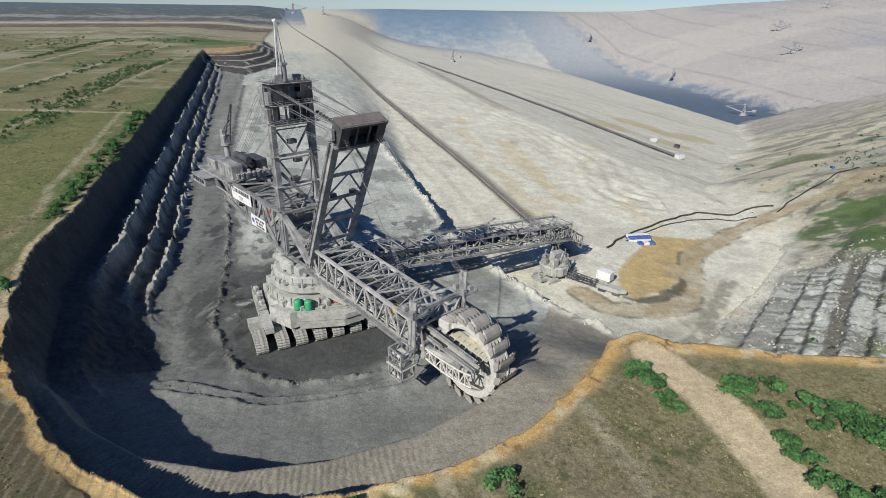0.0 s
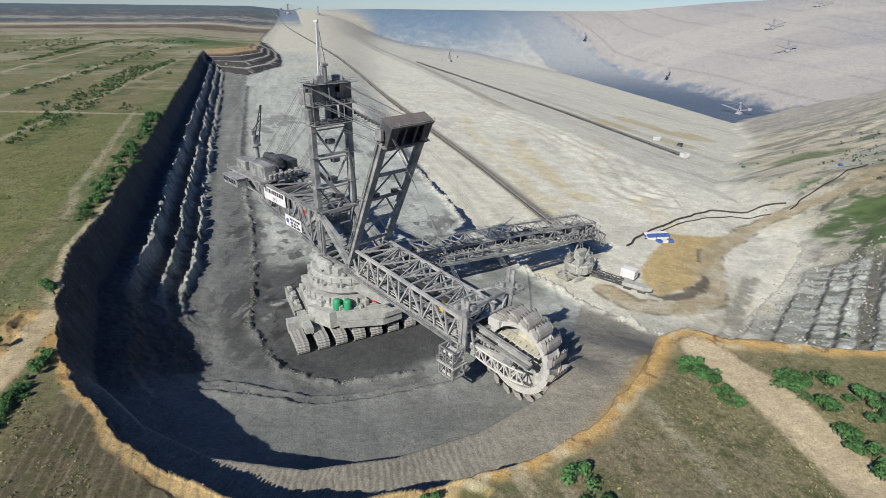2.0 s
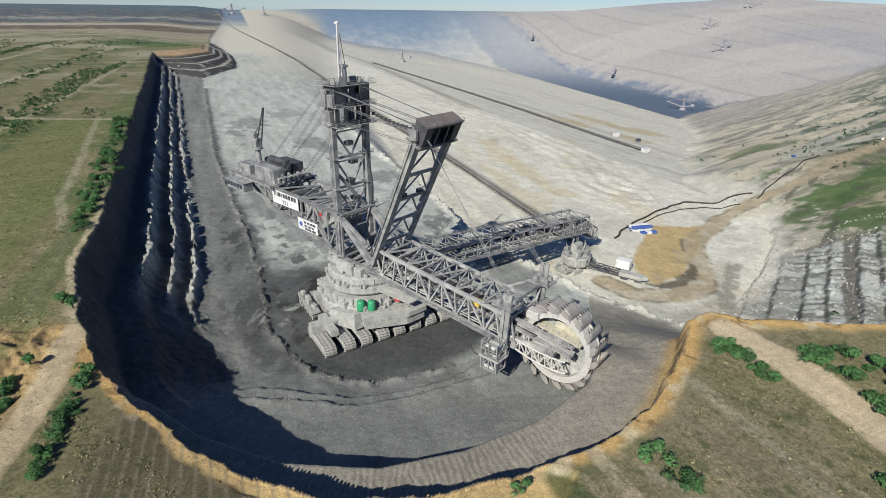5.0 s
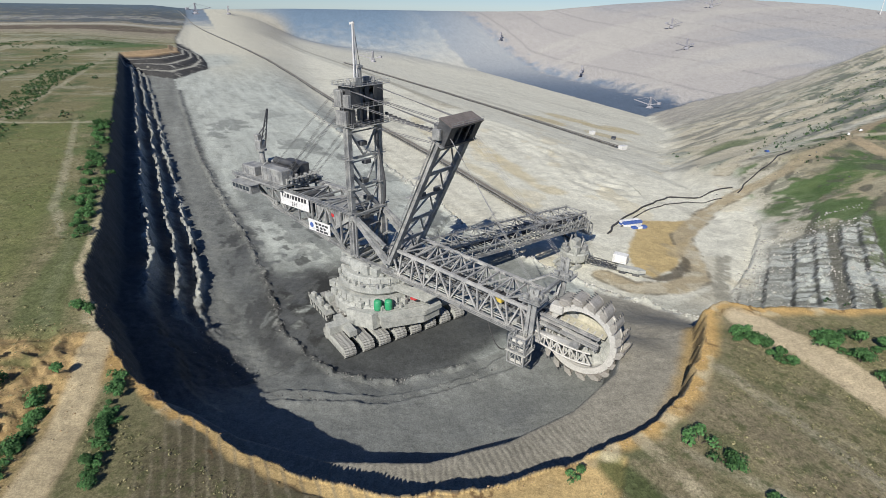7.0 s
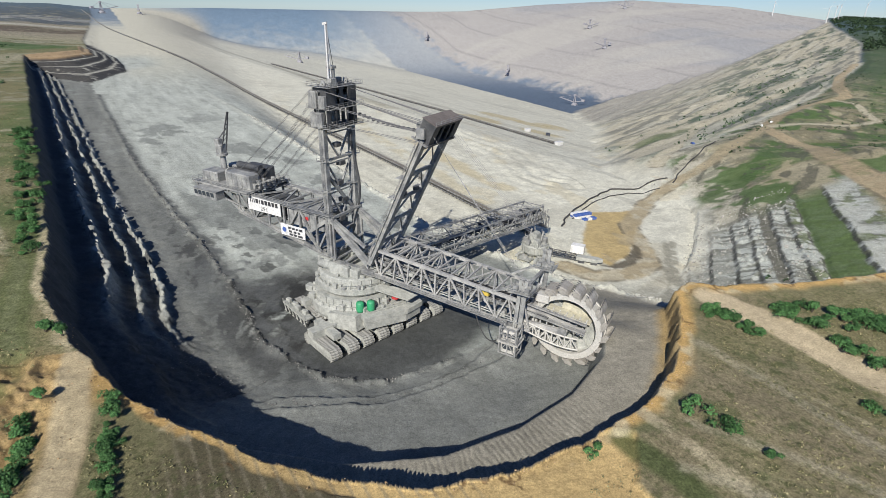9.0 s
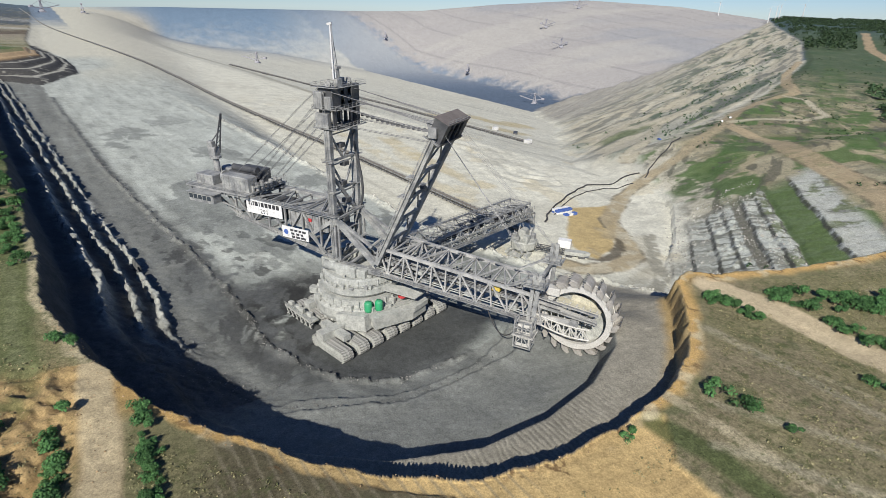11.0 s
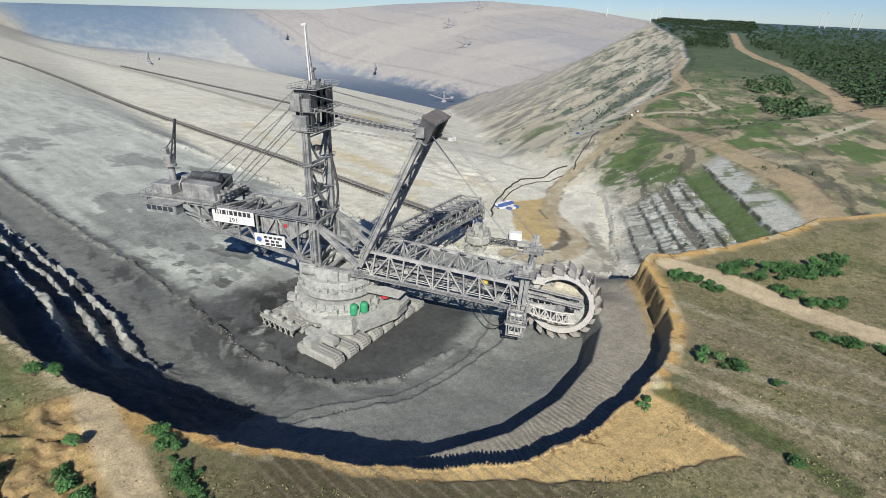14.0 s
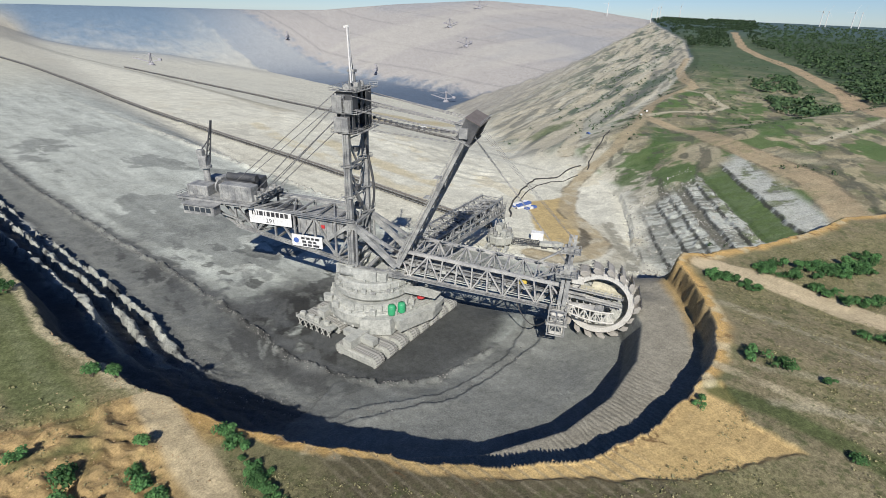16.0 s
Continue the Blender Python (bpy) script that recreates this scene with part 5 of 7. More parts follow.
def bucket_wheel():
    cx, cz, r = 60.3, 18.9, 9.9
    place = lambda a, rad, v: (cx + rad * math.cos(a), v, cz + rad * math.sin(a))
    n = 72

    def turned(profile, name, mat, parent, label="", smooth=True):
        bm = bmesh.new()
        rings = [[bm.verts.new(place(2 * math.pi * i / n, q, v)) for i in range(n)] for q, v in profile]
        for r0, r1 in zip(rings[:-1], rings[1:]):
            for i in range(n):
                bm.faces.new((r0[i], r0[(i + 1) % n], r1[(i + 1) % n], r1[i]))
        bmesh.ops.recalc_face_normals(bm, faces=bm.faces[:])
        return part(name, bm, mat, parent, label, smooth)

    wheel = turned([(8.2, 0.0), (9.9, 0.0), (9.9, 0.5), (9.7, 0.5), (9.7, 4.2), (9.9, 4.2), (9.9, 4.7), (8.6, 4.7), (8.6, 4.2), (9.2, 4.2), (9.2, 0.6), (8.2, 0.6), (8.2, 0.0)], "bucket_wheel", PALE, excavator, "huge bucket wheel with pale scoured rim", False)
    turned([(9.2, 4.3), (6.0, 5.2), (2.2, 5.8), (2.2, 5.3), (6.0, 4.8), (9.2, 4.1)], "wheel_disc", DUSTY, wheel, "conical wheel disc")
    turned([(2.3, 5.6), (2.3, 1.2), (1.4, 0.6), (0.1, 0.5)], "hub", STEEL, wheel)
    for i in range(18):
        a = 2 * math.pi * (i + 0.5) / 18
        bm = bmesh.new()
        add_beam(bm, place(a, 9.0, 4.1), place(a, 2.4, 5.2), 0.35, 0.5)
        part("spoke", bm, DUSTY, wheel)
    # buckets: curved scoops with a cutting lip and teeth
    first = None
    for i in range(18):
        a = 2 * math.pi * i / 18
        rot = Matrix.Translation((cx, 0, cz)) @ Matrix.Rotation(-a, 4, "Y")
        if first is None:
            bm = bmesh.new()
            prof = [(9.9, -1.55), (10.5, -1.35), (11.2, -0.8), (11.75, 0.1), (12.0, 1.1)]
            inner = [(9.9, -1.3), (10.45, -1.1), (11.05, -0.6), (11.55, 0.2), (11.85, 1.1)]
            rows = []
            for v in (-0.55, 0.1, 2.3, 4.6, 5.25):
                pinch = 0.45 if v in (-0.55, 5.25) else 0.0
                rows.append(([bm.verts.new((q - pinch, v, s)) for q, s in prof], [bm.verts.new((q - pinch, min(max(v, -0.4), 5.1), s)) for q, s in inner]))
            for (p0, q0), (p1, q1) in zip(rows[:-1], rows[1:]):
                for k in range(4):
                    bm.faces.new((p0[k], p0[k + 1], p1[k + 1], p1[k]))
                    bm.faces.new((q1[k], q1[k + 1], q0[k + 1], q0[k]))
                bm.faces.new((p0[4], q0[4], q1[4], p1[4]))
            for p0, q0 in (rows[0], rows[-1]):
                for k in range(4):
                    bm.faces.new((q0[k], q0[k + 1], p0[k + 1], p0[k]))
            # cheeks
            for v in (-0.5, 5.2):
                add_prism(bm, [(9.9, -1.5), (11.2, -0.8), (11.8, 1.0), (11.1, 1.3), (9.9, 0.4)], v - 0.1, v + 0.1, lambda x, y, c: (x, c, y))
            bmesh.ops.recalc_face_normals(bm, faces=bm.faces[:])
            first = part("bucket", bm, BUCKET, wheel, "worn steel bucket with cutting teeth")
            bm = bmesh.new()
            for v in (-0.4, 0.7, 1.8, 2.9, 4.0, 5.1):
                add_prism(bm, [(11.7, 0.7), (12.05, 1.0), (12.1, 1.8), (11.9, 1.2)], v - 0.14, v + 0.14, lambda x, y, c: (x, c, y))
            tooth = part("teeth", bm, DARK_STEEL, first)
            first.matrix_basis = rot
        else:
            b = new("bucket", first.data)
            b.parent = wheel
            tagged(b, "worn steel bucket with cutting teeth")
            b.matrix_basis = rot
            t = new("teeth", tooth.data)
            t.parent = b
    # the boom head inside the wheel: fork, belt, chute and the bowed lattice on the near side
    bm = bmesh.new()
    add_beam(bm, (49, -1.6, 22.0), (66.0, -1.6, 19.6), 1.0, 1.7)
    add_beam(bm, (49, -5.6, 20.2), (60.5, -2.2, 18.6), 0.9, 1.4)
    fork = part("wheel_fork", bm, LIGHT_STEEL, excavator, "wheel fork with walkways")
    bm = bmesh.new()
    add_beam(bm, (54, 2.2, 22.6), (66.5, 2.2, 21.2), 3.0, 0.35)
    part("chute_floor", bm, SANDY, fork, "sandy chute floor")
    bm = bmesh.new()
    add_prism(bm, [(57, 20.6), (63.5, 19.6), (65.4, 21.4), (64, 23.6), (58, 24.6)], 3.8, 4.0, lambda a, b, c: (a, c, b))
    part("chute_wall", bm, SANDY, fork)
    bm = bmesh.new()
    add_box(bm, (51.4, -1.2, 25.0), (55.0, 1.8, 27.2), 0.2)
    part("gear_housing", bm, PALE, fork, "pale gear housing")
    bm = bmesh.new()
    add_tube(bm, (60.3, -3.4, 18.9), (60.3, 1.2, 18.9), 1.3, n=18)
    part("wheel_shaft", bm, STEEL, fork)
    lo = [(49.5 + 15.5 * t, -6.2 + 3.6 * t, 18.6 - 6.6 * math.sin(t * 1.75) * 0.62) for t in (i / 9 for i in range(10))]
    hi = [(49.5 + 15.0 * t, -6.0 + 3.6 * t, 21.0 - 5.6 * math.sin(t * 1.6) * 0.60) for t in (i / 9 for i in range(10))]
    for line in (lo, hi):
        bm = bmesh.new()
        add_sweep(bm, line, 0.28, 6)
        part("chord", bm, PALE, fork)
    for i in range(9):
        beam_part("brace", fork, lo[i], hi[i], 0.3, 0.3, PALE)
        beam_part("brace", fork, lo[i] if i % 2 else hi[i], hi[i + 1] if i % 2 else lo[i + 1], 0.3, 0.3, PALE)
    for z, y in ((20.6, -3.6), (22.9, -3.0)):
        bm = bmesh.new()
        add_beam(bm, (50, y, z + 1.6), (66.5, y, z), 1.3, 0.12)
        part("walkway", bm, LIGHT_STEEL, fork)
        handrail(fork, [(50, y - 0.65, z + 1.7), (66.5, y - 0.65, z + 0.1)])
    for i in range(8):
        x = 51.5 + 1.9 * i
        beam_part("strut", fork, (x, -1.6, 21.6 - 0.14 * (x - 49)), (x + 0.6, -3.2, 19.4), 0.28, 0.28, LIGHT_STEEL)
        beam_part("strut", fork, (x, -1.6, 21.6 - 0.14 * (x - 49)), (x + 0.8, 1.6, 23.6 - 0.1 * (x - 49)), 0.28, 0.28, LIGHT_STEEL)


def tower():
    bm = bmesh.new()
    add_box(bm, (-19.6, -8.0, 70.2), (-14.6, 8.0, 70.7))
    head = part("tower_head", bm, DARK_STEEL, excavator, "dark boxed head of the tower")
    head.scale = (1, 0.84, 1)
    panels = [((-19.6, -8.0, 64.6), (-14.6, 8.0, 65.2)), ((-19.6, -8.0, 76.2), (-14.6, 8.0, 76.8))]
    for y0, y1 in ((-8.0, -3.4), (-1.0, 1.0), (3.4, 8.0)):
        panels += [((-14.9, y0, 70.7), (-14.6, y1, 76.2)), ((-19.6, y0, 70.7), (-19.3, y1, 76.2))]
    for y0, y1 in ((-8.0, -6.2), (-3.4, -2.7), (2.7, 3.4), (6.2, 8.0)):
        panels += [((-14.9, y0, 65.2), (-14.6, y1, 70.2)), ((-19.6, y0, 65.2), (-19.3, y1, 70.2))]
    for y in (-8.0, 7.7):
        panels += [((-18.6, y, 65.2), (-15.6, y + 0.3, 70.2)), ((-19.3, y, 70.7), (-14.9, y + 0.3, 76.2))]
    for lo, hi in panels:
        bm = bmesh.new()
        add_box(bm, lo, hi)
        part("head_panel", bm, DARK_STEEL, head)
    for z in (65.2, 70.8, 76.9):
        for x in (-21.2, -13.2):
            bm = bmesh.new()
            add_box(bm, (min(x, x + 0.8), -8.8, z - 0.12), (max(x, x + 0.8), 8.8, z))
            part("gallery", bm, STEEL, head)
            handrail(head, [(x, -8.8, z), (x, 8.8, z)])
        for y in (-9.4, 8.5):
            bm = bmesh.new()
            add_box(bm, (-21.2, y, z - 0.12), (-12.8, y + 0.9, z))
            part("gallery", bm, STEEL, head)
            handrail(head, [(-21.2, y if y < 0 else y + 0.9, z), (-12.8, y if y < 0 else y + 0.9, z)])
    for lo, hi in (((-20.4, -9.6, 70.9), (-17.4, -8.1, 75.6)), ((-16.6, -9.5, 70.9), (-14.4, -8.1, 74.4)), ((-20.2, -9.5, 65.4), (-15.8, -8.1, 69.6)), ((-21.4, -6.4, 70.9), (-19.7, -3.4, 74.0)), ((-21.3, 2.0, 65.4), (-19.7, 5.6, 69.0)), ((-14.5, -7.0, 77.0), (-13.2, -4.0, 79.2)), ((-20.4, 3.6, 76.9), (-18.8, 6.6, 78.4))):
        bm = bmesh.new()
        add_box(bm, lo, hi, 0.12)
        cabin = part("equipment_cabin", bm, STEEL, head, "grey equipment cabin")
        for q in (0.25, 0.5, 0.75):
            x = lo[0] + (hi[0] - lo[0]) * q
            beam_part("cabin_rib", cabin, (x, lo[1] - 0.03, lo[2] + 0.2), (x, lo[1] - 0.03, hi[2] - 0.2), 0.14, 0.1)
    for y in (-6.0, 6.0):
        bm = bmesh.new()
        add_tube(bm, (-17.1, y - 0.2, 77.6), (-17.1, y + 0.2, 77.6), 0.95, n=24)
        add_tube(bm, (-17.1, y - 0.45, 77.6), (-17.1, y + 0.45, 77.6), 0.3, n=12)
        part("sheave", bm, STEEL, head, "rope sheave")
        for dx in (-1.2, 1.2):
            beam_part("sheave_bracket", head, (-17.1 + dx, y + 0.6, 76.8), (-17.1, y + 0.6, 77.8), 0.3, 0.3)
    for y in (-7.2, -4.0, 3.0, 6.6):
        bm = bmesh.new()
        add_tube(bm, (-19.0, y, 73.0), (-15.2, y, 73.0), 0.9, n=14)
        part("rope_drum", bm, STEEL, head)
    for y in (-6.5, 6.5):
        bm = bmesh.new()
        add_box(bm, (-18.1, y - 0.8, 20.0), (-16.1, y + 0.8, 64.6))
        leg = part("tower_leg", bm, STEEL, excavator, "box-section tower leg")
        for i in range(19):
            z = 24 + 2.15 * i
            beam_part("leg_stiffener", leg, (-18.2, y, z), (-16.0, y, z), 1.8, 0.14)
        side = math.copysign(1.3, y)
        bm = bmesh.new()
        for dx in (-0.35, 0.35):
            add_beam(bm, (-17.1 + dx, y + side, 22), (-17.1 + dx, y + side, 76), 0.1)
        for i in range(60):
            add_beam(bm, (-17.45, y + side, 23 + 0.88 * i), (-16.75, y + side, 23 + 0.88 * i), 0.07)
        part("ladder", bm, STEEL, leg)
        for z in (45.5, 55.0):
            bm = bmesh.new()
            add_box(bm, (-18.9, y - 1.5, z), (-15.3, y + 1.5, z + 0.15))
            part("landing", bm, STEEL, leg)
            handrail(leg, [(-18.9, y + side * 1.15, z), (-15.3, y + side * 1.15, z)])
    levels = [36, 45.5, 55, 64.2]
    for i, z in enumerate(levels):
        beam_part("tower_brace", excavator, (-17.1, -5.4, z), (-17.1, 5.4, z), 0.6, 0.7)
        beam_part("tower_brace", excavator, (-17.1, -5.4, z - 1.2), (-17.1, 5.4, z - 1.2), 0.35, 0.35)
        if i < 3:
            z2 = levels[i + 1]
            beam_part("tower_brace", excavator, (-17.1, -5.4, z2 - 1.2), (-17.1, 0, z), 0.5, 0.5)
            beam_part("tower_brace", excavator, (-17.1, 5.4, z2 - 1.2), (-17.1, 0, z), 0.5, 0.5)
    beam_part("tower_brace", excavator, (-17.1, -5.4, 50), (-17.1, 5.4, 37), 0.9, 0.9)
    for i in range(5):
        bm = bmesh.new()
        z = 58.4 - 6 * i
        add_box(bm, (-18.3, -1.6 + (i % 2) * 1.4, z), (-16.4, 0.9 + (i % 2) * 1.4, z + 1.3), 0.1)
        part("hoist_box", bm, DARK_STEEL, excavator)
    # festooned cable on the tower
    bm = bmesh.new()
    pts = [(-16.0 + 3.2 * math.sin(t * 3.0) * t, 4.6 + 1.6 * t, 62 - 25 * t) for t in (i / 14 for i in range(15))]
    add_sweep(bm, pts, 0.42)
    part("cable_chain", bm, DARK_STEEL, excavator)
    # jib on top
    bm = bmesh.new()
    add_tube(bm, (-17.1, -0.9, 70.7), (-17.1, -0.9, 82.0), 1.1, 0.95, 18)
    add_box(bm, (-18.2, -1.9, 81.4), (-16.0, 0.2, 82.2), 0.15)
    jib = part("crane_column", bm, STEEL, excavator, "slewing column of the top crane")
    for dy in (-0.55, 0.55):
        bm = bmesh.new()
        add_beam(bm, (-16.4, -2.6 + dy, 78.6), (-17.6, -1.6 + dy * 0.3, 93.4), 0.34, 0.42)
        part("crane_jib", bm, LIGHT_PAINT, jib, "pale slender jib")
    for i in range(7):
        q = 0.06 + 0.13 * i
        beam_part("jib_lacing", jib, lerp((-16.4, -3.15, 78.6), (-17.6, -1.76, 93.4), q), lerp((-16.4, -2.05, 78.6), (-17.6, -1.44, 93.4), q + 0.1), 0.14, 0.14, LIGHT_PAINT)
    beam_part("jib_tip", jib, (-18.6, -1.8, 93.3), (-17.2, -1.5, 93.6), 0.5, 0.6, LIGHT_PAINT)
    for dy in (-0.8, 0.8):
        beam_part("jib_stay", jib, (-17.1, -0.9 + dy, 82.0), (-17.6, -1.5 + dy * 0.3, 92.0), 0.12, 0.12, DARK_STEEL)
    beam_part("jib_foot", jib, (-17.1, -0.9, 79.0), (-16.4, -2.6, 78.6), 0.7, 0.7)
    # heavy raking stays at the tower's foot
    for y in (-6.5, 6.5):
        beam_part("raking_stay", excavator, (-16.6, y, 37.0), (-2.0, y, 24.4), 1.5, 1.7)
        beam_part("raking_stay", excavator, (-17.6, y, 36.0), (-30, y, 27.2), 1.1, 1.2)
        beam_part("foot_girder", excavator, (-22, y, 21.6), (0, y, 21.6), 1.4, 1.8)
        beam_part("foot_girder", excavator, (-17, y, 37.4), (-3, y, 30), 0.9, 0.9)
    for x in (-19, -12, -5, 0):
        beam_part("foot_girder", excavator, (x, -6.5, 22.0), (x, 6.5, 22.0), 0.9, 1.3)
        beam_part("foot_girder", excavator, (x, -6.5, 22.0), (x + 5, 6.5, 28.0), 0.6, 0.6)


def strut():
    feet = ((-1.5, -6.2, 24.5), (-1.5, 6.2, 24.5))
    tops = ((18.2, -6.6, 66.0), (18.2, 6.6, 66.0))
    for f, t in zip(feet, tops):
        bm = bmesh.new()
        add_beam(bm, f, t, 2.0, 1.5, (1, 0, 0))
        leg = part("strut_leg", bm, STEEL, excavator, "raking box-section strut leg")
        bm = bmesh.new()
        side = math.copysign(1.15, f[1])
        for a, b in ((0.06, 0.98),):
            add_beam(bm, lerp(f, t, a)[:1] + (f[1] + side, lerp(f, t, a)[2] + 0.8), lerp(f, t, b)[:1] + (t[1] + side, lerp(f, t, b)[2] + 0.8), 0.9, 0.12)
        part("stairway", bm, STEEL, leg)
        handrail(leg, [(lerp(f, t, q)[0] - 0.4, f[1] + side * 1.4, lerp(f, t, q)[2] + 1.0) for q in (0.06, 0.3, 0.6, 0.98)])
        for q in (0.55, 0.7):
            c = lerp(f, t, q)
            bm = bmesh.new()
            add_box(bm, (c[0] - 2.4, c[1] - 1.6, c[2] + 1.0), (c[0] + 0.4, c[1] + 1.6, c[2] + 1.2))
            part("landing", bm, STEEL, leg)
    n = 5
    for i in range(1, n + 1):
        q = i / n * 0.94
        a, b = lerp(feet[0], tops[0], q), lerp(feet[1], tops[1], q)
        beam_part("strut_brace", excavator, a, b, 0.55, 0.9)
        a0, b0 = lerp(feet[0], tops[0], q - 0.94 / n), lerp(feet[1], tops[1], q - 0.94 / n)
        beam_part("strut_brace", excavator, a0, lerp(a, b, 0.5), 0.42, 0.42)
        beam_part("strut_brace", excavator, b0, lerp(a, b, 0.5), 0.42, 0.42)
        for k in (0.25, 0.75):
            bm = bmesh.new()
            c = lerp(a, b, k)
            add_box(bm, (c[0] - 0.7, c[1] - 0.8, c[2] + 0.4), (c[0] + 0.5, c[1] + 0.8, c[2] + 1.5))
            if i in (3, 5):
                part("sheave_block", bm, DARK_STEEL, excavator)
            else:
                bm.free()
    # head: box with a broad opening below the roof
    ax = Vector((19.7, 0, 41.5)).normalized()
    bm = bmesh.new()
    pl = lambda a, b, c: (18.6 + a * ax.x - b * ax.z, c, 67.2 + a * ax.z + b * ax.x)
    add_prism(bm, [(3.6, -2.2), (4.2, -2.2), (4.2, 2.2), (3.6, 2.2)], -8.4, 8.4, pl)
    add_prism(bm, [(-2.2, -2.4), (-1.6, -2.4), (-1.6, 2.4), (-2.2, 2.4)], -8.2, 8.2, pl)
    add_prism(bm, [(-1.6, 1.7), (3.6, 1.7), (3.6, 2.1), (-1.6, 2.1)], -8.2, 8.2, pl)
    for c0, c1 in ((-8.2, -5.0), (-2.6, -1.9), (1.9, 2.6), (5.0, 8.2)):
        add_prism(bm, [(-1.6, -2.1), (3.6, -2.1), (3.6, -1.7), (-1.6, -1.7)], c0, c1, pl)
    for c in (-8.2, 7.9):
        add_prism(bm, [(-1.6, -1.7), (3.6, -1.7), (3.6, 1.7), (-1.6, 1.7)], c, c + 0.3, pl)
    head = part("strut_head", bm, DARK_STEEL, excavator, "dark box head of the raking strut")
    head.scale = (1, 0.84, 1)
    bm = bmesh.new()
    add_prism(bm, [(4.2, -2.4), (4.35, -2.4), (4.35, 2.4), (4.2, 2.4)], -8.6, 8.6, pl)
    part("head_roof", bm, RUSTY, head, "dark brown-grey roof sheet")
    for c in (-9.4, 9.4):
        bm = bmesh.new()
        add_prism(bm, [(-2.0, -2.4), (-1.8, -2.4), (-1.8, 3.0), (-2.0, 3.0)], min(c, c * 0.87), max(c, c * 0.87), pl)
        add_box(bm, (17.0, c - 0.6, 66.6), (19.4, c + 0.6, 69.4), 0.1)
        part("side_landing", bm, STEEL, head)
    handrail(head, [pl(4.3, -2.3, -8.5), pl(4.3, -2.3, 8.5)], 1.0)
    for c in (-6.0, -3.6, 3.6, 6.0):
        bm = bmesh.new()
        p = pl(1.0, 3.0, c)
        add_tube(bm, (p[0], p[1] - 0.3, p[2]), (p[0], p[1] + 0.3, p[2]), 1.2, n=18)
        part("sheave", bm, STEEL, head)


def counterweight():
    bm = bmesh.new()
    add_box(bm, (-56, -4.5, 31.6), (-16, 4.5, 31.8))
    boom = part("counterweight_boom", bm, STEEL, excavator, "lattice counterweight boom")
    st = bays(((-15, -7, 23.0), (-58, -7, 31.4)), ((-15, 7, 23.0), (-58, 7, 31.4)), ((-15, -7, 37.4), (-58, -7, 38.4)), ((-15, 7, 37.4), (-58, 7, 38.4)), 6)
    truss(boom, st, 1.0, 0.6)
    bm = bmesh.new()
    add_box(bm, (-36, -6.2, 31.2), (-20, 6.2, 36.6), 0.3)
    bal = part("ballast_bin", bm, STEEL, boom, "ribbed grey ballast bin")
    for i in range(7):
        x = -35 + 2.3 * i
        beam_part("rib", bal, (x, -6.35, 31.4), (x, -6.35, 36.4), 0.25, 0.3)
    bm = bmesh.new()
    add_box(bm, (-56, -5.6, 32.0), (-39, 5.6, 36.2), 0.3)
    part("switch_house", bm, DARK_STEEL, boom)
    bm = bmesh.new()
    add_box(bm, (-27.4, -6.42, 33.9), (-26.2, -6.3, 35.0))
    part("hatch", bm, RED, bal, "small red hatch")
    for v in (-8.0, 8.0):
        bm = bmesh.new()
        add_beam(bm, (-15, v, 38.0), (-58, v, 39.0), 1.2, 0.12)
        part("walkway", bm, STEEL, boom)
        handrail(boom, [(-15, v * 1.06, 38.1), (-58, v * 1.06, 39.1)])
        bm = bmesh.new()
        add_beam(bm, (-17, v * 0.98, 23.4), (-58, v * 0.98, 31.2), 0.9, 0.1)
        part("walkway", bm, STEEL, boom)
        handrail(boom, [(-17, v, 23.5), (-58, v, 31.3)])
    # stairs
    bm = bmesh.new()
    add_beam(bm, (-20, -8.0, 25.0), (-27, -8.0, 31.4), 0.9, 0.2)
    part("stairs", bm, STEEL, boom)
    # sign boards: lettering kept as bars
    bm = bmesh.new()
    add_box(bm, (-52.3, -7.95, 33.4), (-37.0, -7.75, 38.4))
    sign = part("sign_board", bm, WHITE, excavator, "large white sign board with black lettering")
    # company word and number as plain bars
    for row in ((-51.2, -50.7), (-50.2, -49.9), (-49.4, -48.9), (-48.5, -47.2), (-46.7, -46.3), (-45.8, -44.6), (-44.2, -42.9), (-42.5, -41.3), (-40.9, -39.7), (-39.3, -38.1)):
        bm = bmesh.new()
        add_box(bm, (row[0], -7.99, 36.2), (row[1], -7.955, 37.7))
        part("letter_bar", bm, BLACK, sign)
    lettering(sign, "291", (-44.6, -7.99, 33.9), 2.1)
    bm = bmesh.new()
    add_box(bm, (-37.0, -8.5, 27.6), (-26.2, -8.3, 31.6))
    sign = part("sign_board", bm, WHITE, excavator, "smaller white sign board with bars of lettering")
    for z, spans in ((30.2, ((-33.6, -32.4), (-31.9, -30.6), (-30.1, -29.1), (-28.8, -27.2))), (29.0, ((-33.4, -32.0), (-31.2, -30.0), (-29.4, -28.4))), (27.9, ((-33.2, -31.8), (-31.4, -29.9), (-29.5, -27.4)))):
        for x0, x1 in spans:
            bm = bmesh.new()
            add_box(bm, (x0, -8.54, z), (x1, -8.505, z + 0.75))
            part("letter_bar", bm, BLACK, sign)
    bm = bmesh.new()
    add_tube(bm, (-35.4, -8.54, 29.6), (-35.4, -8.5, 29.6), 0.9, n=20)
    part("emblem_disc", bm, BLUE, sign)
    # machinery platform
    bm = bmesh.new()
    add_box(bm, (-78, -10, 39.4), (-50, 10, 40.0))
    deck = part("winch_deck", bm, STEEL, excavator, "winch deck at the counterweight end")
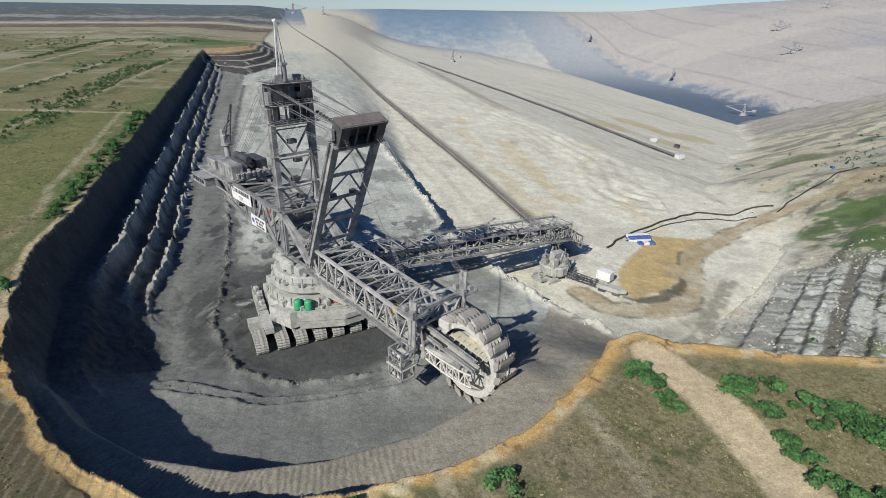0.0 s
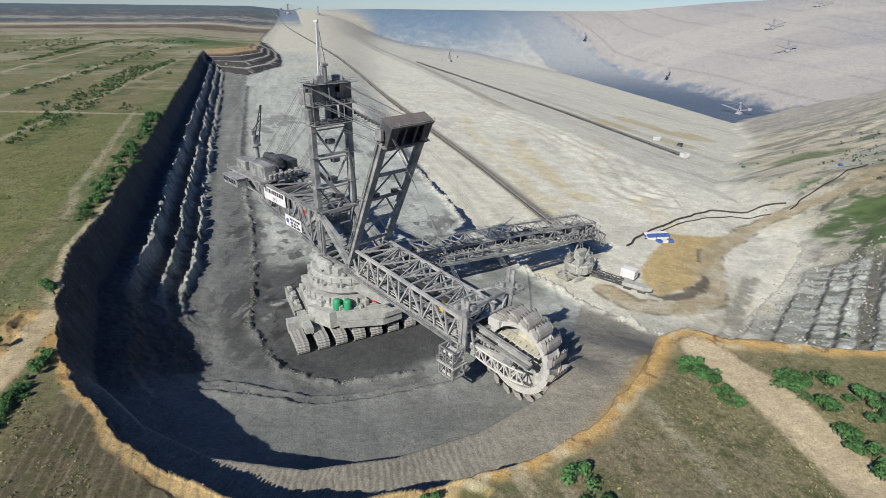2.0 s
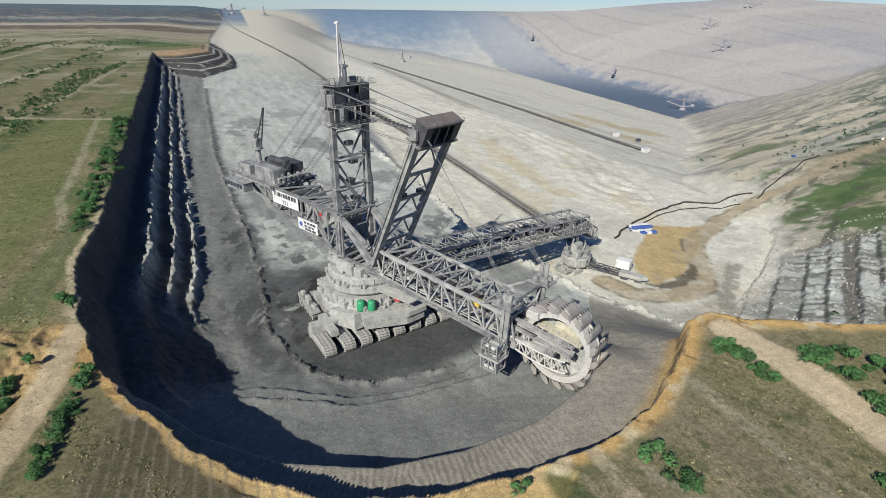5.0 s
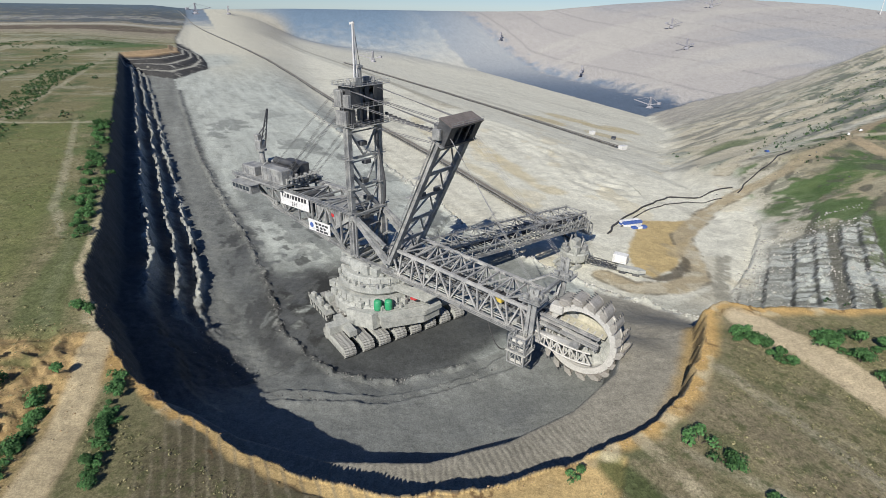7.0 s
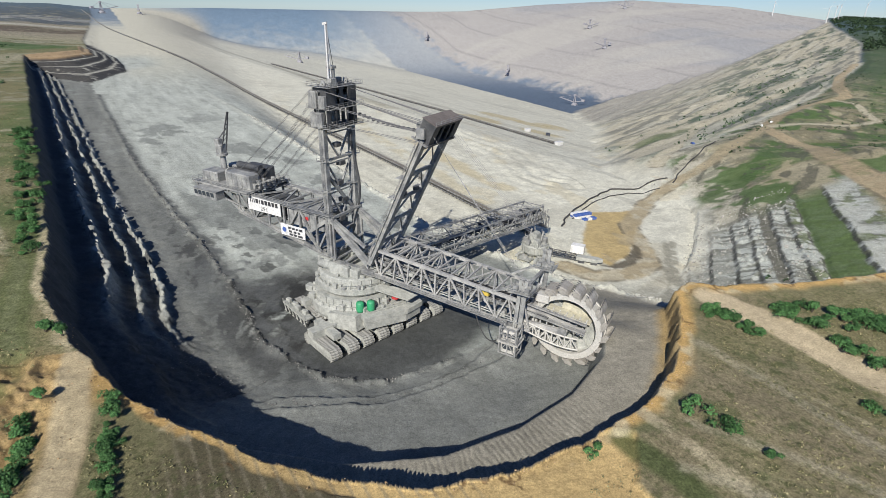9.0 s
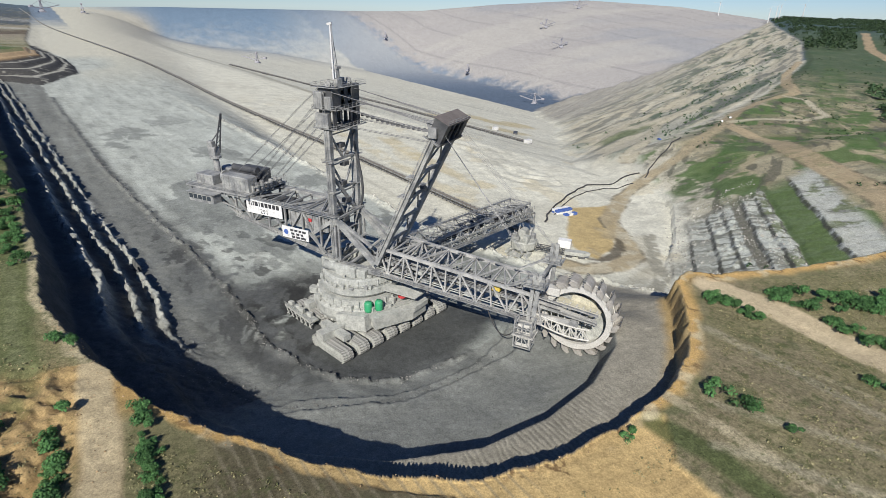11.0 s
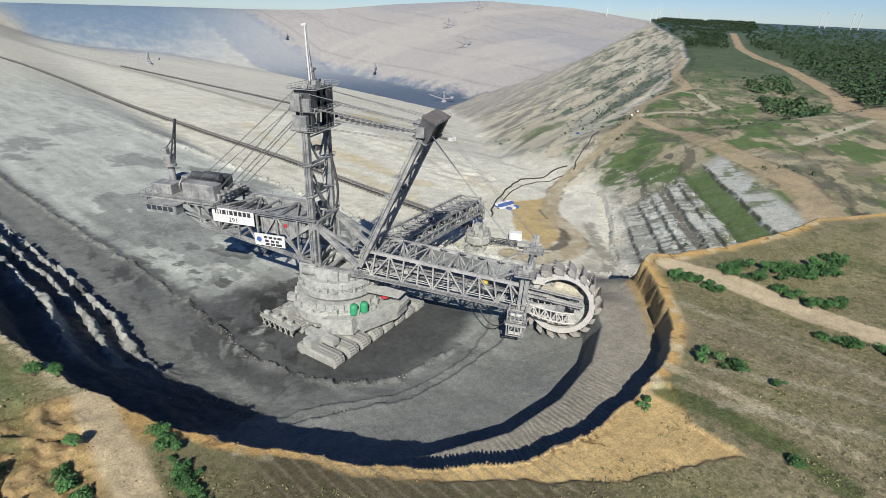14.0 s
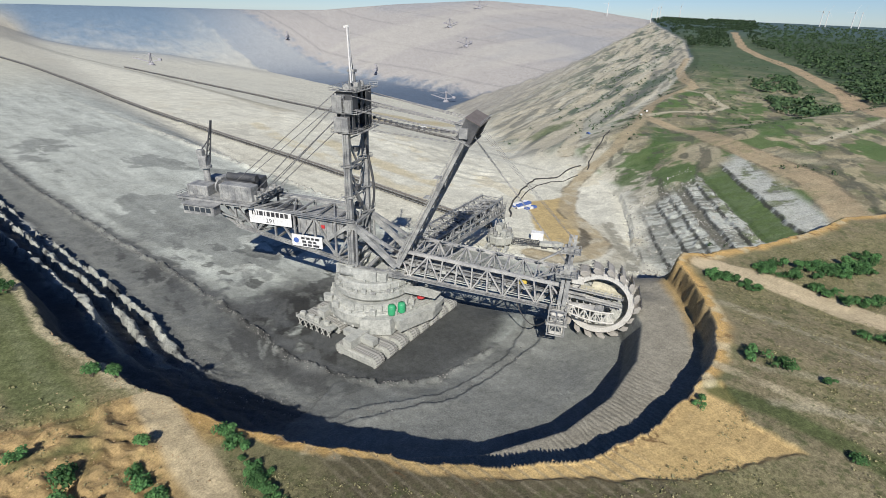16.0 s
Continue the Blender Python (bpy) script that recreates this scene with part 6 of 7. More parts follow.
    handrail(deck, [(-78, -10, 40), (-78, 10, 40), (-50, 10, 40)])
    handrail(deck, [(-78, -10, 40), (-52, -10, 40)])
    for x in (-76, -68, -60, -54):
        beam_part("deck_girder", deck, (x, -9.8, 38.9), (x, 9.8, 38.9), 0.7, 1.0)
    for y in (-9, -3, 3, 9):
        beam_part("deck_girder", deck, (-78, y, 38.9), (-50, y, 38.9), 0.5, 0.9)
    for y in (-7, 7):
        beam_part("deck_stay", deck, (-58, y, 31.6), (-70, y, 38.6), 0.8, 0.8)
        beam_part("deck_stay", deck, (-56, y, 31.6), (-62, y, 38.6), 0.7, 0.7)
    for lo, hi, m in (((-63, -7.6, 40.1), (-51, -3.2, 45.0), STEEL), ((-76, -7, 40.1), (-68, -1.5, 43.4), STEEL), ((-66, 3.5, 40.1), (-55, 8.0, 44.6), DARK_STEEL), ((-76.5, 4.0, 40.1), (-71, 8.5, 43.0), STEEL)):
        bm = bmesh.new()
        add_box(bm, lo, hi, 0.25)
        house = part("winch_house", bm, m, deck, "grey winch house")
        for i in range(5):
            x = lo[0] + (hi[0] - lo[0]) * (i + 0.5) / 5
            beam_part("panel_rib", house, (x, lo[1] - 0.04, lo[2] + 0.2), (x, lo[1] - 0.04, hi[2] - 0.3), 0.16, 0.12)
    for y, z, x0, x1 in ((-0.6, 43.2, -66, -55), (1.7, 43.2, -66, -55), (0.6, 45.3, -65, -54)):
        bm = bmesh.new()
        add_tube(bm, (x0, y, z), (x1, y, z), 1.25, n=18)
        part("rope_drum", bm, DARK_STEEL, deck, "dark rope drum", False)
    for x in (-66.6, -54.4):
        bm = bmesh.new()
        add_tube(bm, (x - 0.3, -2.4, 42.4), (x + 0.3, -2.4, 42.4), 2.2, n=24)
        part("drum_gear", bm, STEEL, deck)
    for i in range(9):
        x = -56 + 0.8 * i
        bm = bmesh.new()
        y = -6 + 1.45 * i
        add_box(bm, (-51.8 + (i % 3) * 0.8, y, 40.1), (-50.4 + (i % 3) * 0.8, y + 0.9, 42.0 + (i % 2) * 0.9), 0.1)
        part("rope_anchor", bm, STEEL, deck)
        beam_part("anchor_arm", deck, (-50.8, y + 0.4, 41.4), (-46.4, y + 0.4, 43.4), 0.25, 0.35)
    bm = bmesh.new()
    add_box(bm, (-72.5, -14, 36.2), (-61, -10.2, 39.2), 0.25)
    cab = part("rear_cabin", bm, STEEL, excavator, "glazed rear cabin under the winch deck")
    for i in range(5):
        bm = bmesh.new()
        add_box(bm, (-72.0 + 2.1 * i, -14.1, 37.2), (-70.4 + 2.1 * i, -13.98, 38.7))
        part("window_pane", bm, GLASS, cab)
    bm = bmesh.new()
    add_box(bm, (-73, -14.4, 39.3), (-60.6, -9.9, 39.36))
    part("cabin_roof", bm, STEEL, cab)
    for x in (-72, -61.4):
        beam_part("hanger", cab, (x, -10.2, 39.2), (x, -8.2, 40.0), 0.4, 0.4)
    beam_part("hanger", cab, (-61, -10, 36.0), (-56, -7, 33), 0.5, 0.5)
    # rear crane
    bm = bmesh.new()
    add_tube(bm, (-73.4, 0.6, 40.0), (-73.4, 0.6, 47.4), 1.2, 1.0, 16)
    add_tube(bm, (-73.4, 0.6, 47.4), (-73.4, 0.6, 48.2), 2.0, 2.0, 18)
    col = part("crane_column", bm, STEEL, excavator, "column of the rear deck crane")
    bm = bmesh.new()
    add_box(bm, (-75.2, -0.8, 48.2), (-72.4, 2.2, 51.4), 0.3)
    add_box(bm, (-75.8, -0.4, 51.2), (-73.6, 1.6, 53.4), 0.2)
    part("crane_cab", bm, STEEL, col)
    for dy in (-0.9, 0.9):
        bm = bmesh.new()
        add_beam(bm, (-72.6, 0.9 + dy * 1.2, 49.0), (-71.4, 3.8 + dy * 0.2, 62.8), 0.32, 0.42)
        part("crane_jib", bm, DARK_STEEL, col)
    for i in range(8):
        q = i / 8
        beam_part("jib_lacing", col, lerp((-72.6, 0.0, 49.0), (-71.4, 3.5, 62.8), q), lerp((-72.6, 1.8, 49.0), (-71.4, 4.1, 62.8), q + 0.1), 0.13, 0.13, DARK_STEEL)
    beam_part("jib_ram", col, (-74.6, 0.8, 53.0), (-71.9, 2.6, 57.0), 0.4, 0.4, DARK_STEEL)


def rope(parent, a, b, r=0.14):
    bm = bmesh.new()
    add_tube(bm, a, b, r, n=6, caps=False)
    return part("rope", bm, ROPE, parent)


def ropes():
    bm = bmesh.new()
    add_tube(bm, (-17.1, -7.6, 75.4), (-17.1, 7.6, 75.4), 0.35, n=10)
    anchor = part("rope_bar", bm, STEEL, excavator)
    for i, v in enumerate((-6.8, -5.6, -4.4, 4.4, 5.6, 6.8)):
        rope(anchor, (-14.8, v, 75.6 - 0.3 * (i % 3)), (19.4, v * 0.94, 70.0 - 0.7 * (i % 3)), 0.10)
    for i, v in enumerate((-6.2, -5.0, 5.0, 6.2)):
        rope(anchor, (-14.8, v, 71.6), (17.8, v * 0.94, 67.4), 0.11)
        rope(anchor, (-14.8, v, 66.4), (15.4, v * 0.94, 64.8), 0.07)
    for v in (-6.9, -6.1, 6.1, 6.9):
        rope(anchor, (-19.6, v, 76.4), (-58.0, v * 0.7, 45.8), 0.055)
    for v in (-7.2, -6.6, -6.0, 6.0, 6.6, 7.2):
        for dz, u in ((73.0, -51.0), (69.0, -48.6)):
            rope(anchor, (-19.6, v, dz), (u, v * 0.95, 42.6), 0.05)
    for v, z in ((-7.4, 33.6), (8.0, 35.8)):
        for k in range(4):
            rope(anchor, (19.4 + 0.4 * k, math.copysign(4.2 + 0.55 * k, v), 67.4), (49.9, v + 0.5 * (k - 1.5), z), 0.04)
    bm = bmesh.new()
    pts = [(-14.2 + 29.5 * t, 7.6 - 0.9 * t, 67.5 - 2.2 * t - 2.4 * 4 * t * (1 - t) * 0.4) for t in (i / 16 for i in range(17))]
    add_sweep(bm, pts, 0.24, 6)
    line = part("cable_line", bm, DARK_STEEL, excavator, "sagging cable line with trolleys")
    for p in pts:
        bm = bmesh.new()
        add_box(bm, (p[0] - 0.35, p[1] - 0.45, p[2] - 0.5), (p[0] + 0.35, p[1] + 0.45, p[2] + 0.35))
        part("trolley", bm, DARK_STEEL, line)


undercarriage()
slewing_deck()
wheel_boom()
bucket_wheel()
tower()
strut()
counterweight()
ropes()

# ---- discharge bridge, belts and plant on the sand level ----
def bridge_place(s, w, z):
    """s metres along the bridge from the slewing axis, w to its far side."""
    return (-42.8 + 0.82 * s - 0.57 * w, 160.5 + 0.57 * s + 0.82 * w, z)


def discharge_bridge():
    bridge = thing("discharge_bridge", Matrix.Identity(4), "long dark lattice discharge bridge with belts, resting on a hopper car", "conveyor bridge")
    bm = bmesh.new()
    add_beam(bm, bridge_place(14, 0.5, 16.0), bridge_place(122, 0.5, 4.0), 3.0, 0.3)
    belt = part("belt", bm, RUBBER, bridge, "dark rubber conveyor belt")
    lo0, lo1, hi0, hi1 = 13.0, 1.0, 19.0, 8.4
    st = [[bridge_place(14 + 108 * i / 16, w, (lo0 + (lo1 - lo0) * i / 16) if k < 2 else (hi0 + (hi1 - hi0) * i / 16)) for k, w in enumerate((-5.2, 6.2, -5.2, 6.2))] for i in range(17)]
    truss(bridge, st, 0.55, 0.32, STEEL)
    for v, dz in ((-4.6, 0.6), (-4.0, 1.4), (5.4, 0.8), (4.8, 2.2), (-5.4, 3.2)):
        bm = bmesh.new()
        add_tube(bm, bridge_place(14, v, 13.0 + dz), bridge_place(121, v, 1.0 + dz), 0.18, n=6)
        part("pipe", bm, DUSTY, bridge)
    st2 = [[lerp(s[0], s[2], 0.42), lerp(s[1], s[3], 0.42), lerp(s[0], s[2], 0.5), lerp(s[1], s[3], 0.5)] for s in st]
    for k in range(4):
        bm = bmesh.new()
        add_beam(bm, st2[0][k], st2[-1][k], 0.4, 0.4)
        part("stringer", bm, STEEL, bridge)
    for i in range(54):
        s = 15 + 2 * i
        z = 15.6 - 12 * (s - 14) / 108
        beam_part("idler", bridge, bridge_place(s, -2.2, z), bridge_place(s, 3.2, z), 0.25, 0.3, DARK_STEEL)
    for w in (-6.3, 7.3):
        bm = bmesh.new()
        add_beam(bm, bridge_place(14, w, 13.0), bridge_place(122, w, 1.0), 1.2, 0.12)
        part("walkway", bm, STEEL, bridge)
        handrail(bridge, [bridge_place(14, w * 1.07, 13.1), bridge_place(122, w * 1.07, 1.1)])
        handrail(bridge, [bridge_place(14, w * 0.82, 19.2), bridge_place(122, w * 0.82, 8.6)])
    rnd = random.Random(5)
    for i in range(120):
        s = rnd.uniform(18, 121) if i % 2 else rnd.uniform(80, 121)
        w = rnd.uniform(-4.6, 5.6)
        z = 13.2 - 12 * (s - 14) / 108 + rnd.uniform(0.2, 4.4)
        c = bridge_place(s, w, z)
        bm = bmesh.new()
        a, b, h = rnd.uniform(0.4, 1.5), rnd.uniform(0.4, 1.1), rnd.uniform(0.5, 1.6)
        add_box(bm, (c[0] - a, c[1] - b, c[2]), (c[0] + a, c[1] + b, c[2] + h), 0.1)
        part("fitting", bm, (STEEL, DARK_STEEL, LIGHT_STEEL)[i % 3], bridge)
    # looped hoses and pulleys at the outer end
    for i in range(7):
        s, w = 104 + 2.6 * i, -5.6
        bm = bmesh.new()
        pts = [bridge_place(s + 3.2 * t, w - 0.3 * i % 2, 7.4 - 3.6 * math.sin(math.pi * t)) for t in (k / 8 for k in range(9))]
        add_sweep(bm, pts, 0.2, 6)
        part("hose", bm, STEEL, bridge)
    for s, w, z, r in ((121, -3.5, 4.4, 2.3), (121, 4.5, 4.4, 2.3), (113, -5.4, 2.2, 1.6), (117.5, -5.6, 5.0, 1.5)):
        bm = bmesh.new()
        a, b = bridge_place(s, w - 0.4, z), bridge_place(s, w + 0.4, z)
        add_tube(bm, a, b, r, n=22)
        part("pulley", bm, STEEL, bridge, "large steel pulley")
    # end chute and inclined feeder to the bench belt
    stf = [[bridge_place(120 + 12 * i / 4, w, z - 1.9 * i) for w, z in ((-4, 1.0), (4, 1.0), (-4, 7.0), (4, 7.0))] for i in range(5)]
    truss(bridge, stf, 0.5, 0.35, STEEL)
    return bridge


def hopper_car(x, y):
    z = ground_height(x, y)
    car = thing("hopper_car", pose(x, y, z, 0, 0, 35), "broad dusty hopper car under the bridge's outer end", "hopper car")
    bm = bmesh.new()
    add_lathe(bm, (0, 0), [(0.2, 1.6), (5.2, 1.6), (6.2, 2.6), (6.8, 6.2), (6.3, 6.9), (3.0, 7.1), (0.2, 7.1)], 10)
    body = part("hopper", bm, DUSTY, car, "pale dusty hopper tub")
    for i in range(14):
        a = 2 * math.pi * i / 14
        beam_part("rib", body, (6.2 * math.cos(a), 6.2 * math.sin(a), 2.6), (6.7 * math.cos(a), 6.7 * math.sin(a), 6.2), 0.3, 0.4, DUSTY)
    handrail(body, [(6.4 * math.cos(a), 6.4 * math.sin(a), 6.8) for a in (2 * math.pi * i / 14 for i in range(15))], 1.1, DUSTY)
    for sx in (-1, 1):
        for sy in (-1, 1):
            bm = bmesh.new()
            outline = [(-3.4, 0.5), (-2.6, 0), (2.6, 0), (3.4, 0.5), (3.4, 1.3), (2.6, 1.8), (-2.6, 1.8), (-3.4, 1.3)]
            add_prism(bm, outline, -0.8, 0.8, lambda a, b, c: (sx * 5.5 + a, sy * 5.0 + c, b))
            part("crawler", bm, DUSTY, car)
            beam_part("outrigger", car, (sx * 5.5, sy * 5.0, 1.7), (sx * 2.5, sy * 2.5, 2.4), 0.7, 0.7, DUSTY)
    for y0 in (-3.2, 3.2):
        beam_part("tower_post", car, (-1, y0, 6.9), (1.5, y0, 13.0), 0.6, 0.6)
    for i, (x0, y0, s, h) in enumerate(((-4, -3, 1.6, 3.0), (2, -4, 1.2, 2.4), (4, 2, 1.5, 3.4), (-2, 4, 1.3, 2.2), (0.5, 0.5, 2.2, 4.2), (-5, 1, 1.0, 2.0), (5.2, -1.4, 0.9, 2.6))):
        bm = bmesh.new()
        add_box(bm, (x0 - s, y0 - s * 0.8, 6.6), (x0 + s, y0 + s * 0.8, 7.4 + h), 0.15)
        part("drive_unit", bm, STEEL if i % 2 else DUSTY, car)
        beam_part("pipe_stand", car, (x0 + s, y0, 6.0), (x0 + s * 0.4, y0 + 1.4, 9.5 + h), 0.3, 0.3)
    for x0 in (-9, 9):
        bm = bmesh.new()
        add_box(bm, (x0 - 2.2, -3.4, 1.2), (x0 + 2.2, 3.4, 1.5))
        part("side_deck", bm, DUSTY, car)
        handrail(car, [(x0 - 2.2, -3.4, 1.5), (x0 + 2.2, -3.4, 1.5), (x0 + 2.2, 3.4, 1.5)], 1.1, DUSTY)
        for k in range(4):
            bm = bmesh.new()
            add_box(bm, (x0 - 1.6 + k * 0.8, -2.6 + k * 1.2, 1.5), (x0 - 0.8 + k * 0.8, -1.4 + k * 1.2, 2.5 + 0.4 * (k % 2)), 0.1)
            part("valve_box", bm, STEEL, car)
    return car


def belt_conveyor(name, pts, label, count, pitch, width, height):
    """A ground conveyor: belt, stringers, and trestles set along it."""
    conv = thing(name, Matrix.Identity(4), label, "conveyor")
    bm_belt, bm_side = bmesh.new(), bmesh.new()
    samples = []
    for (ax, ay), (bx, by) in zip(pts[:-1], pts[1:]):
        n = max(1, int(math.hypot(bx - ax, by - ay) / 20))
        samples += [(ax + (bx - ax) * i / n, ay + (by - ay) * i / n) for i in range(n)]
    samples.append(pts[-1])
    xs, ys = np.array([p[0] for p in samples]), np.array([p[1] for p in samples])
    zs = lay_of_land(xs, ys)[0]
    zs = np.convolve(np.pad(zs, 3, mode="edge"), np.ones(7) / 7, mode="valid") + 0.5
    line = [Vector((a, b, c)) for a, b, c in zip(xs, ys, zs)]
    for a, b in zip(line[:-1], line[1:]):
        side = (b - a).cross(Vector((0, 0, 1))).normalized() * (width / 2)
        add_beam(bm_belt, a + Vector((0, 0, height)), b + Vector((0, 0, height)), width * 0.8, 0.15)
        add_beam(bm_belt, a + Vector((0, 0, height * 0.45)), b + Vector((0, 0, height * 0.45)), width * 0.75, 0.12)
        for s in (-1, 1):
            add_beam(bm_side, a + side * s + Vector((0, 0, height)), b + side * s + Vector((0, 0, height)), 0.35, 0.5)
            add_beam(bm_side, a + side * s + Vector((0, 0, 0.15)), b + side * s + Vector((0, 0, 0.15)), 0.5, 0.3)
    part("belt", bm_belt, LOADED, conv, "rubber belt carrying brown spoil")
    part("stringer", bm_side, STEEL, conv)
    mesh, made, run, nxt = None, 0, 0.0, 0.0
    for a, b in zip(line[:-1], line[1:]):
        ln = (b - a).length
        while nxt < run + ln and made < count:
            q = a.lerp(b, (nxt - run) / ln)
            if mesh is None:
                bm = bmesh.new()
                for s in (-1, 1):
                    add_beam(bm, (0, s * width / 2, -0.6), (0, s * width / 2, height + 0.35), 0.4, 0.5)
                add_beam(bm, (0, -width / 2, height - 0.2), (0, width / 2, height - 0.2), 0.45, 0.3)
                add_beam(bm, (0, -width * 0.7, 0.0), (0, width * 0.7, 0.0), 0.8, 0.35)
                ob = part("trestle", bm, DARK_STEEL, conv)
                mesh = ob.data
            else:
                ob = new("trestle", mesh)
                ob.parent = conv
            ang = math.atan2(b.y - a.y, b.x - a.x)
            ob.matrix_basis = Matrix.Translation(q) @ Matrix.Rotation(ang, 4, "Z")
            made += 1
            nxt += pitch
        run += ln
    return conv


def pickup(x, y, turn, paint, label):
    car = thing("pickup_truck", pose(x, y, ground_height(x, y) + 0.05, 0, 0, turn), label, "vehicle", "vehicles on the haul road")
    bm = bmesh.new()
    add_prism(bm, [(-2.7, 0.5), (2.7, 0.5), (2.75, 1.05), (1.6, 1.2), (0.9, 1.85), (-0.7, 1.85), (-0.9, 1.15), (-2.7, 1.15)], -0.95, 0.95, lambda a, b, c: (a, c, b))
    body = part("body", bm, paint, car)
    bm = bmesh.new()
    add_prism(bm, [(1.5, 1.25), (0.92, 1.78), (-0.6, 1.78), (-0.75, 1.25)], -0.97, 0.97, lambda a, b, c: (a, c, b))
    part("window", bm, GLASS, body)
    for wx in (-1.7, 1.75):
        for wy in (-0.85, 0.85):
            bm = bmesh.new()
            add_tube(bm, (wx, wy - 0.14, 0.42), (wx, wy + 0.14, 0.42), 0.42, n=14)
            part("wheel", bm, RUBBER, car)
    return car


def site_container(x, y, turn, lx, ly, h, mat, label, lift=0.0):
    box = thing("site_container", pose(x, y, ground_height(x, y) + lift, 0, 0, turn), label, "container")
    bm = bmesh.new()
    add_box(bm, (-lx / 2, -ly / 2, 0.25), (lx / 2, ly / 2, h), 0.12)
    body = part("body", bm, mat, box)
    n = int(lx / 0.6)
    for i in range(n):
        xx = -lx / 2 + lx * (i + 0.5) / n
        for s in (-1, 1):
            beam_part("corrugation", body, (xx, s * (ly / 2 + 0.02), 0.4), (xx, s * (ly / 2 + 0.02), h - 0.25), 0.16, 0.06, mat)
    bm = bmesh.new()
    add_box(bm, (-lx / 2 + 0.1, -ly / 2 - 0.08, 0.5), (-lx / 2 + 1.1, -ly / 2 - 0.02, h - 0.4))
    part("door", bm, LIGHT_PAINT, box)
    for sx in (-1, 1):
        for sy in (-1, 1):
            bm = bmesh.new()
            add_box(bm, (sx * lx * 0.42 - 0.3, sy * ly * 0.4 - 0.3, -0.6), (sx * lx * 0.42 + 0.3, sy * ly * 0.4 + 0.3, 0.26))
            part("footing", bm, DARK_STEEL, box)
    return box


def pallet_stack(x, y, turn):
    st = thing("pallet_stack", pose(x, y, ground_height(x, y), 0, 0, turn), "rows of blue and white crates stacked on the sand", "crates")
    for i in range(5):
        for j in range(2):
            for k in range(2):
                bm = bmesh.new()
                add_box(bm, (-6 + 2.5 * i, -2.6 + 2.8 * j, 0.1 + 1.5 * k), (-6 + 2.5 * i + 2.2, -2.6 + 2.8 * j + 2.4, 1.4 + 1.5 * k), 0.1)
                part("crate", bm, (WHITE, BLUE)[(j + k) % 2], st)
    for j in range(3):
        bm = bmesh.new()
        add_box(bm, (-3 + 3.2 * j, -7.4, 0.1), (-3 + 3.2 * j + 2.8, -4.6, 1.5), 0.1)
        part("crate", bm, (BLUE, WHITE)[j % 2], st)
    return st


def loader_boat(x, y, turn):
    """The pale tapering belt wagon tail beside the hopper car."""
    ob = thing("belt_wagon", pose(x, y, ground_height(x, y), 0, 0, turn), "dusty belt wagon with a tapering pale hood", "belt wagon")
    bm = bmesh.new()
    add_prism(bm, [(-6, -1.4), (3.5, -1.9), (6.5, 0), (3.5, 1.9), (-6, 1.4)], 1.2, 3.0, lambda a, b, c: (a, b, c))
    part("hood", bm, DUSTY, ob)
    for sx in (-3.5, 2.5):
        bm = bmesh.new()
        add_prism(bm, [(-1.6, 0.3), (-1.1, 0), (1.1, 0), (1.6, 0.3), (1.6, 0.9), (1.1, 1.2), (-1.1, 1.2), (-1.6, 0.9)], -1.9, 1.9, lambda a, b, c: (sx + a, c, b))
        part("crawler", bm, DARK_STEEL, ob)
    st = [[(-6 - 3.2 * i, w, z + 0.25 * i) for w, z in ((-1.2, 1.2), (1.2, 1.2), (-1.2, 3.2), (1.2, 3.2))] for i in range(6)]
    truss(ob, st, 0.3, 0.2, DARK_STEEL)
    return ob


def hose_line(name, pts, r, label):
    ob = thing(name, Matrix.Identity(4), label, "pipeline")
    bm = bmesh.new()
    q = []
    for (ax, ay), (bx, by) in zip(pts[:-1], pts[1:]):
        for i in range(6):
            q.append((ax + (bx - ax) * i / 6, ay + (by - ay) * i / 6))
    q.append(pts[-1])
    zz = lay_of_land(np.array([p[0] for p in q]), np.array([p[1] for p in q]))[0]
    line = [(a + 0.8 * math.sin(i * 1.3), b, z + r * 0.8) for i, ((a, b), z) in enumerate(zip(q, zz))]
    add_sweep(bm, line, r)
    part("pipe", bm, RUBBER, ob)
    for p in line[::2]:
        bm = bmesh.new()
        add_box(bm, (p[0] - 0.5, p[1] - 0.5, p[2] - 1.2 * r), (p[0] + 0.5, p[1] + 0.5, p[2] - 0.6 * r))
        part("sleeper", bm, DARK_STEEL, ob)
    return ob


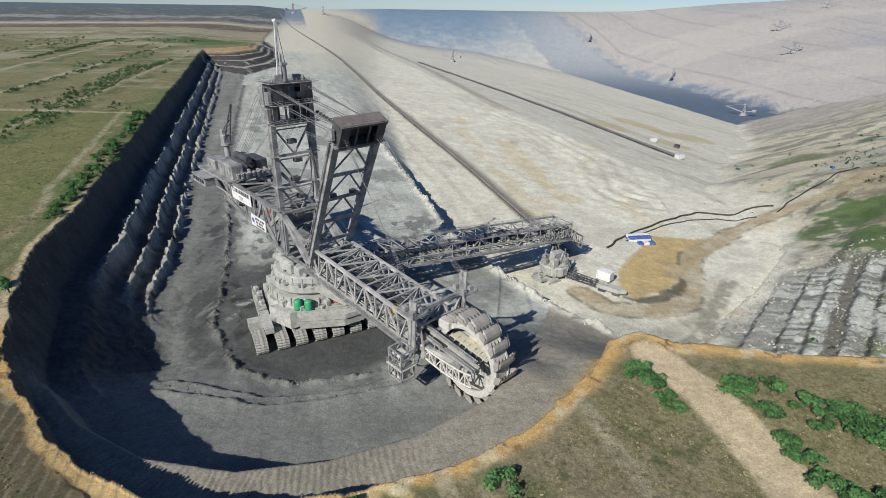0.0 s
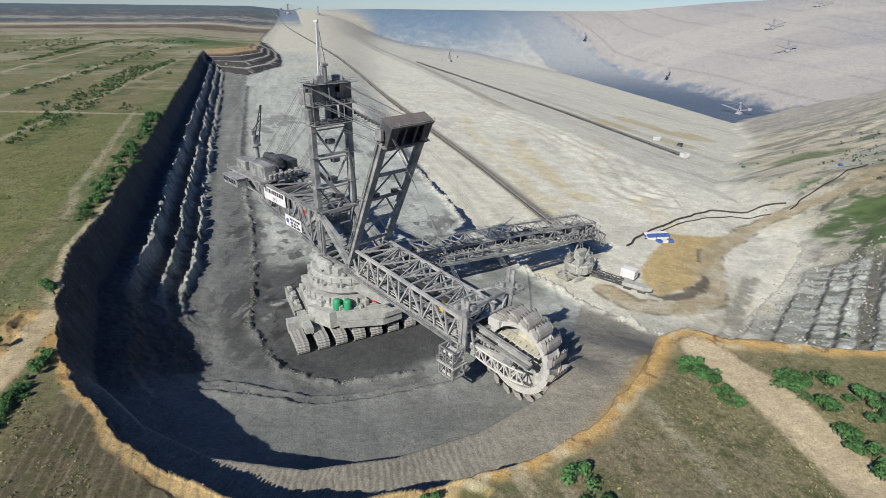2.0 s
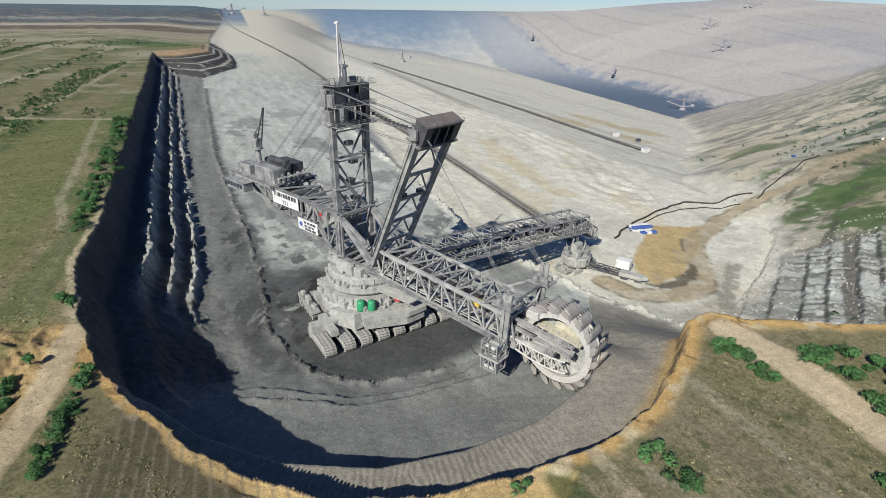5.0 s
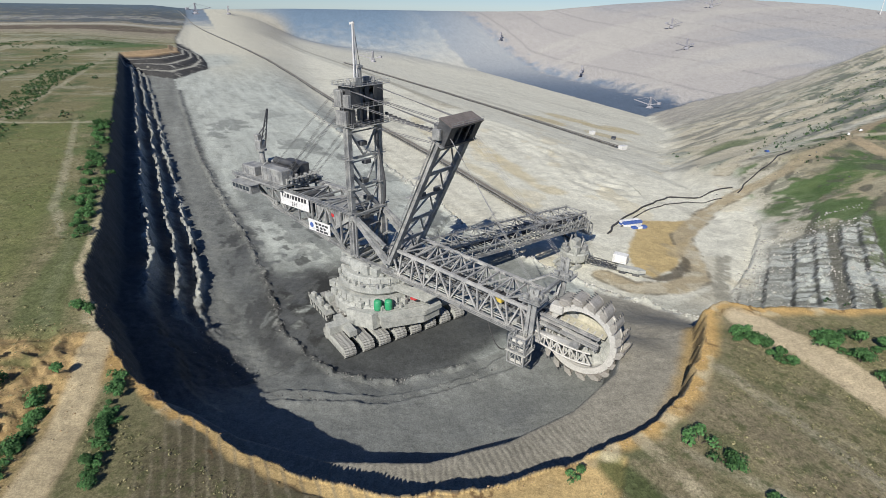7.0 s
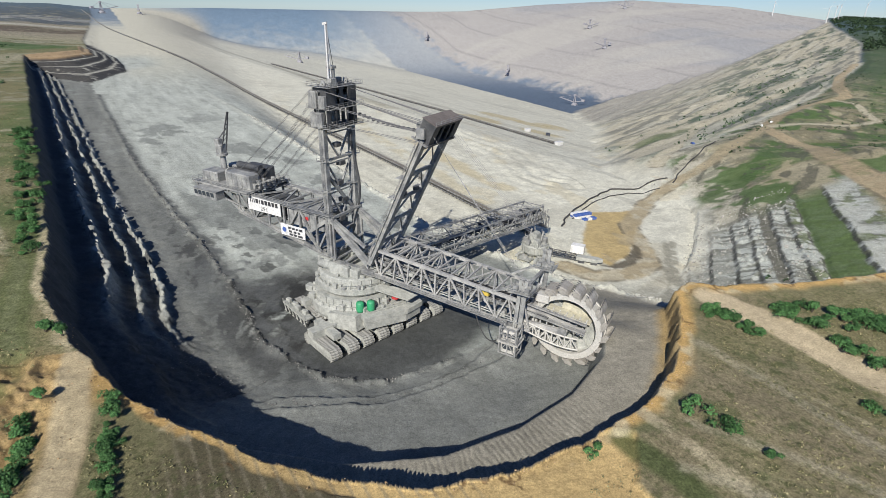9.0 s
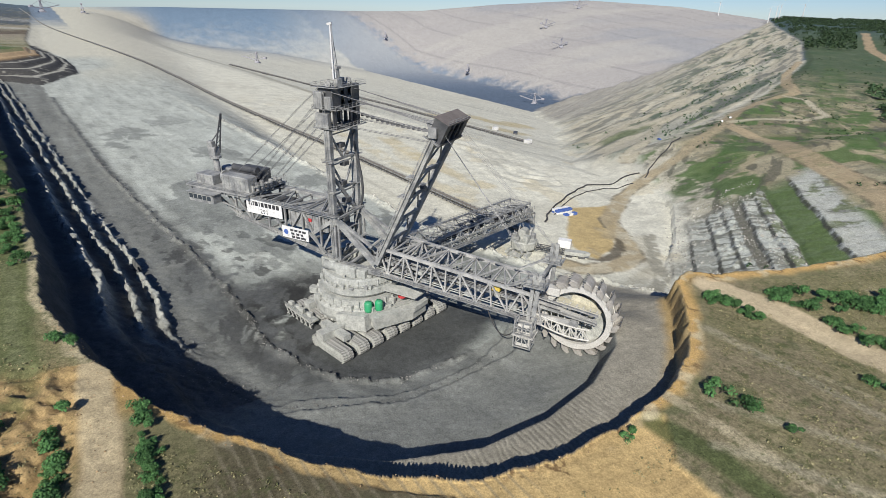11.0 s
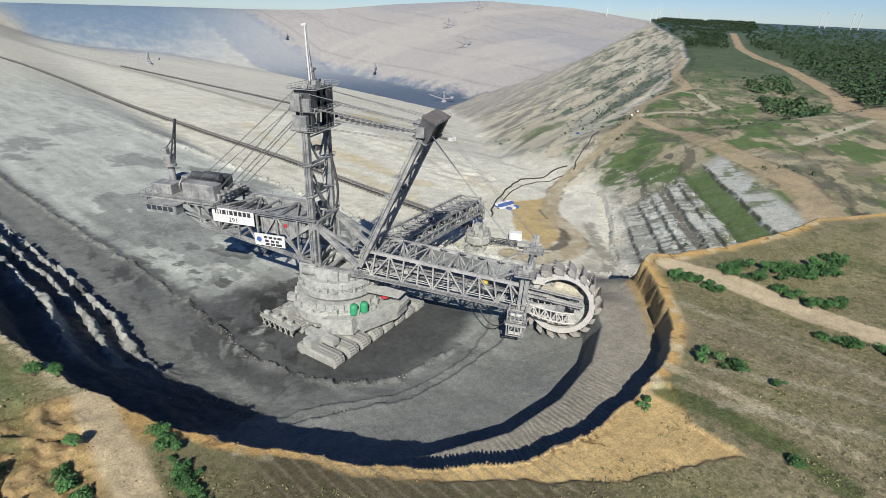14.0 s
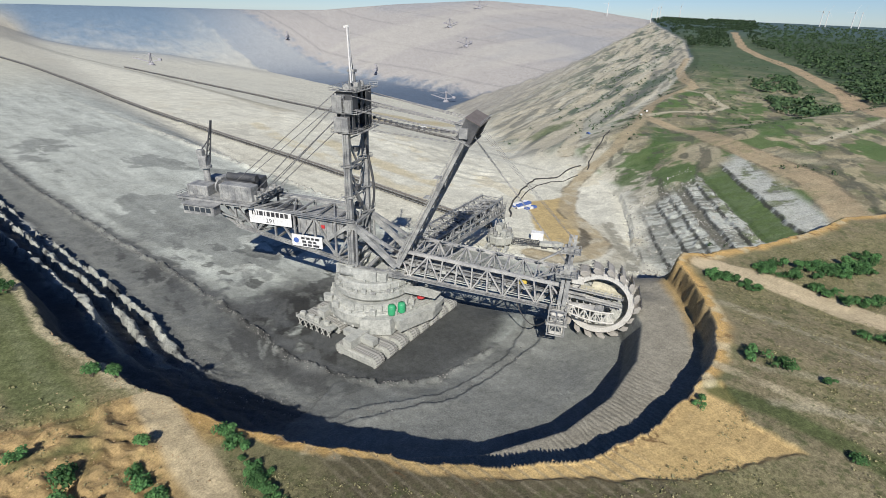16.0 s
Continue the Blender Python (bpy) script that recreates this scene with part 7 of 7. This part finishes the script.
def far_machine(x, y, turn, size, first=None):
    m = pose(x, y, ground_height(x, y) - 1, 0, 0, turn) @ Matrix.Diagonal((size, size, size, 1))
    if first is not None:
        ob = copy_thing(first, pose(x, y, ground_height(x, y) - 1, 0, 0, turn))
        ob.scale = (size, size, size)
        return ob
    ob = thing("spreader", m, "distant grey spreader machine on the mine floor", "mining machine", "machines across the pit")
    bm = bmesh.new()
    add_lathe(bm, (0, 0), [(0.2, 2.5), (11, 2.5), (12, 6), (9, 11), (0.2, 12)], 16)
    part("base", bm, HAZED, ob)
    for s in (-9, 9):
        bm = bmesh.new()
        add_box(bm, (-12, s - 3, 0), (12, s + 3, 4), 0.8)
        part("crawler", bm, HAZED, ob)
    for y0 in (-4, 4):
        beam_part("mast_leg", ob, (-4, y0, 11), (0, y0 * 0.4, 48), 2.0, 2.0, HAZED)
        beam_part("mast_leg", ob, (6, y0, 11), (0, y0 * 0.4, 48), 1.6, 1.6, HAZED)
        beam_part("boom_chord", ob, (2, y0, 14), (75, y0 * 0.5, 30), 1.8, 2.2, HAZED)
        beam_part("boom_chord", ob, (-2, y0, 16), (-42, y0 * 0.6, 24), 1.8, 2.6, HAZED)
    for a, b in (((0, 0, 48), (72, 0, 30)), ((0, 0, 48), (40, 0, 22)), ((0, 0, 48), (-40, 0, 24))):
        beam_part("stay", ob, a, b, 0.8, 0.8, HAZED)
    bm = bmesh.new()
    add_box(bm, (-46, -6, 20), (-32, 6, 29), 1)
    part("counterweight", bm, HAZED, ob)
    bm = bmesh.new()
    add_box(bm, (-4, -5, 42), (4, 5, 49), 1)
    part("mast_head", bm, HAZED, ob)
    return ob


def wind_turbine(az, r, turn, first=None):
    x, y = -50 + r * math.sin(radians(az)), 5 + r * math.cos(radians(az))
    z = ground_height(x, y) - 8
    if first is not None:
        return copy_thing(first, pose(x, y, z, 0, 0, turn))
    ob = thing("wind_turbine", pose(x, y, z, 0, 0, turn), "white wind turbine far off on the horizon", "wind turbine", "turbines on the horizon")
    bm = bmesh.new()
    add_tube(bm, (0, 0, 0), (0, 0, 96), 3.2, 2.0, 12)
    part("tower", bm, LIGHT_PAINT, ob)
    bm = bmesh.new()
    add_box(bm, (-2.2, -3, 95), (2.2, 6, 99.5), 0.5)
    part("nacelle", bm, LIGHT_PAINT, ob)
    for k in range(3):
        a = radians(25 + 120 * k)
        bm = bmesh.new()
        tip = (44 * math.sin(a), -4.6, 97.5 + 44 * math.cos(a))
        add_beam(bm, (0, -4.2, 97.5), lerp((0, -4.2, 97.5), tip, 0.35), 2.6, 1.0)
        add_beam(bm, lerp((0, -4.2, 97.5), tip, 0.35), tip, 1.5, 0.6)
        part("blade", bm, LIGHT_PAINT, ob)
    return ob


discharge_bridge()
hopper_car(51.5, 214.5)
belt_conveyor("bench_conveyor", BELT, "long dusty belt conveyor running away across the sand", 300, 4.0, 3.2, 1.9)
belt_conveyor("seam_conveyor", [(264, 584), (193, 848), (127, 1047), (-66, 1534)], "black belt conveyor ending on the sand floor", 220, 4.6, 4.2, 2.4)
site_container(264, 580, 20, 9, 6, 5, LIGHT_PAINT, "pale drive station at the conveyor's end")
site_container(73.5, 211, -42, 6.5, 4.2, 4.2, WHITE, "white site container on a wagon by the hopper car", 0.7)
loader_boat(73, 199.5, -35)
pallet_stack(107, 265, 8)
hose_line("hose_line", [(86, 250), (100, 268), (128, 293), (150, 310), (165, 319), (185, 316), (209, 317)], 0.55, "black hose line lying on the sand")
hose_line("hose_line", [(100, 262), (128, 288), (150, 302), (172, 309), (190, 300)], 0.35, "thin black hose line lying on the sand")
hose_line("cable_line", [(205, 305), (225, 322), (262, 345), (300, 372)], 0.45, "dark cable line beside the haul road")
pickup(379, 402, 40, WHITE, "white pickup truck on the haul road")
pickup(410, 420, 30, WHITE, "white pickup truck at the road fork")
pickup(304, 403, 80, BLUE, "small blue truck beside the haul road")
site_container(286, 715, 10, 8, 5, 5, LIGHT_PAINT, "white plant cabin on the far floor")
site_container(312, 700, 60, 16, 6, 3, DARK_STEEL, "dark plant trough on the far floor")
spreader = far_machine(1184, 2867, 60, 1.1)
for x, y, turn, s in ((1111, 1995, 130, 1.2), (1895, 3252, 20, 1.6), (1000, 3900, 70, 1.5), (40, 2250, 150, 1.1), (1700, 2750, 200, 1.5), (2400, 3650, 10, 1.6), (-1000, 3900, 40, 1.8), (-820, 4000, 100, 1.5)):
    far_machine(x, y, turn, s * 0.75, spreader)
turbine = wind_turbine(50.2, 4550, -50)
for az, turn in ((50.7, -40), (50.95, -60), (52.66, -50), (46.2, -45), (63.7, -70), (64.1, -60), (65.9, -65), (66.4, -70)):
    wind_turbine(az, 4560 if az < 55 else 4300, turn, turbine)

# ---- shrubs, hedges, woods, weeds ----
def leaf_cloud(rnd, count, lobes, size):
    """Vertices and faces of many small leaf clumps set over several lobes."""
    v, f = [], []
    for _ in range(count):
        cx, cy, cz, rad = rnd.choice(lobes)
        a, b = rnd.uniform(0, 2 * math.pi), math.asin(rnd.uniform(-0.35, 1))
        q = rad * rnd.uniform(0.55, 1.08)
        p = Vector((cx + q * math.cos(a) * math.cos(b), cy + q * math.sin(a) * math.cos(b), cz + 0.85 * q * math.sin(b)))
        n = Vector((math.cos(a) * math.cos(b), math.sin(a) * math.cos(b), math.sin(b) + 0.4)) + Vector((rnd.uniform(-0.7, 0.7), rnd.uniform(-0.7, 0.7), rnd.uniform(-0.4, 0.7)))
        n.normalize()
        t = n.orthogonal().normalized()
        u = n.cross(t)
        s = size * rnd.uniform(0.6, 1.4)
        k = len(v)
        v += [p + t * s, p + u * s * 0.8, p - t * s * 0.9, p - u * s * 0.8 - n * s * 0.3]
        f.append((k, k + 1, k + 2, k + 3))
    return v, f


def shrub_variant(seed, spread, tall):
    rnd = random.Random(seed)
    lobes = [(rnd.uniform(-1, 1) * spread, rnd.uniform(-1, 1) * spread, tall * rnd.uniform(0.35, 0.8), rnd.uniform(0.55, 1.0)) for _ in range(7)]
    v, f = leaf_cloud(rnd, 520, lobes, 0.17)
    crown = bpy.data.meshes.new("crown")
    crown.from_pydata(v, [], f)
    crown.materials.append(LEAF)
    bm = bmesh.new()
    for cx, cy, cz, rad in lobes[:5]:
        mid = (cx * 0.4, cy * 0.4, cz * 0.45)
        add_tube(bm, (0.1 * cx, 0.1 * cy, -0.3), mid, 0.09, 0.06, 6)
        add_tube(bm, mid, (cx, cy, cz), 0.06, 0.02, 6)
    stem = bpy.data.meshes.new("stem")
    bm.to_mesh(stem)
    bm.free()
    stem.materials.append(BARK)
    return crown, stem


SHRUBS = [shrub_variant(100 + i, s, t) for i, (s, t) in enumerate(((0.9, 1.9), (1.3, 1.6), (0.7, 2.6), (1.6, 1.4), (1.0, 2.2)))]


def shrub(x, y, size, rnd, label="green leafy shrub on the dry meadow", group="shrubs on the plain"):
    crown, stem = SHRUBS[rnd.randrange(len(SHRUBS))]
    ob = thing("shrub", pose(x, y, ground_height(x, y), 0, 0, rnd.uniform(0, 360)), label, "shrub", group)
    ob.scale = (size, size, size * rnd.uniform(0.8, 1.15))
    for nm, me in (("crown", crown), ("stem", stem)):
        p = new(nm, me)
        p.parent = ob


rnd = random.Random(11)
# single shrubs that stand out by the cut
for x, y, s in ((11, 64, 1.5), (12.5, 58.5, 1.3), (14.5, 58, 1.1), (15.5, 50, 1.0), (-13, 61, 0.8), (-4, 36, 1.0), (-15, 60, 0.7), (-101, 99, 1.2), (-100, 95.5, 1.3), (-99, 84, 1.0), (-97, 75, 1.0), (-98.5, 88, 0.9),
                (-113, 91, 1.3), (-114, 103, 1.2), (-112, 81, 1.5), (-116, 95, 1.3), (-122, 131, 1.5), (-117.5, 128, 1.4), (-126, 102, 1.6), (-158, 240, 1.9), (-164, 262, 1.6), (-133, 110, 1.2), (-121, 88, 1.5)):
    shrub(x, y, s, rnd)
# belts of shrubs: along the dirt road and the rim, and hedges over the western plain
for pts, n, width, lo, hi, lab in (([(43, 98), (46, 93), (48, 84)], 20, 1.8, 0.7, 1.3, "green shrub in the belt along the dirt road"), ([(64, 94), (66, 82), (67, 72), (74, 64)], 26, 2.6, 0.8, 1.5, "green shrub in the belt along the dirt road"),
                               ([(72, 89), (80, 81), (93, 77), (104, 78)], 34, 4.5, 0.9, 1.7, "dense green shrub beside the sandy rim"), ([(50, 56), (56, 50), (60, 40)], 10, 3, 0.8, 1.5, "green shrub on the dry meadow"),
                               ([(-172, 262), (-158, 225), (-150, 200), (-143, 182)], 30, 3.0, 0.7, 1.6, "dark hedge shrub along the western rim"), ([(-214, 388), (-190, 320), (-172, 265)], 34, 4.0, 0.9, 1.9, "dark hedge shrub along the western rim"),
                               ([(-116, 100), (-113, 88), (-111, 70)], 26, 1.5, 0.45, 1.0, "shrub beside the sandy track"), ([(-100, 98), (-98, 88), (-96, 78), (-95, 68)], 30, 1.3, 0.45, 0.95, "shrub beside the sandy track"), ([(-128, 100), (-124, 84), (-122, 70)], 16, 4, 0.8, 1.6, "shrub among the sandy gullies")):
    for i in range(n):
        q = rnd.uniform(0, len(pts) - 1.001)
        a, b = pts[int(q)], pts[int(q) + 1]
        t = q - int(q)
        shrub(a[0] + (b[0] - a[0]) * t + rnd.gauss(0, width * 0.6), a[1] + (b[1] - a[1]) * t + rnd.gauss(0, width * 0.6), rnd.uniform(lo, hi), rnd, lab)


def scattered(name, label, category, mat, places, size_lo, size_hi, leaves, lobe, seed):
    """Many plants that nobody could count, in one mesh."""
    rnd = np.random.default_rng(seed)
    xs, ys = places[:, 0], places[:, 1]
    zs = lay_of_land(xs, ys)[0]
    n = len(xs)
    size = rnd.uniform(size_lo, size_hi, n)
    a = rnd.uniform(0, 2 * np.pi, (n, leaves))
    b = np.arcsin(rnd.uniform(-0.2, 1, (n, leaves)))
    q = rnd.uniform(0.6, 1.1, (n, leaves)) * size[:, None]
    c = np.stack([xs[:, None] + q * np.cos(a) * np.cos(b), ys[:, None] + q * np.sin(a) * np.cos(b), zs[:, None] + size[:, None] * lobe + q * np.sin(b) * 0.9], -1)
    nrm = np.stack([np.cos(a) * np.cos(b), np.sin(a) * np.cos(b), np.sin(b) + 0.5], -1) + rnd.uniform(-0.6, 0.6, (n, leaves, 3))
    nrm /= np.linalg.norm(nrm, axis=-1, keepdims=True)
    t = np.cross(nrm, rnd.uniform(-1, 1, (n, leaves, 3)))
    t /= np.linalg.norm(t, axis=-1, keepdims=True) + 1e-6
    u = np.cross(nrm, t)
    s = (size[:, None] * rnd.uniform(0.25, 0.5, (n, leaves)))[..., None]
    v = np.stack([c + t * s, c + u * s * 0.8, c - t * s, c - u * s * 0.8], 2).reshape(-1, 3)
    me = bpy.data.meshes.new(name)
    me.from_pydata(v.tolist(), [], np.arange(len(v)).reshape(-1, 4).tolist())
    me.materials.append(mat)
    return tagged(new(name, me), label, category, kind="stuff")


def sprinkle(n, lo, hi, keep, seed):
    r = np.random.default_rng(seed)
    p = np.stack([r.uniform(lo[0], hi[0], n), r.uniform(lo[1], hi[1], n)], -1)
    return p[keep(p[:, 0], p[:, 1])]


def on_plain(x, y):
    d, _ = line_distance(x, y, RIM)
    road = np.minimum(np.abs(line_distance(x, y, [(50, 103), (57, 90), (60, 78), (64, 60), (72, 30)])[0]), np.abs(line_distance(x, y, [(-112, 120), (-108, 100), (-105.5, 87), (-103, 60)])[0]))
    return (d < -7) & (road > 4) & (fbm(x, y, 14, 3, 120) > -0.15)


scattered("meadow_weeds", "dry grass tufts and low weeds on the meadow", "weeds", WEED, sprinkle(17000, (-150, 20), (110, 125), on_plain, 1), 0.15, 0.5, 6, 0.1, 2)
scattered("meadow_weeds_west", "low weeds and herbs over the western plain", "weeds", WEED, sprinkle(7000, (-330, 120), (-120, 480), on_plain, 3), 0.3, 0.8, 6, 0.1, 4)
scattered("plain_bushes", "scattered dark bushes over the far plain", "bushes", FOREST_LEAF, sprinkle(2600, (-1000, 380), (-230, 1300), lambda x, y: (line_distance(x, y, RIM)[0] < -12) & (fbm(x * 1.6 + y * 0.3, y * 0.5, 60, 3, 121) > 0.18), 5), 1.0, 2.8, 14, 0.5, 6)


def in_hedge(x, y):
    lines = (([(-255, 300), (-275, 380), (-300, 470), (-340, 600), (-378, 790)], 5), ([(-375, 480), (-410, 640), (-490, 950)], 6), ([(-265, 345), (-330, 545), (-380, 700)], 12), ([(-570, 780), (-640, 1000), (-700, 1250)], 9))
    d = np.min([np.abs(line_distance(x, y, pts)[0]) - half for pts, half in lines], axis=0)
    return (d + 5 * fbm(x, y, 25, 3, 126) < 0) & (fbm(x, y, 14, 2, 127) > -0.25) & (line_distance(x, y, RIM)[0] < -12)


scattered("plain_hedges", "low dark hedges in long rows across the plain", "hedges", LEAF, sprinkle(34000, (-720, 290), (-240, 1250), in_hedge, 18), 0.7, 1.7, 14, 0.45, 19)


def in_wood(x, y):
    d, _ = line_distance(x, y, WOOD)
    return (d > 4) & (np.hypot(x + 50, y - 5) < 4700) & (line_distance(x, y, HILL)[0] > 60)


def near_weight(x, y, seed):
    r = np.random.default_rng(seed).uniform(0, 1, len(x))
    return r < np.clip(900 / np.hypot(x, y), 0.05, 1) ** 1.3


scattered("east_wood", "dense dark green wood beyond the haul roads", "wood", FOREST_LEAF, sprinkle(26000, (420, 60), (3600, 2300), lambda x, y: in_wood(x, y) & near_weight(x, y, 9), 7), 4.0, 7.5, 26, 0.9, 8)
scattered("far_wood", "hazy green wood along the far end of the hill", "wood", FOREST_LEAF, sprinkle(16000, (1300, 900), (4000, 3200), lambda x, y: (line_distance(x, y, WOOD)[0] < 4) & (line_distance(x, y, HILL)[0] > 10) & (np.hypot(x, y) > 1900) & (np.hypot(x, y) < 4700) & (np.abs(line_distance(x, y, HAUL_ROADS[2][0])[0]) > 40) & (fbm(x, y, 160, 3, 125) > -0.2), 16), 6.0, 10.0, 12, 0.9, 17)
scattered("hill_copse", "dark copse on the hill beside the dirt road", "wood", FOREST_LEAF, sprinkle(1500, (480, 230), (950, 560), lambda x, y: (np.abs(line_distance(x, y, [(500, 262), (560, 320), (640, 380), (800, 500), (880, 540)])[0]) < 34) & (fbm(x, y, 60, 2, 122) > -0.3) & (line_distance(x, y, [(2860, 1866), (1457, 897), (943, 528), (606, 318), (401, 188)])[0] < -16), 10), 3.0, 5.5, 26, 0.8, 11)
scattered("hill_bushes", "low bushes and scrub over the hill", "bushes", FOREST_LEAF, sprinkle(9000, (120, 90), (1300, 1000), lambda x, y: (line_distance(x, y, HILL)[0] > 10) & (line_distance(x, y, RIM)[0] > 3) & (fbm(x, y, 55, 3, 123) > 0.12) & (fbm(x, y, 12, 2, 124) > -0.1), 12), 0.6, 1.9, 12, 0.4, 13)
scattered("slope_bushes", "scrub in streaks on the pit's side slope", "bushes", FOREST_LEAF, sprinkle(6000, (300, 380), (2200, 1900), lambda x, y: (line_distance(x, y, HILL)[0] < 0) & (line_distance(x, y, HILL)[0] > -260) & (fbm(0.22 * (0.83 * x + 0.55 * y), 0.55 * x - 0.83 * y, 34, 5, 90) > 0.08), 14), 1.2, 3.2, 10, 0.4, 15)


# ---- rubble and clods ----
def rubble(name, label, mat, places, lo, hi, seed):
    """Loose lumps, too many to count, in one mesh of small uneven blocks."""
    r = np.random.default_rng(seed)
    n = len(places)
    z = lay_of_land(places[:, 0], places[:, 1])[0]
    size = lo + (hi - lo) * r.uniform(0, 1, n) ** 2.2
    base = np.array([(1, 0, 0), (0, 1, 0), (-1, 0, 0), (0, -1, 0), (0, 0, 1), (0, 0, -0.6)], float)
    v = base[None] * size[:, None, None] * r.uniform(0.6, 1.3, (n, 6, 1)) + r.uniform(-0.15, 0.15, (n, 6, 3)) * size[:, None, None]
    turn = r.uniform(0, 2 * np.pi, n)
    c, s = np.cos(turn)[:, None], np.sin(turn)[:, None]
    vx, vy = v[..., 0] * c - v[..., 1] * s, v[..., 0] * s + v[..., 1] * c
    v = np.stack([vx + places[:, :1], vy + places[:, 1:], v[..., 2] + (z + 0.25 * size)[:, None]], -1).reshape(-1, 3)
    f = np.array([(0, 1, 4), (1, 2, 4), (2, 3, 4), (3, 0, 4), (1, 0, 5), (2, 1, 5), (3, 2, 5), (0, 3, 5)])
    faces = (f[None] + 6 * np.arange(n)[:, None, None]).reshape(-1, 3)
    me = bpy.data.meshes.new(name)
    me.from_pydata(v.tolist(), [], faces.tolist())
    me.materials.append(mat)
    return tagged(new(name, me), label, "rubble", kind="stuff")


def along(pts, n, width, seed):
    r = np.random.default_rng(seed)
    lens = np.array([math.hypot(b[0] - a[0], b[1] - a[1]) for a, b in zip(pts[:-1], pts[1:])])
    k = r.choice(len(lens), n, p=lens / lens.sum())
    t = r.uniform(0, 1, n)
    p = np.array(pts, float)
    q = p[k] + (p[k + 1] - p[k]) * t[:, None]
    return q + r.normal(0, width, (n, 2))


rubble("terrace_rubble", "pale broken rubble on the striped spoil terraces", ROCK, sprinkle(8000, (70, 95), (235, 225), lambda x, y: (np.abs(0.76 * x - 0.65 * y + 8) < 24) & (line_distance(x, y, RIM)[0] > 4) & (fbm(x, y, 8, 2, 130) > -0.1), 20), 0.15, 0.7, 21)
rubble("bench_clods", "dark clods and crumbs of clay along the bench", CLOD, np.concatenate([along([(-167, 419), (-117, 276), (-98, 229), (-84, 185), (-75, 151), (-58, 125), (-41, 120.5), (-20, 125)], 1900, 0.8, 22), along([(-72, 114), (-46, 110), (-14, 116), (0, 126)], 250, 1.6, 23), along([(-125, 205), (-112, 172), (-96, 146), (-80, 125)], 900, 4.0, 26)]), 0.07, 0.34, 24)
rubble("edge_rubble", "pale crumbled berm along the bench edge", ROCK, along([(-90, 560), (-32, 362), (6, 233), (28, 190), (45, 165), (60, 148), (70, 130)], 1800, 1.5, 25), 0.15, 0.6, 27)
rubble("rim_clods", "sandy clods along the rim of the cut", SAND_CLOD, np.concatenate([along(RIM[12:27], 800, 1.4, 28), sprinkle(700, (-150, 60), (-104, 128), lambda x, y: line_distance(x, y, RIM)[0] < -3, 29)]), 0.05, 0.25, 30)
rubble("hill_stones", "grey stones scattered over the hill", CLOD, sprinkle(1200, (130, 200), (700, 640), lambda x, y: (line_distance(x, y, HILL)[0] > -40) & (fbm(x, y, 26, 3, 131) > 0.15), 31), 0.25, 0.8, 32)
